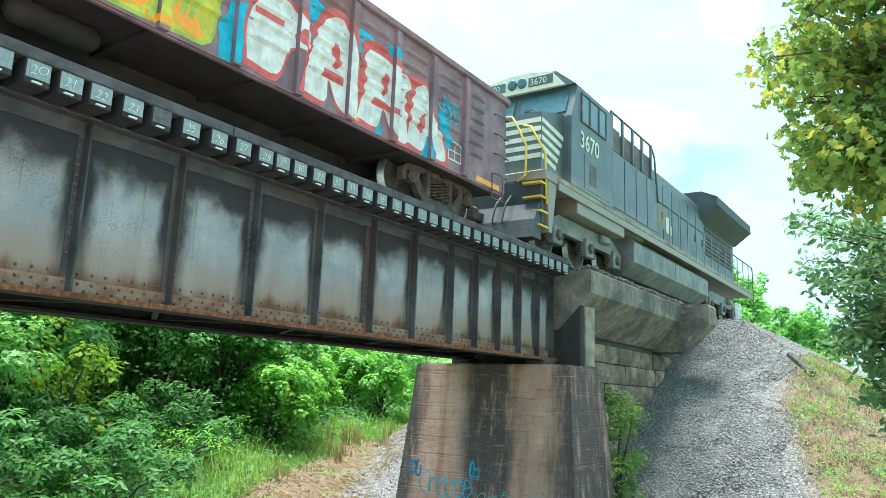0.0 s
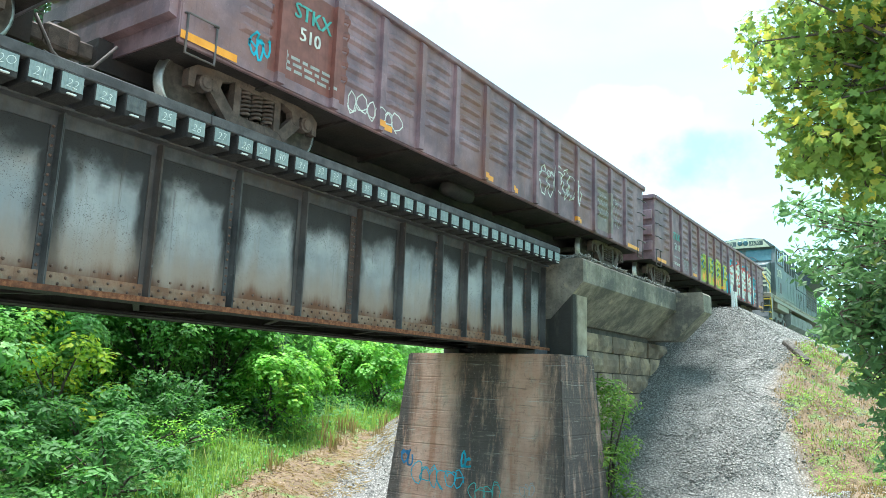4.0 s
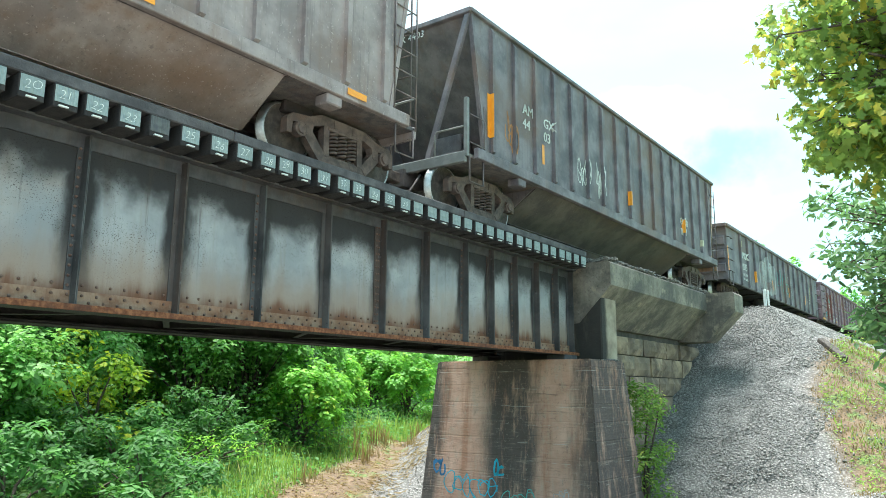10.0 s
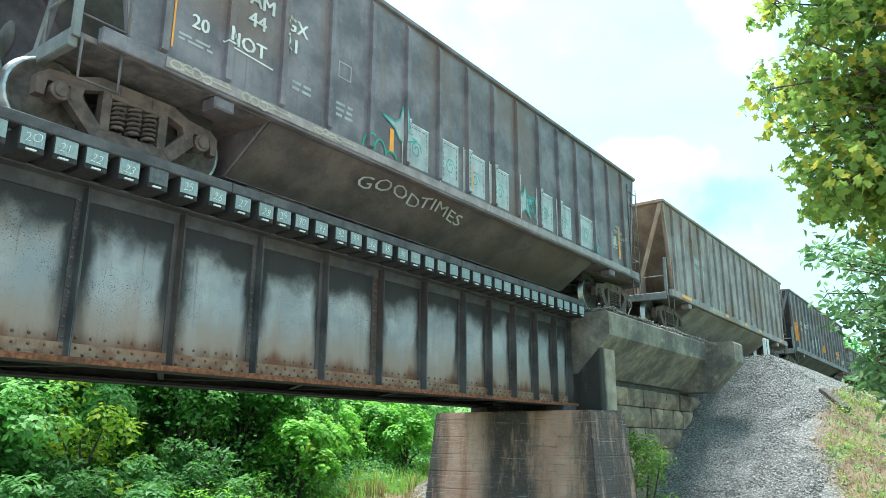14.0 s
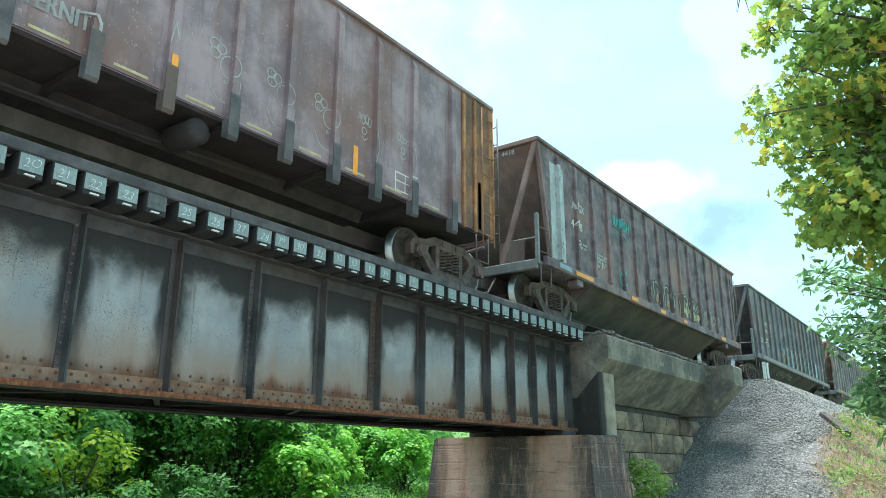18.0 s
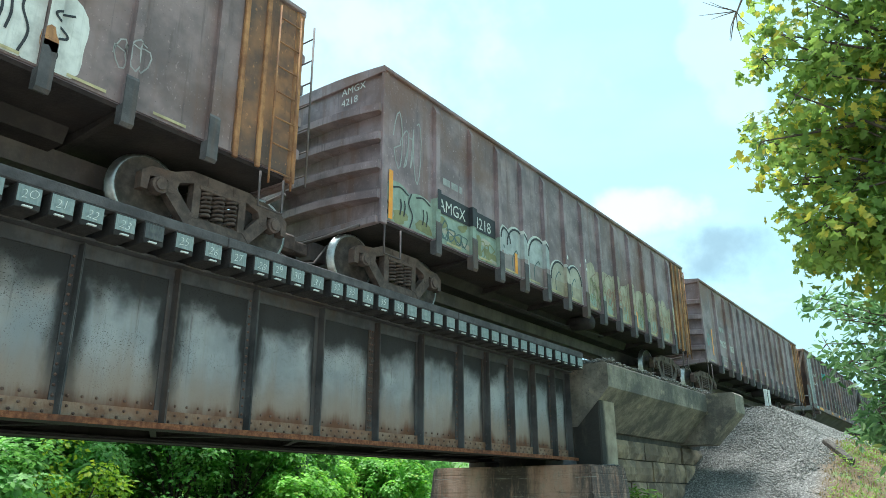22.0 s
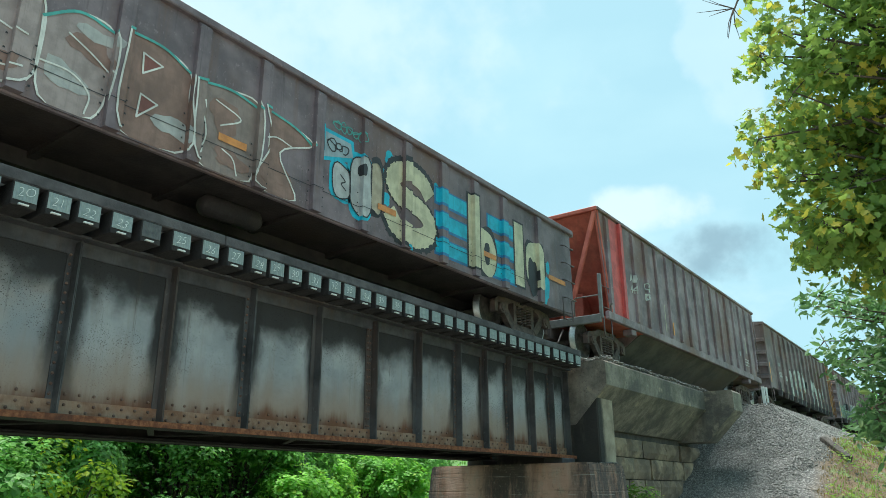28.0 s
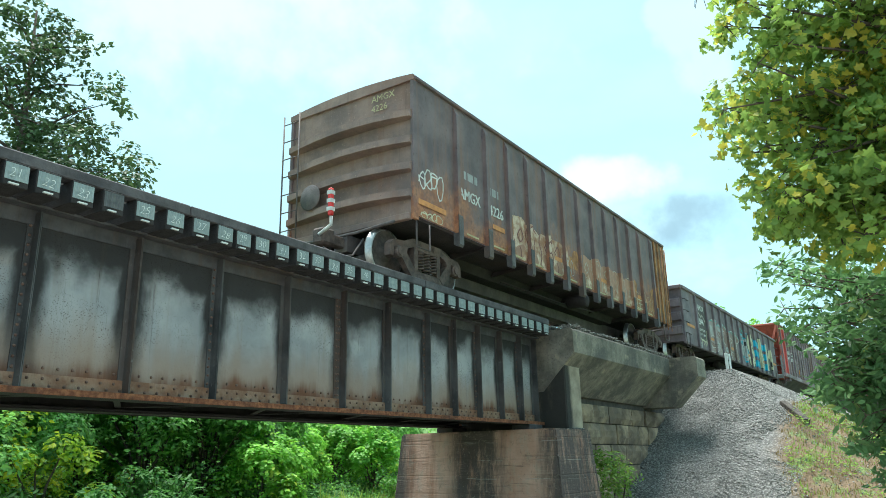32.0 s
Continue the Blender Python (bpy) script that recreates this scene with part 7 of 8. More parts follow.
def clip_strip(poly, a, b):
    """Part of a polygon between two x."""
    for lim, keep in ((a, 1), (b, -1)):
        out = []
        for i, p in enumerate(poly):
            q = poly[(i + 1) % len(poly)]
            pi, qi = keep * (p[0] - lim) >= 0, keep * (q[0] - lim) >= 0
            if pi:
                out.append(p)
            if pi != qi:
                u = (lim - p[0]) / (q[0] - p[0])
                out.append((lim, p[1] + u * (q[1] - p[1])))
        poly = out
        if len(poly) < 3:
            return []
    return poly


def decal(car, side, polys, ink, off=0.004, name="graffiti", label="", dy=0.0):
    """Flat paint on the side sheet and on the ribs it crosses."""
    if 1 < len(polys) <= 3:
        for i, q in enumerate(polys):
            decal(car, side, [q], ink, off + i * .0004, name, label, dy)
        return
    mb = MB()
    if off + dy > 0.09:      # on the sill, which stands as far out as the ribs
        side = Side([], side.ys, side.ys, side.ends)
    cuts = side.cuts(.002 + .8 * off)      # each coat stands a little outside the one below, on the flanks of the ribs too
    levels = []
    if side.waves:
        cuts = sorted(set(cuts + [a + (b - a) * k / 6 for a, b in side.waves for k in range(7)]))
        levels = [1.12 + 0.225 * j + d for j in range(6) for d in (0.0, 0.05, 0.10, 0.16)]
    for i, poly in enumerate(polys):
        poly = [(x, max(z, side.base)) for x, z in poly]
        lo, hi = min(p[0] for p in poly), max(p[0] for p in poly)
        last = None
        for a, b in zip(cuts[:-1], cuts[1:]):
            p = clip_strip(poly, a, b) if b > lo and a < hi else []
            if not p:
                continue
            y = side.depth((a + b) / 2) - off - dy - (i % 9) * 0.0004
            if len(polys) == 1 and last and abs(last[0] - a) < 1e-6 and abs(last[1] - y) > .01:
                # the paint also runs over the flank of the rib
                zs = sorted({round(z, 5) for x, z in p if abs(x - a) < 1e-6})
                for za, zb in zip(zs[0::2], zs[1::2]):
                    mb.add([(a, last[1], za), (a, last[1], zb), (a, y, zb), (a, y, za)], [(0, 1, 2, 3)])
            last = (b, y)
            if not levels:
                mb.add([(x, y, z) for x, z in p], [tuple(range(len(p)))])
                continue
            flip = [(z, x) for x, z in p]
            rows = [-9.0] + levels + [9.0]
            for za, zb in zip(rows[:-1], rows[1:]):
                q = clip_strip(flip, za, zb)
                if q:
                    mb.add([(x, y - (side.bulge(min(max(x, a + 1e-5), b - 1e-5), z) if side.depth((a + b) / 2) == side.ys else 0.0), z) for z, x in q], [tuple(range(len(q)))])
    if mb.f:
        bm = bmesh.new()
        me = mb.mesh(name, INK[ink])
        bm.from_mesh(me)
        bmesh.ops.triangulate(bm, faces=bm.faces[:])
        bmesh.ops.remove_doubles(bm, verts=bm.verts[:], dist=2e-5)
        bm.to_mesh(me)
        bm.free()
        ob = part(name, me, None, car, label)
        if (len(polys) > 3 or name == "stencil_block" and len(polys) > 1) and not label:
            tagged(ob, kind="stuff")


def blob(rng, cx, cz, rx, rz, wob=0.12, n=22):
    ph = [rng.uniform(0, 6.28) for _ in range(3)]
    out = []
    for k in range(n):
        t = 2 * math.pi * k / n
        r = 1 + wob * (math.sin(2 * t + ph[0]) + 0.7 * math.sin(3 * t + ph[1]) + 0.4 * math.sin(5 * t + ph[2]))
        c, s = math.cos(t), math.sin(t)
        sq = (abs(c) ** 3 + abs(s) ** 3) ** (-1 / 3)
        out.append((cx + rx * r * c * sq, cz + rz * r * s * sq))
    return out


def rect(x0, x1, z0, z1, lean=0.0):
    return [(x0, z0), (x1, z0), (x1 + lean, z1), (x0 + lean, z1)]


def stroke(pts, w):
    """A ribbon along points, as quads."""
    out = []
    for (x0, z0), (x1, z1) in zip(pts[:-1], pts[1:]):
        d = math.hypot(x1 - x0, z1 - z0) or 1e-6
        nx, nz = -(z1 - z0) / d * w / 2, (x1 - x0) / d * w / 2
        ex, ez = (x1 - x0) / d * w * .3, (z1 - z0) / d * w * .3
        out.append([(x0 - ex + nx, z0 - ez + nz), (x0 - ex - nx, z0 - ez - nz), (x1 + ex - nx, z1 + ez - nz), (x1 + ex + nx, z1 + ez + nz)])
    return out


def scrawl(rng, x0, x1, z0, z1, loops=4, w=0.025):
    """Loose spray-can handwriting that fills a box and spells nothing."""
    pts, w = [], w * 0.8
    adv, h = (x1 - x0) / (loops + .6), z1 - z0
    for k in range(loops):
        cx, cz = x0 + adv * (k + .8), (z0 + z1) / 2 + rng.uniform(-.12, .12) * h
        a, b = adv * rng.uniform(.42, .7), h * rng.uniform(.22, .48)
        st, turn = rng.uniform(2.4, 3.6), rng.choice((1, -1))
        span = rng.choice((5.2, 6.6, 8.2))
        for j in range(11):
            t = st - turn * span * j / 10
            pts.append((cx + a * math.cos(t), cz + b * math.sin(t) + 0.1 * h * math.sin(1.7 * t + k)))
    return stroke(pts, w)


def arc(pts, n=9):
    """A smooth curve through a few points."""
    p = [Vector((x, z)) for x, z in pts]
    p = [p[0] * 2 - p[1]] + p + [p[-1] * 2 - p[-2]]
    out = []
    for i in range(1, len(p) - 2):
        for k in range(n):
            t = k / n
            q = ((p[i] * 2) + (p[i + 1] - p[i - 1]) * t + (p[i - 1] * 2 - p[i] * 5 + p[i + 1] * 4 - p[i + 2]) * t * t + (p[i] * 3 - p[i - 1] - p[i + 1] * 3 + p[i + 2]) * t ** 3) * 0.5
            out.append((q.x, q.y))
    return out + [(p[-2].x, p[-2].y)]


def throwup(car, side, rng, x0, x1, z0, z1, n, fill, line, lw=0.035, rim=None, fold=None):
    """Fat letter-like shapes run together into one painted field, drawn over with curved lines."""
    w, h = (x1 - x0) / n, z1 - z0
    field, lines, folds = [], [], []
    for k in range(n):
        cx, top = x0 + w * (k + .5), z1 - h * rng.uniform(0, .16)
        b = blob(rng, cx, (z0 + top) / 2, w * .68, (top - z0) / 2 * 1.06, .07, 26)
        field.append([(x, max(z0, z)) for x, z in b])
        a = x0 + w * k + w * rng.uniform(-.04, .10)
        lines += stroke(arc([(a + w * .05, top - h * .05), (a - w * .06, z0 + h * .62), (a + w * .10, z0 + h * .34), (a - w * .02, z0 + h * .03)]), lw)
        m = cx + w * rng.uniform(-.08, .12)
        style = rng.randrange(3)
        if style == 0:
            lines += stroke(arc([(m - w * .2, z0 + h * .55), (m + w * .05, z0 + h * .72), (m + w * .22, z0 + h * .56), (m, z0 + h * .42), (m - w * .2, z0 + h * .55)]), lw)
            lines += stroke(arc([(m, z0 + h * .02), (m + w * .05, z0 + h * .2), (m - w * .06, z0 + h * .3)]), lw)
        elif style == 1:
            lines += stroke(arc([(m + w * .35, z0 + h * .78), (m - w * .05, z0 + h * .66), (m + w * .28, z0 + h * .48), (m + w * .08, z0 + h * .40)]), lw)
            lines += stroke(arc([(m - w * .1, z0 + h * .34), (m + w * .14, z0 + h * .22), (m + w * .06, z0 + h * .10)]), lw)
        else:
            for q in (0, .16):
                lines += stroke(arc([(m + w * q, z0 + h * .62), (m + w * (q + .02), z0 + h * .45), (m + w * (q - .03), z0 + h * .26)]), lw)
            lines += stroke(arc([(m - w * .3, z0 + h * .84), (m, z0 + h * .9), (m + w * .3, z0 + h * .80)]), lw)
        folds.append(blob(rng, cx + w * .1, z0 + h * .2, w * .3, h * .16, .2, 12))
    if rim:
        grown = []
        for q in field:
            c = (sum(p[0] for p in q) / len(q), sum(p[1] for p in q) / len(q))
            grown.append([(c[0] + (x - c[0]) * (1 + .06 / w), c[1] + (z - c[1]) * (1 + .09 / h)) for x, z in q])
        decal(car, side, grown, rim, .004)
    decal(car, side, field, fill, .008)
    if fold:
        decal(car, side, folds, fold, .0115)
    decal(car, side, lines, line, .0145)


def words(car, side, body, x, z, size, ink="white", name="lettering", wide=1.0):
    # two strokes of the stencil, the second a little aside, thicken the letters
    for k, dx in enumerate((0.0, size * .045)):
        me = text_mesh(body, size, INK[ink], weight=0.0)
        for v in me.vertices:
            px, pz = x + v.co.x * wide + dx, z + v.co.y + dx * .3
            v.co = (px, side.depth(px) - .014 - k * .004 - side.bulge(px, pz), pz)
        part(name, me, None, car)


def end_words(car, rows, ink="faded"):
    for body, y, z, size in rows:
        o = part("end_lettering", text_mesh(body, size, INK[ink], weight=0.0), None, car)
        o.matrix_local = pose(-.030, y, z, 90, 0, -90)


def small_print(car, side, rng, x0, x1, z0, rows, ink="faded", h=.045):
    """Data lines too small to read."""
    bars = []
    for k in range(rows):
        x = x0
        while x < x1 - .06:
            w = rng.uniform(.08, .22)
            bars.append(rect(x, min(x + w, x1), z0 - k * h * 2, z0 - k * h * 2 + h))
            x += w + .05
    decal(car, side, bars, ink, .006, "stencil_block")


def frame_box(x0, x1, z0, z1, w=.022, mid=True):
    p = [rect(x0, x1, z0, z0 + w), rect(x0, x1, z1 - w, z1), rect(x0, x0 + w, z0, z1), rect(x1 - w, x1, z0, z1)]
    if mid:
        p += [rect((x0 + x1) / 2 - w / 2, (x0 + x1) / 2 + w / 2, z0, z1), rect(x0, x1, (z0 + z1) / 2, (z0 + z1) / 2 + w)]
    return p


def reflectors(car, side, upright=(), flat=(), dy=0.0, ink="orange"):
    for x, z0, z1 in upright:
        decal(car, side, [rect(x, x + .10, z0, z1)], ink, .010, "reflector", "orange reflective strip", dy)
    for x0, x1, z0 in flat:
        decal(car, side, [rect(x0, x1, z0, z0 + .10)], ink, .010, "reflector", "orange reflective strip", dy)


def sill_marks(car, side, bays):
    """Short cream strips between the rib feet."""
    for k in bays:
        a, b = side.ribs[k][1], side.ribs[k + 1][0]
        m = (a + b) / 2
        decal(car, side, [rect(m - .22, m + .22, 1.065, 1.10)], "yellowmark", .0185, "sill_mark", "cream strip")


def paint_cars():
    R = random.Random
    for k in (9, 10, 13):
        sill_marks(*TRAIN[k], range(0, 12))
    # 1 and 2: brown corrugated gondolas
    c, s = TRAIN[1]
    r = R(101)
    words(c, s, "STKX", 1.70, 1.62, .34, "teal", wide=.95)
    words(c, s, "5118", 1.90, 1.30, .30)
    small_print(c, s, r, 1.75, 2.6, 1.05, 1)
    words(c, s, "LT WT 68 000", 1.74, .80, .13, wide=.9)
    reflectors(c, s, (), ((.2, 1.05, .68), (4.0, 4.45, .72), (7.6, 7.95, .72), (10.9, 11.2, .72), (14.55, 15.4, .70)))
    decal(c, s, scrawl(r, 2.85, 3.5, .78, 1.2, 5), "faded")
    decal(c, s, scrawl(r, 3.8, 4.5, .82, 1.15, 5), "faded")
    throwup(c, s, r, 4.95, 8.4, .74, 1.70, 5, "yellow", "lime", .07, "lime", "orange")
    decal(c, s, [blob(r, 5.1 + .68 * k, 1.35, .07, .3, .2, 12) for k in range(5)], "blue", .018)
    letters = [[(9.0, .80), (9.55, .78), (9.75, 1.25), (10.1, 1.35), (10.1, 1.7), (9.6, 1.9), (9.15, 1.75), (8.95, 1.3)],
               [(9.95, .76), (10.45, .74), (10.5, 1.1), (10.75, .76), (11.2, .74), (11.0, 1.9), (10.6, 2.15), (10.2, 1.8)],
               [(11.1, .76), (11.6, .74), (11.75, 1.1), (12.0, .76), (12.45, .74), (12.3, 1.5), (12.45, 1.85), (11.3, 1.98), (11.25, 1.4)],
               [(12.35, .76), (12.8, .72), (12.95, 1.05), (13.15, .74), (13.55, .74), (13.4, 1.15), (13.0, 1.45), (12.9, 1.9), (12.5, 1.75)]]
    def puffed(poly, k):
        cx, cz = sum(p[0] for p in poly) / len(poly), sum(p[1] for p in poly) / len(poly)
        return [(cx + (x - cx) * k, cz + (z - cz) * k) for x, z in arc(poly + [poly[0]], 4)[:-1]]
    decal(c, s, [blob(r, x, z, .20, .26, .3) for x, z in ((8.85, 1.25), (9.35, 1.85), (10.15, 1.9), (10.25, .85), (11.2, 1.95), (11.45, .82), (12.5, 1.75), (12.9, .80), (13.45, 1.25), (13.35, .84), (8.8, .95), (12.0, 1.95))], "cyan", .004)
    decal(c, s, [puffed(p, 1.10) for p in letters], "red", .007)
    decal(c, s, [puffed(p, .93) for p in letters], "white", .010)
    decal(c, s, [blob(r, x, z, .10, .15, .25, 12) for x, z in ((10.62, 1.5), (11.75, 1.52), (9.95, 1.48), (12.75, 1.2))] + [rect(10.35, 10.8, 1.12, 1.24), rect(11.45, 12.1, 1.1, 1.2), rect(9.1, 9.6, 1.5, 1.58)], "red", .013)
    decal(c, s, scrawl(r, 13.2, 13.95, 1.55, 1.9, 4, .04), "cyan")
    decal(c, s, frame_box(13.6, 14.02, .85, 1.18), "white")
    end_words(c, (("STKX 5118", 1.1, 2.50, .19),))
    c, s = TRAIN[2]
    r = R(102)
    words(c, s, "STKX", 1.74, 1.72, .32, "teal", wide=.95)
    words(c, s, "510", 1.86, 1.42, .28, "white")
    decal(c, s, [rect(1.35, 2.85, .8, 2.2)], "maroon", .003, "patch", "rusty red repaint patch")
    small_print(c, s, r, 1.6, 2.6, 1.1, 3)
    reflectors(c, s, (), ((0, .85, .68), (3.6, 4.0, .72), (6.8, 7.2, .70), (7.9, 8.2, .70), (11.0, 11.4, .70), (14.5, 15.4, .68)))
    decal(c, s, scrawl(r, 2.85, 4.3, .74, 1.1, 6), "white")
    decal(c, s, scrawl(r, 1.0, 1.4, .85, 1.2, 3, .04), "cyan")
    decal(c, s, [rect(12.4, 13.3, .78, 1.85)], "greybrown", .003, "patch")
    decal(c, s, scrawl(r, 12.4, 13.9, 1.0, 1.8, 8, .02), "silver", .008)
    decal(c, s, scrawl(r, 9.0, 11.5, .9, 1.9, 6, .035), "white", .008)
    end_words(c, (("STKX 510", 1.1, 2.50, .18),))
    # 3: black gondola
    c, s = TRAIN[3]
    r = R(103)
    words(c, s, "AMGX", 1.74, 1.68, .36, wide=.78)
    words(c, s, "2873", 1.76, 1.26, .36)
    words(c, s, "LD LMT 220100", 1.76, 1.05, .13, wide=.85)
    words(c, s, "LT WT   65900", 1.76, .88, .13, wide=.9)
    reflectors(c, s, ((.03, .98, 1.87), (3.5, .98, 1.4), (6.35, 1.0, 1.4), (9.35, 1.0, 1.44), (12.45, .96, 1.38)))
    decal(c, s, [rect(14.1, 14.2, 1.5, 1.98)], "yellowmark")
    decal(c, s, [rect(1.78, 1.98, 2.1, 2.35)], "yellowmark")
    decal(c, s, frame_box(13.4, 14.02, 1.12, 1.48), "cream")
    throwup(c, s, r, 4.5, 6.5, .76, 2.15, 3, "silver", "maroon", .022, "faded", "pink")
    decal(c, s, scrawl(r, 5.75, 6.3, 1.0, 1.5, 4, .016), "dark", .018)
    decal(c, s, stroke([(7.35, 1.9), (7.35, 1.3), (7.95, 1.42), (7.98, 1.92), (7.5, 1.95)], .05), "teal")
    decal(c, s, scrawl(r, 8.2, 9.4, .95, 1.9, 3, .045), "teal")
    decal(c, s, scrawl(r, 9.0, 10.3, 1.0, 1.95, 3, .03), "faded")
    end_words(c, (("AMGX", -.35, 2.48, .17), ("2873", -.35, 2.10, .19)), "white")
    # 4: hopper
    c, s = TRAIN[4]
    r = R(104)
    for a, b, z in (("AM", "GX", 2.32), ("44", "03", 2.02)):
        words(c, s, a, 1.86, z, .30)
        words(c, s, b, 2.72, z - .05, .30)
    reflectors(c, s, ((.58, 1.45, 2.31), (2.66, 1.46, 1.88), (7.15, 1.5, 1.87), (11.2, 1.5, 1.9)))
    decal(c, s, scrawl(r, 1.2, 1.6, 1.35, 2.1, 3, .05), "rust")
    decal(c, s, scrawl(r, 4.3, 5.0, 1.42, 2.05, 5, .035), "white")
    decal(c, s, scrawl(r, 5.25, 5.75, 1.36, 2.15, 5, .035), "white")
    words(c, s, "GOOD", 11.07, 1.74, .30, wide=.72)
    words(c, s, "TIMES", 11.07, 1.43, .28, wide=.68)
    decal(c, s, [rect(12.9, 13.05, 1.35, 1.55)], "cream")
    end_words(c, (("AMGX 4403", .55, 3.50, .2),), "white")
    # 5: grey-brown hopper
    c, s = TRAIN[5]
    r = R(105)
    small_print(c, s, r, 2.3, 3.4, 2.35, 2, "faded", .16)
    reflectors(c, s, (), ((.9, 1.75, .98), (5.25, 5.6, .98), (7.6, 7.95, .98), (9.6, 9.95, .98), (13.0, 13.4, .98)), .10)
    decal(c, s, [blob(r, 3.9 + .19 * k, 1.04, .06, .06, .1, 10) for k in range(6)], "yellowmark", .10)
    decal(c, s, [rect(a, a + .10, 1.3, 3.2) for a in (3.0, 4.05, 5.1)], "olivegrey", .003, "patch", "greenish washed strip")
    # 6: black hopper with pale panels
    c, s = TRAIN[6]
    r = R(106)
    for a, b, z in (("AM", "GX", 2.40), ("44", "21", 2.10)):
        words(c, s, a, 2.04, z, .30)
        words(c, s, b, 2.64, z - .06, .30)
    small_print(c, s, r, 1.08, 1.56, 1.50, 2, "faded", .03)
    for body, x, z in (("I HOPE", 13.58, 2.06), ("YOU HAVE", 13.54, 1.93), ("A GOOD", 13.72, 1.80), ("DAY.", 13.74, 1.67)):
        words(c, s, body, x, z, .125, "palecream", "graffiti", .80)
    decal(c, s, [rect(13.50, 13.66, 1.60, 1.82)], "yellowmark", .006, "placard")
    decal(c, s, [rect(.99, 1.015, 1.29, 2.3)], "orange", .010, "reflector", "thin orange edge strip")
    panels = ((5.24, 5.91, 1.94), (6.27, 6.79, 1.96), (6.97, 7.65, 1.97), (7.83, 8.50, 1.96), (9.61, 10.31, 1.97), (10.51, 11.17, 1.94), (11.54, 12.30, 1.92))
    decal(c, s, [rect(a, b, 1.20, z) for a, b, z in panels], "pale", .004)
    edge, dash, curl = [], [], []
    for a, b, z in panels:
        edge += stroke([(a - .02, 1.12), (a - .02, z + .04)], .025) + stroke([(a, z), (b, z - .01)], .018)
        x, top = (a + b) / 2, z - .07
        for p, q in (((a + .07, 1.28), (a + .07, top)), ((a + .07, top), (b - .07, top)), ((b - .07, top), (b - .07, 1.28))):
            n = max(3, int(math.hypot(q[0] - p[0], q[1] - p[1]) / .09))
            for k in range(n):
                u, v = k / n, (k + .6) / n
                dash += stroke([(p[0] + (q[0] - p[0]) * u, p[1] + (q[1] - p[1]) * u), (p[0] + (q[0] - p[0]) * v, p[1] + (q[1] - p[1]) * v)], .016)
        curl += stroke([(x + (.15 - .012 * k) * math.cos(k * .9), 1.50 + (.17 - .012 * k) * math.sin(k * .9)) for k in range(11)], .022)
    decal(c, s, edge, "white", .009)
    decal(c, s, dash, "slate", .009)
    decal(c, s, curl, "teal", .010)
    # spiked corner before the first panel, a star between two others
    spike = [(4.71, 1.84), (5.02, 1.80), (5.15, 1.90), (5.21, 2.14), (5.28, 1.92), (5.26, 1.68), (5.58, 1.66), (5.26, 1.52), (5.12, 1.55), (5.02, 1.70)]
    star = [(9.12 + (.34 if k % 2 == 0 else .14) * math.sin(k * math.pi / 5), 1.55 + (.36 if k % 2 == 0 else .15) * math.cos(k * math.pi / 5)) for k in range(10)]
    for shape, mid in ((spike, (5.18, 1.74)), (star, (9.12, 1.55))):
        decal(c, s, [[p, shape[(k + 1) % 10], mid] for k, p in enumerate(shape)], "pale", .0115)
        decal(c, s, stroke(shape + [shape[0]], .026), "teal", .0165)
    decal(c, s, stroke([(8.82, 1.12), (8.82, 2.02)], .025), "white", .009)
    decal(c, s, scrawl(r, 9.15, 9.58, 1.30, 1.80, 4, .03), "teal", .022)
    green = []
    for k in range(3):
        x = 4.42 + .26 * k
        green += stroke([(x + .13 * math.cos(t * .35), 1.16 + .22 * math.sin(t * .35) * (1 if k < 2 else .5)) for t in range(-2, 10)], .03)
    decal(c, s, green, "green", .012)
    decal(c, s, scrawl(r, 12.2, 12.7, 1.14, 1.4, 3, .03), "teal", .012)
    reflectors(c, s, ((4.90, 1.26, 1.66), (7.08, 1.25, 1.66), (9.78, 1.25, 1.67), (13.78, 1.3, 2.13)))
    decal(c, s, [rect(.9, 14.2, .96, 1.09)], "pink", .104, "sill_paint", "dusty pink paint on the sill")
    for x in (.93, 1.92, 3.17):
        decal(c, s, scrawl(r, x, x + .62, .97, 1.09, 4, .022) + stroke([(x + .60, 1.03), (x + .86, 1.03), (x + .80, 1.07)], .018), "palecream", .110)
    words(c, s, "20", 1.22, 1.66, .26, wide=1.0)
    words(c, s, "NOT", 1.72, 1.70, .28, wide=1.05)
    decal(c, s, stroke([(1.70, 1.68), (2.49, 1.63)], .022), "white", .012)
    decal(c, s, frame_box(3.72, 3.99, 2.06, 2.32, .016, False), "faded", .006)
    small_print(c, s, r, 2.85, 3.2, 1.60, 2)
    small_print(c, s, r, 3.7, 4.05, 1.62, 3)
    small_print(c, s, r, 13.2, 13.7, 1.8, 4)
    for body, x0 in (("GOOD", 4.5), ("TIMES", 6.0)):
        me = text_mesh(body, .30, INK["faded"])
        for v in me.vertices:
            v.co.x, v.co.y = v.co.x * 1.65, v.co.y + .05 * math.sin(v.co.x * 7.0 + x0)
        o = part("belly_lettering", me, None, c)
        o.matrix_local = pose(x0, -1.20, .70, 128, 0, 0)
    end_words(c, (("AMGX", -.05, 3.44, .2), ("4421", -.05, 3.20, .2)), "white")
    # 7: dark hopper
    c, s = TRAIN[7]
    r = R(107)
    words(c, s, "AMGX", 1.56, 2.58, .26, "white", wide=.85)
    words(c, s, "4418", 1.50, 2.12, .28, "white")
    small_print(c, s, r, 1.7, 2.3, 1.8, 2)
    small_print(c, s, r, 2.8, 3.4, 1.75, 3)
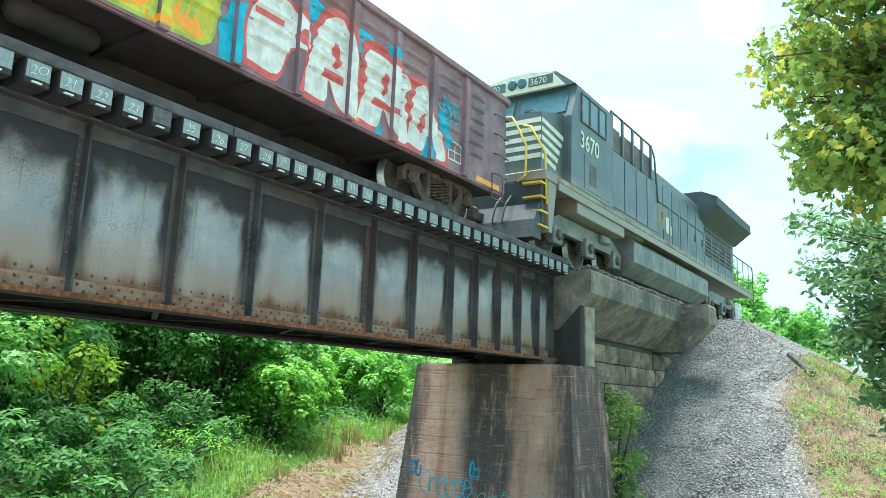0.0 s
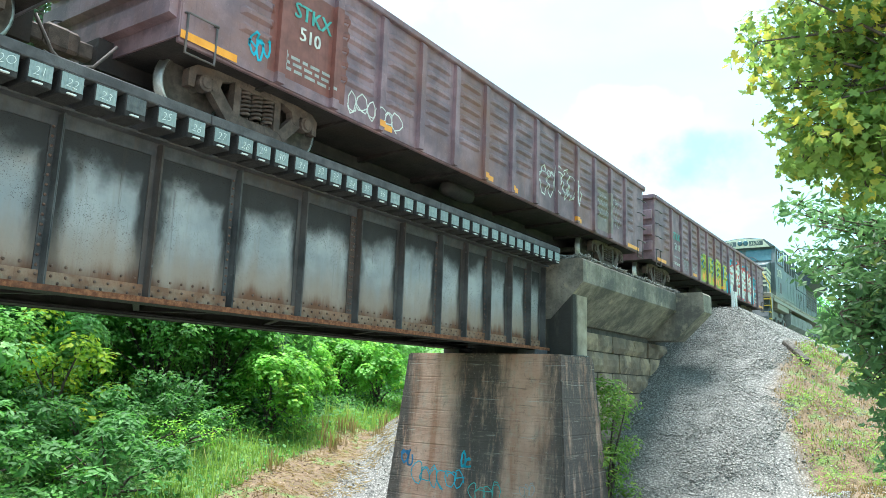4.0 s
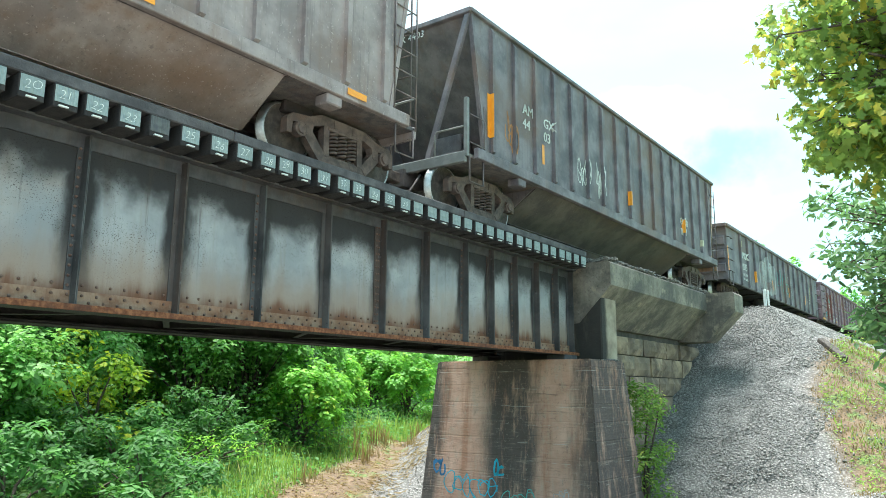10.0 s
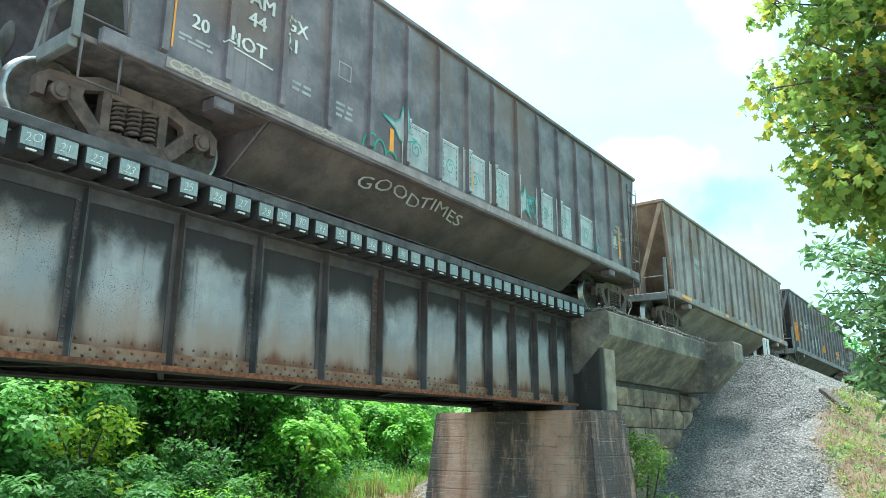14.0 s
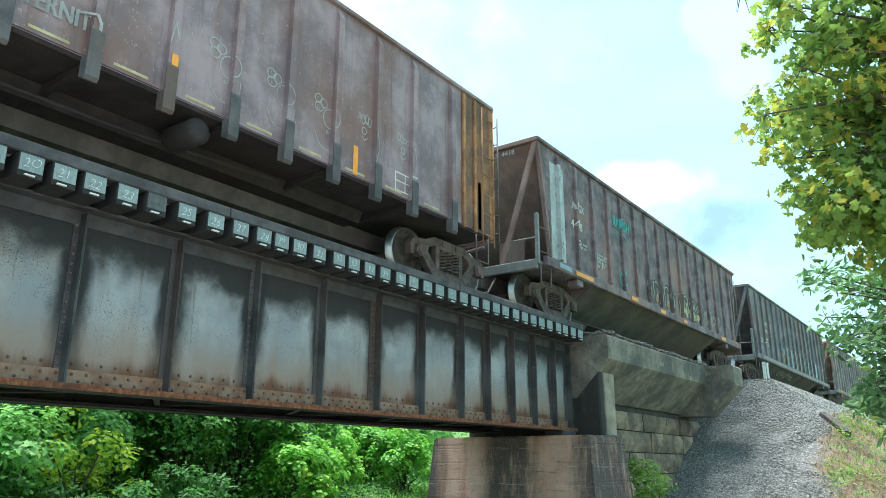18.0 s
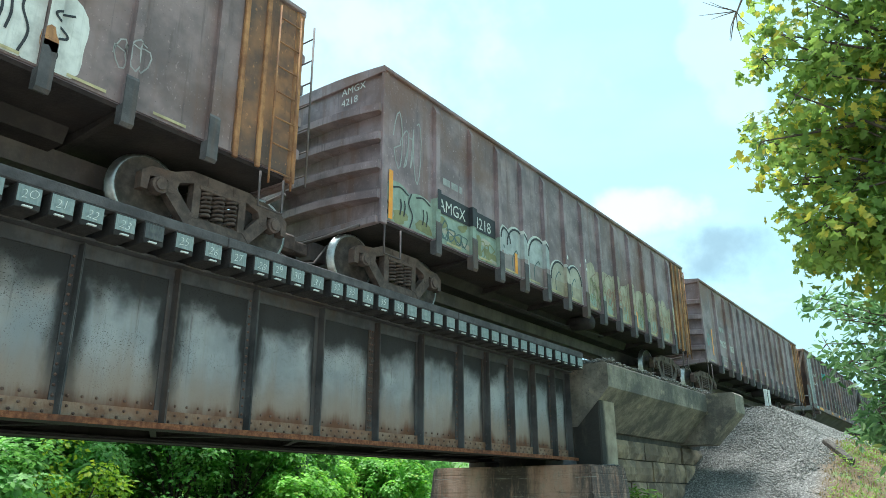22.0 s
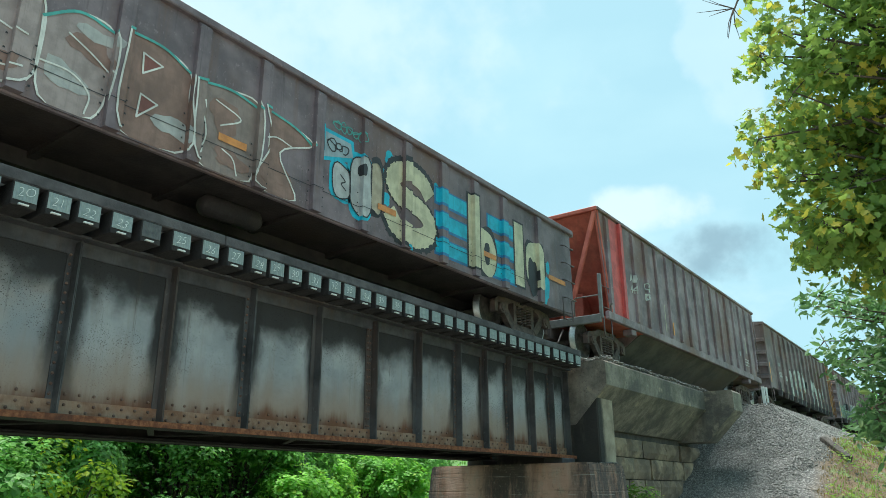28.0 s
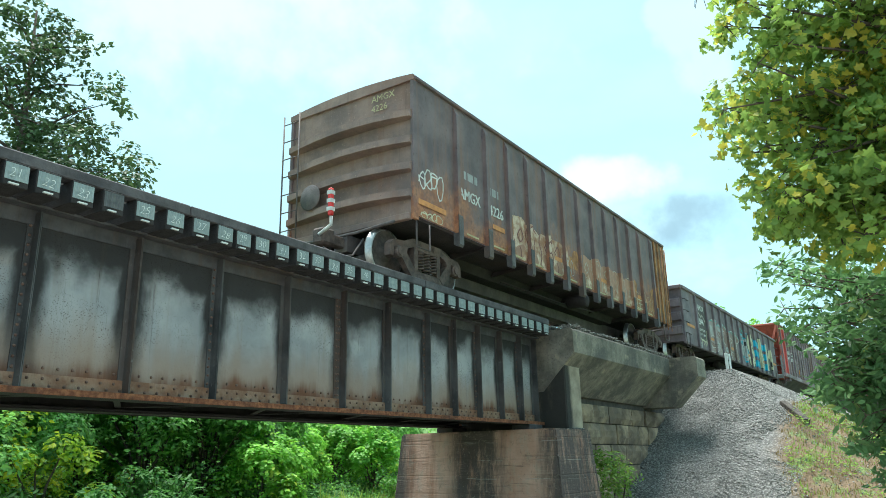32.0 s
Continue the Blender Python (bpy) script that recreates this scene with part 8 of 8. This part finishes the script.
    reflectors(c, s, (), ((1.45, 2.35, .96), (4.6, 5.0, .96), (6.6, 7.0, .96), (8.5, 8.8, .96), (12.2, 12.7, .96)), .10)
    words(c, s, "RADISH", 3.86, 2.78, .40, "teal", "graffiti", .78)
    decal(c, s, stroke([(3.88, 2.70), (4.30, 2.62), (4.60, 2.66), (4.96, 2.52)], .03) + stroke([(4.02, 2.62), (4.20, 2.50)], .03), "teal", .010)
    decal(c, s, stroke([(4.30 + .13 * math.cos(k * .6), 1.44 + .17 * math.sin(k * .6)) for k in range(12)], .045), "teal", .008)
    decal(c, s, scrawl(r, 2.62, 3.36, 1.42, 1.82, 4, .04), "palecream", .008)
    throwup(c, s, r, 6.02, 8.15, 1.24, 1.92, 5, "smoke", "palecream", .035, None, "rustpink")
    throwup(c, s, r, 8.52, 10.35, 1.22, 1.96, 5, "smoke", "cream", .035, None, "yellowmark")
    decal(c, s, scrawl(r, 10.8, 12.3, 1.25, 1.75, 6, .035), "palecream", .008)
    decal(c, s, [rect(.56, 1.20, 1.18, 3.40)], "pale", .003, "patch", "pale primer panel")
    decal(c, s, [blob(r, .66 + r.uniform(0, .48), r.uniform(1.25, 3.3), .015 + .03 * r.random(), .02 + .05 * r.random(), .35, 9) for _ in range(14)], "greybrown", .006, "rust_spots")
    decal(c, s, [rect(.70, 1.26, .97, 1.08)], "paleblue", .104, "plate", "pale blue plate on the sill")
    end_words(c, (("AMGX 4418", -.1, 3.50, .17),))
    # 8: dark coal gondola
    c, s = TRAIN[8]
    r = R(108)
    words(c, s, "AMGX", 1.46, 1.72, .32, wide=.86)
    words(c, s, "4203", 2.57, 1.68, .32, wide=.92)
    small_print(c, s, r, 1.6, 2.2, 2.25, 1, "faded", .16)
    small_print(c, s, r, 2.6, 3.1, 2.2, 1, "faded", .16)
    small_print(c, s, r, 1.75, 2.3, 1.35, 2)
    small_print(c, s, r, 2.6, 3.2, 1.35, 2)
    reflectors(c, s, ((.72, 1.28, 2.16), (4.0, 1.08, 1.49), (6.99, 1.05, 1.49), (10.16, 1.05, 1.51), (13.53, 1.06, 1.98)))
    decal(c, s, [rect(a, a + .42, 1.07, 1.105) for a in (.40, 1.72, 2.72, 3.63, 4.54, 5.45, 6.36, 7.27, 8.18, 9.09, 10.0, 10.9, 11.9)], "yellowmark", .006, "sill_mark")
    words(c, s, "ETERNITY", 5.22, 1.30, .30, "faded", "graffiti", .72)
    chalk = stroke([(6.95, 1.60), (7.00, 1.90), (7.06, 1.70), (7.12, 1.86), (7.08, 1.58)], .018)
    ring = lambda x, z, a, b, n=12: stroke([(x + a * math.cos(k * 6.2832 / n), z + b * math.sin(k * 6.2832 / n)) for k in range(n + 1)], .017)
    for x in (7.60, 8.52, 9.40):      # strings of chalk rings with a loop below
        chalk += ring(x, 1.96, .07, .07) + ring(x + .11, 1.92, .07, .07) + ring(x + .02, 1.84, .08, .07) + ring(x + .24, 1.72, .13, .15, 16)
        chalk += stroke([(x + .20 + .24 * math.cos(3.4 + k * .33), 1.52 + .30 * math.sin(3.4 + k * .33)) for k in range(11)], .013) + ring(x + .20, 1.50, .02, .02, 6)
    for x in (10.22, 11.16):
        chalk += scrawl(r, x, x + .34, 1.94, 2.10, 4, .018) + ring(x + .16, 1.82, .05, .06, 8)
        chalk += stroke([(x + .12, 1.72), (x + .16, 1.66), (x + .24, 1.72)], .014) + stroke([(x + .38, 1.92), (x + .44, 1.60), (x + .34, 1.28)], .012)
    decal(c, s, chalk, "faded", .006)
    decal(c, s, frame_box(11.14, 11.64, 1.10, 1.42, .02), "white", .006)
    decal(c, s, scrawl(r, .2, .6, 1.5, 2.0, 3, .02), "teal")
    end_words(c, (("AMGX 4203", .0, 3.44, .19),), "white")
    # 9: pale graffiti all along
    c, s = TRAIN[9]
    r = R(109)
    throwup(c, s, r, .05, 1.3, 1.02, 1.75, 2, "mint", "dark", .03, None, "olive")
    decal(c, s, [[(1.2, 1.04), (3.35, 1.04), (3.36, 1.62), (2.9, 1.85), (2.3, 1.72), (1.6, 1.9), (1.25, 1.75)]], "mint", .004)
    decal(c, s, [blob(r, x, z, w, h, .25, 14) for x, z, w, h in ((1.55, 1.4, .16, .12), (1.95, 1.22, .24, .10), (2.7, 1.32, .14, .16), (3.1, 1.2, .18, .10), (2.2, 1.48, .12, .07))], "olive", .008)
    decal(c, s, [blob(r, x, z, w, h, .25, 14) for x, z, w, h in ((1.75, 1.28, .16, .05), (2.25, 1.16, .18, .06), (2.95, 1.42, .16, .06), (3.2, 1.1, .1, .05))], "palecream", .0095)
    decal(c, s, scrawl(r, 1.3, 2.4, 1.08, 1.5, 5, .03), "slate", .011)
    decal(c, s, scrawl(r, 2.5, 3.3, 1.08, 1.5, 4, .03), "olive", .011)
    # round-topped silver letters, pink below
    for k, (x, w, top) in enumerate(((3.62, .24, 1.92), (4.10, .36, 2.0), (5.0, .42, 2.05), (5.92, .40, 1.78), (6.66, .34, 1.84))):
        u = .0017 * (k % 2)
        dome = [(x + w * math.cos(q), max(1.04, top - w * 1.1 + w * 1.1 * math.sin(q))) for q in np.linspace(0, math.pi, 12)]
        ring = [(x + w * 1.0, 1.04)] + dome + [(x - w * 1.0, 1.04)]
        grown = [(x + (a - x) * 1.16, 1.04 + (b - 1.04) * 1.07) for a, b in ring]
        decal(c, s, [grown], "white", .004 + u)
        decal(c, s, [ring], "pale" if x < 5.5 else "palecream", .0075 + u)
        decal(c, s, [rect(x - w * .9, x + w * .9, 1.05, 1.05 + (top - 1.05) * .4)], "pink" if x < 5.5 else "sandcream", .0097 + u)
        decal(c, s, stroke(dome, .045), "dark", .0130 + u)
        decal(c, s, stroke(arc([(x - w * .45, 1.06), (x - w * .5, 1.35), (x - w * .1, 1.55), (x + w * .1, 1.5)]), .025), "slate", .0130 + u)
    decal(c, s, [blob(r, x, z, .035, .045, .1, 8) for x, z in ((6.2, 1.95), (6.35, 2.05), (6.3, 1.85), (7.0, 1.98), (7.12, 2.1), (7.16, 1.9))], "white", .006)
    throwup(c, s, r, 7.3, 13.1, 1.05, 2.2, 12, "sandcream", "brownspray", .020, None, "mint")
    for k in range(6):
        decal(c, s, scrawl(r, 7.4 + .95 * k, 8.4 + .95 * k, 1.1, 1.85, 5, .03), ("olive", "rustpink", "tan")[k % 3], .0165)
    decal(c, s, [rect(1.33, 3.3, 1.58, 1.95)], "dark", .0165, "patch")
    for body, x in (("AMGX", 1.46), ("4218", 2.57)):
        me = text_mesh(body, .32, INK["white"], weight=0.0)
        for v in me.vertices:
            px = x + v.co.x * .88
            v.co = (px, s.depth(px) - .022, 1.63 + v.co.y)
        part("lettering", me, None, c)
    reflectors(c, s, ((.12, 1.06, 1.9), (4.0, 1.08, 1.49), (7.2, 1.08, 1.50), (10.15, 1.08, 1.48), (13.3, 1.1, 2.0)), (), .014)
    decal(c, s, scrawl(r, .2, 1.0, 1.9, 3.1, 4, .03), "faded")
    small_print(c, s, r, 1.6, 2.2, 2.15, 1, "faded", .13)
    end_words(c, (("AMGX", -.55, 3.47, .19), ("4218", -.55, 3.26, .19)), "white")
    # 10: white bubble letters
    c, s = TRAIN[10]
    r = R(110)
    words(c, s, "AMGX", 1.46, 1.62, .32, wide=.86)
    words(c, s, "4208", 2.57, 1.58, .32, wide=.95)
    throwup(c, s, r, 3.62, 6.4, 1.05, 2.35, 4, "white", "dark", .032)
    decal(c, s, [blob(r, 6.80, 1.80, .22, .36, .08)], "dark", .004)
    decal(c, s, [blob(r, 6.80, 1.80, .185, .32, .08)], "white", .008)
    decal(c, s, [rect(6.62, 6.68, 2.16, 2.26), rect(6.82, 6.88, 2.16, 2.26)], "rustpink", .008)
    decal(c, s, stroke(arc([(6.05, 1.72), (6.3, 1.66), (6.5, 1.74), (6.66, 1.62)]), .03), "dark", .016)
    throwup(c, s, r, 8.25, 11.05, 1.05, 1.98, 5, "white", "dark", .028)
    decal(c, s, [blob(r, 8.68, 1.95, .17, .34, .08)], "white", .0105)
    decal(c, s, [blob(r, x, z, .07, .15, .25, 10) for x, z in [(s.ribs[q][0] + .05, 1.35) for q in (3, 4, 5, 8, 9, 10)] + [(s.ribs[3][0] + .05, 1.85)]], "rust", .018)
    small_print(c, s, r, 1.6, 2.2, 2.1, 1, "faded", .14)
    small_print(c, s, r, 7.0, 7.5, 1.8, 3)
    decal(c, s, scrawl(r, 11.4, 11.9, 1.4, 1.9, 3, .022), "faded")
    reflectors(c, s, ((.14, 1.22, 2.04),))
    end_words(c, (("AMGX 4208", -.05, 3.44, .19),), "white")
    # 11: hopper with red ends
    c, s = TRAIN[11]
    r = R(111)
    for a, b, z in (("AM", "GX", 2.25), ("44", "00", 1.95)):
        words(c, s, a, 1.86, z, .30)
        words(c, s, b, 2.84, z - .03, .30)
    reflectors(c, s, ((4.7, 1.25, 1.62), (7.33, 1.25, 1.62), (9.95, 1.27, 1.72)))
    decal(c, s, frame_box(12.68, 13.15, 1.42, 1.66), "white")
    decal(c, s, [rect(12.0, 12.15, 1.7, 1.86)], "pale")
    decal(c, s, [rect(4.35, 4.39, 1.3, 2.1), rect(12.95, 13.02, 1.9, 2.5)], "cream")
    end_words(c, (("4400", .2, 3.45, .2),), "white")
    decal(c, s, [rect(.74, 1.62, 1.13, 3.68, 0)], "red", .003, "end_paint", "red painted side end")
    # 12: silver and blue graffiti
    c, s = TRAIN[12]
    r = R(112)
    decal(c, s, [rect(1.67, 2.86, .98, 2.28)], "smoke", .003, "patch", "black painted patch")
    words(c, s, "AMGX", 1.80, 2.06, .30, wide=.95)
    words(c, s, "2844", 1.80, 1.54, .33)
    words(c, s, "LD LMT 222000", 1.86, 1.30, .13, wide=.85)
    words(c, s, "LT WT   64000", 1.86, 1.13, .13, wide=.9)
    decal(c, s, stroke(arc([(1.74, 1.80), (1.96, 1.95), (2.2, 1.84), (2.38, 1.92), (2.6, 1.80), (2.7, 1.72)]), .05), "palecream", .008)
    decal(c, s, stroke(arc([(1.70, 1.45), (1.82, 1.10), (2.0, 1.0), (2.3, .98), (2.62, .96), (2.76, 1.2), (2.82, 1.38)]), .055), "cream", .008)
    decal(c, s, [rect(x, x + .045, z, z + .2, .02) for x, z in ((1.84, .90), (2.02, .82), (2.26, .80), (2.42, .86), (2.56, .78), (2.70, .84))], "cream", .009)
    decal(c, s, [rect(1.74, 2.06, .68, .88)], "faded", .008)
    # faded brown letters with a pale line round each and teal along their tops
    for pts, ink in (([(3.08, 1.50), (3.32, 1.85), (4.04, 1.93), (4.17, 1.27), (4.0, .76), (3.1, .73), (3.15, 1.2)], "pink"),
                     ([(4.14, 1.62), (4.50, 1.86), (4.90, 1.82), (4.94, 1.3), (4.78, .70), (4.22, .73)], "pink"),
                     ([(5.05, 1.95), (5.52, 1.95), (5.90, 1.80), (5.92, 1.48), (5.94, .77), (5.07, .72)], "brownspray"),
                     ([(5.97, 1.75), (6.5, 1.85), (7.0, 1.78), (6.90, .71), (6.08, .73)], "greybrown"),
                     ([(7.05, 1.86), (7.62, 1.78), (7.98, 1.63), (7.38, 1.30), (7.70, .71), (6.95, .73), (7.18, 1.35)], "brownspray")):
        ring = arc(pts + pts[:1], 5)
        decal(c, s, [ring], ink, .006)
        decal(c, s, stroke(ring, .024), "white", .0145)
        decal(c, s, stroke(arc(pts[:3], 6), .035), "teal", .0165)
    for hole in ([(5.27, 1.76), (5.53, 1.70), (5.29, 1.50)], [(5.30, 1.24), (5.52, 1.19), (5.28, .94)]):
        decal(c, s, [hole], "maroon", .0105)
        decal(c, s, stroke(hole + hole[:1], .022), "white", .0165)
    decal(c, s, [blob(r, x, z, .24, h, .22, 14) for x, z, h in ((4.68, 1.48, .14), (6.45, 1.45, .2), (7.3, .95, .18), (3.7, .95, .12), (6.6, .9, .12))], "brownspray", .0105)
    decal(c, s, [blob(r, x, z, .22, h, .22, 14) for x, z, h in ((3.5, 1.55, .16), (4.45, 1.05, .15), (4.75, 1.68, .09), (5.75, 1.0, .14))], "silver", .0112)
    for line in ([(3.2, 1.18), (3.6, 1.34), (4.0, 1.28)], [(3.15, .98), (3.55, .86), (4.0, .92)], [(4.42, 1.56), (4.68, 1.44), (4.92, 1.30)], [(4.18, 1.12), (4.5, 1.12), (4.72, .96), (4.7, .72)], [(6.1, 1.5), (6.2, 1.1), (6.1, .8)], [(6.3, 1.62), (6.7, 1.5), (6.4, 1.3)], [(6.45, 1.0), (6.62, .92), (6.7, .72)], [(7.1, 1.4), (7.3, 1.5), (7.6, 1.46)]):
        decal(c, s, stroke(arc(line, 6), .020), "white", .017)
    # a seam with a row of bolts along the lower side sheet
    decal(c, s, stroke([(1.6, 1.02), (14.4, 1.02)], .010), "dark", .016, "seam")
    decal(c, s, [rect(x - .011, x + .011, z - .011, z + .011) for a, b in s.ribs for x in (a - .06, b + .06) for z in (.78, .92, 1.08, 1.24)], "dark", .017, "bolt_heads")
    # sign and round creature shapes in silver and cyan
    decal(c, s, [[(8.12, 2.04), (8.82, 2.04), (8.88, 1.70), (8.16, 1.50)]], "cyan", .005)
    decal(c, s, [[(8.18, 1.98), (8.76, 1.98), (8.82, 1.76), (8.20, 1.57)]], "paleblue", .008)
    decal(c, s, scrawl(r, 8.24, 8.76, 1.70, 1.92, 3, .026), "dark", .012)
    for x, z, w, h, ink in ((8.58, 1.30, .20, .26, "pale"), (8.98, 1.36, .22, .46, "pale"), (9.34, 1.46, .17, .44, "sandcream")):
        b = blob(r, x, z, w, h, .06)
        decal(c, s, [blob(r, x, z, w + .06, h + .06, .06)], "cyan" if ink == "pale" else "dark", .004)
        decal(c, s, [b], ink, .0075)
        decal(c, s, stroke(b + b[:1], .02), "dark", .0125)
    decal(c, s, [blob(r, 9.0, 1.62, .07, .10, .1, 12)], "dark", .0125)
    decal(c, s, stroke(arc([(8.56, 1.40), (8.66, 1.32), (8.58, 1.26), (8.68, 1.18)]), .02), "dark", .0125)
    decal(c, s, scrawl(r, 8.34, 9.1, 2.08, 2.28, 5, .022), "teal", .012)
    def ess(x, z0, z1, w):
        h = z1 - z0
        return stroke([(x + w * .5 + w * .42 * math.cos(t), z0 + h * .72 + h * .22 * math.sin(t)) for t in np.linspace(.3, 4.4, 12)] +
                      [(x + w * .5 + w * .46 * math.cos(t), z0 + h * .27 + h * .24 * math.sin(t)) for t in np.linspace(1.6, -2.9, 12)], w * .30)
    decal(c, s, ess(9.62, .78, 2.17, 1.25), "dark", .004)
    decal(c, s, [blob(r, x, z, .09, .12, .15, 12) for x, z in ((9.58, 1.75), (9.60, 1.36), (9.66, 2.1), (10.95, 1.95), (10.2, .76))], "cyan", .0035)
    decal(c, s, ess(9.68, .86, 2.08, 1.12), "cream", .008)
    for x in (10.93, 12.60):
        decal(c, s, [rect(x - .04, x + 1.03, z - .05, z + .29) for z in (.83, 1.30, 1.75)], "blue", .004)
        decal(c, s, [rect(x, x + 1.0, z, z + .26) for z in (.83, 1.30, 1.75)], "cyan", .007)
    decal(c, s, [rect(11.88, 12.24, .78, 2.26), blob(r, 12.55, 1.22, .36, .47, .1)], "dark", .009)
    decal(c, s, [rect(11.93, 12.20, .82, 2.22), blob(r, 12.55, 1.22, .31, .42, .1)], "cream", .0105)
    decal(c, s, [blob(r, 12.54, 1.2, .10, .20, .1)], "dark", .013)
    decal(c, s, [rect(13.53, 13.96, .80, 2.2), blob(r, 14.40, 1.42, .40, .56, .1)], "dark", .009)
    decal(c, s, [rect(13.58, 13.92, .84, 2.16), blob(r, 14.40, 1.42, .35, .50, .1)], "cream", .0105)
    decal(c, s, [blob(r, 14.28, 1.14, .17, .42, .1)], "dark", .013)
    decal(c, s, [blob(r, 14.86, 1.0, .12, .3, .2), blob(r, 14.92, 1.5, .1, .15, .2)], "cyan", .005)
    reflectors(c, s, (), ((.30, 1.22, 1.27), (3.28, 3.76, 1.12), (6.38, 6.82, 1.10), (9.40, 9.84, 1.12), (12.42, 12.85, 1.13), (14.95, 15.72, 1.26)), .012, "dullorange")
    end_words(c, (("AMGX 2844", 1.15, 2.48, .17),), "white")
    # 13: rusty last car
    c, s = TRAIN[13]
    r = R(113)
    words(c, s, "AMGX", 1.44, 1.76, .32, wide=.84)
    words(c, s, "4226", 2.57, 1.72, .32, wide=.92)
    small_print(c, s, r, 1.65, 2.15, 2.20, 1, "faded", .17)
    small_print(c, s, r, 2.6, 3.0, 2.15, 1, "faded", .17)
    decal(c, s, [blob(r, x, z, .30, h, .32) for x, z, h in ((3.3, 1.0, .22), (4.6, .95, .2), (6.3, 1.1, .36), (6.7, 1.6, .2), (11.1, 1.2, .42), (11.9, 1.0, .3), (12.6, 1.5, .5), (10.9, 1.7, .25))], "rust", .003, "rust_patch")
    throwup(c, s, r, 3.5, 6.1, 1.05, 2.0, 4, "worn", "maroon", .034, None, "rustpink")
    throwup(c, s, r, 7.2, 8.95, 1.05, 1.98, 3, "rustpink", "palecream", .022, None, "worn")
    throwup(c, s, r, 9.15, 10.75, 1.05, 1.98, 3, "rustpink", "palecream", .018, None, "worn")
    decal(c, s, scrawl(r, 11.0, 12.9, 1.0, 1.7, 6, .02), "tan", .010)
    decal(c, s, scrawl(r, 5.9, 6.7, 1.0, 1.7, 5, .018), "faded", .010)
    decal(c, s, frame_box(11.12, 11.58, 1.12, 1.40), "cream", .014)
    reflectors(c, s, (), ((.08, .98, 1.26), (2.7, 3.2, 1.45), (5.6, 5.98, 1.40), (8.4, 8.78, 1.40), (11.2, 11.5, 1.42)), .008, "dullorange")
    decal(c, s, scrawl(r, .08, .95, 1.5, 2.05, 4, .035), "white")
    decal(c, s, scrawl(r, .15, .9, 1.0, 1.22, 4, .025), "cream")
    end_words(c, (("AMGX", -.55, 3.42, .19), ("4226", -.55, 3.22, .19)), "yellowmark")
    # flashing marker hung on the last coupler
    part("end_marker", MB().box(-.94, -.85, -.42, -.33, 1.0, 1.5, .02), MAT["red"], c, "red and white end-of-train marker")
    for k in range(3):
        part("marker_stripe", MB().box(-.946, -.844, -.426, -.324, 1.08 + .15 * k, 1.15 + .15 * k), MAT["white"], c)
    part("marker_post", MB().tube([(-.86, -.08, .72), (-.86, -.36, .85), (-.86, -.36, 1.0)], .03, 6), MAT["white"], c)


paint_cars()


# spray marks on the pier
def pier_tags():
    p = bpy.data.objects["bridge_pier"]
    r = random.Random(9)
    for x0, x1, z0, z1, loops, w, ink in ((1.6, 3.1, -.75, -.15, 6, .045, "cyan"), (3.0, 3.4, -.35, .1, 2, .09, "blue"), (1.5, 1.8, -.25, .08, 2, .09, "cyan"), (-.05, .35, -.70, -.35, 3, .03, "faded"), (.7, 1.6, -.9, -.45, 4, .04, "teal")):
        q = MB()
        for poly in scrawl(r, x0, x1, z0, z1, loops, w * .6):
            q.add([(9.45 - (2.235 - z) * .085 - .006, y, z) for y, z in poly], [(0, 1, 2, 3)])
        part("graffiti", q, INK[ink], p)


pier_tags()


# ---- what moves ----
def motions():
    for c, x0 in CARS:
        walk(c, [(t, pose(x0 + train_x(t), TRACK_Y, RAIL)) for t in range(0, 33)])
    # axles turn with the way run
    for w, r, a in WHEELS:
        walk(w, [(0.1 * k, pose(a, 0, r, 0, math.degrees(train_x(0.1 * k) / r) % 360, 0)) for k in range(0, 321)])


motions()
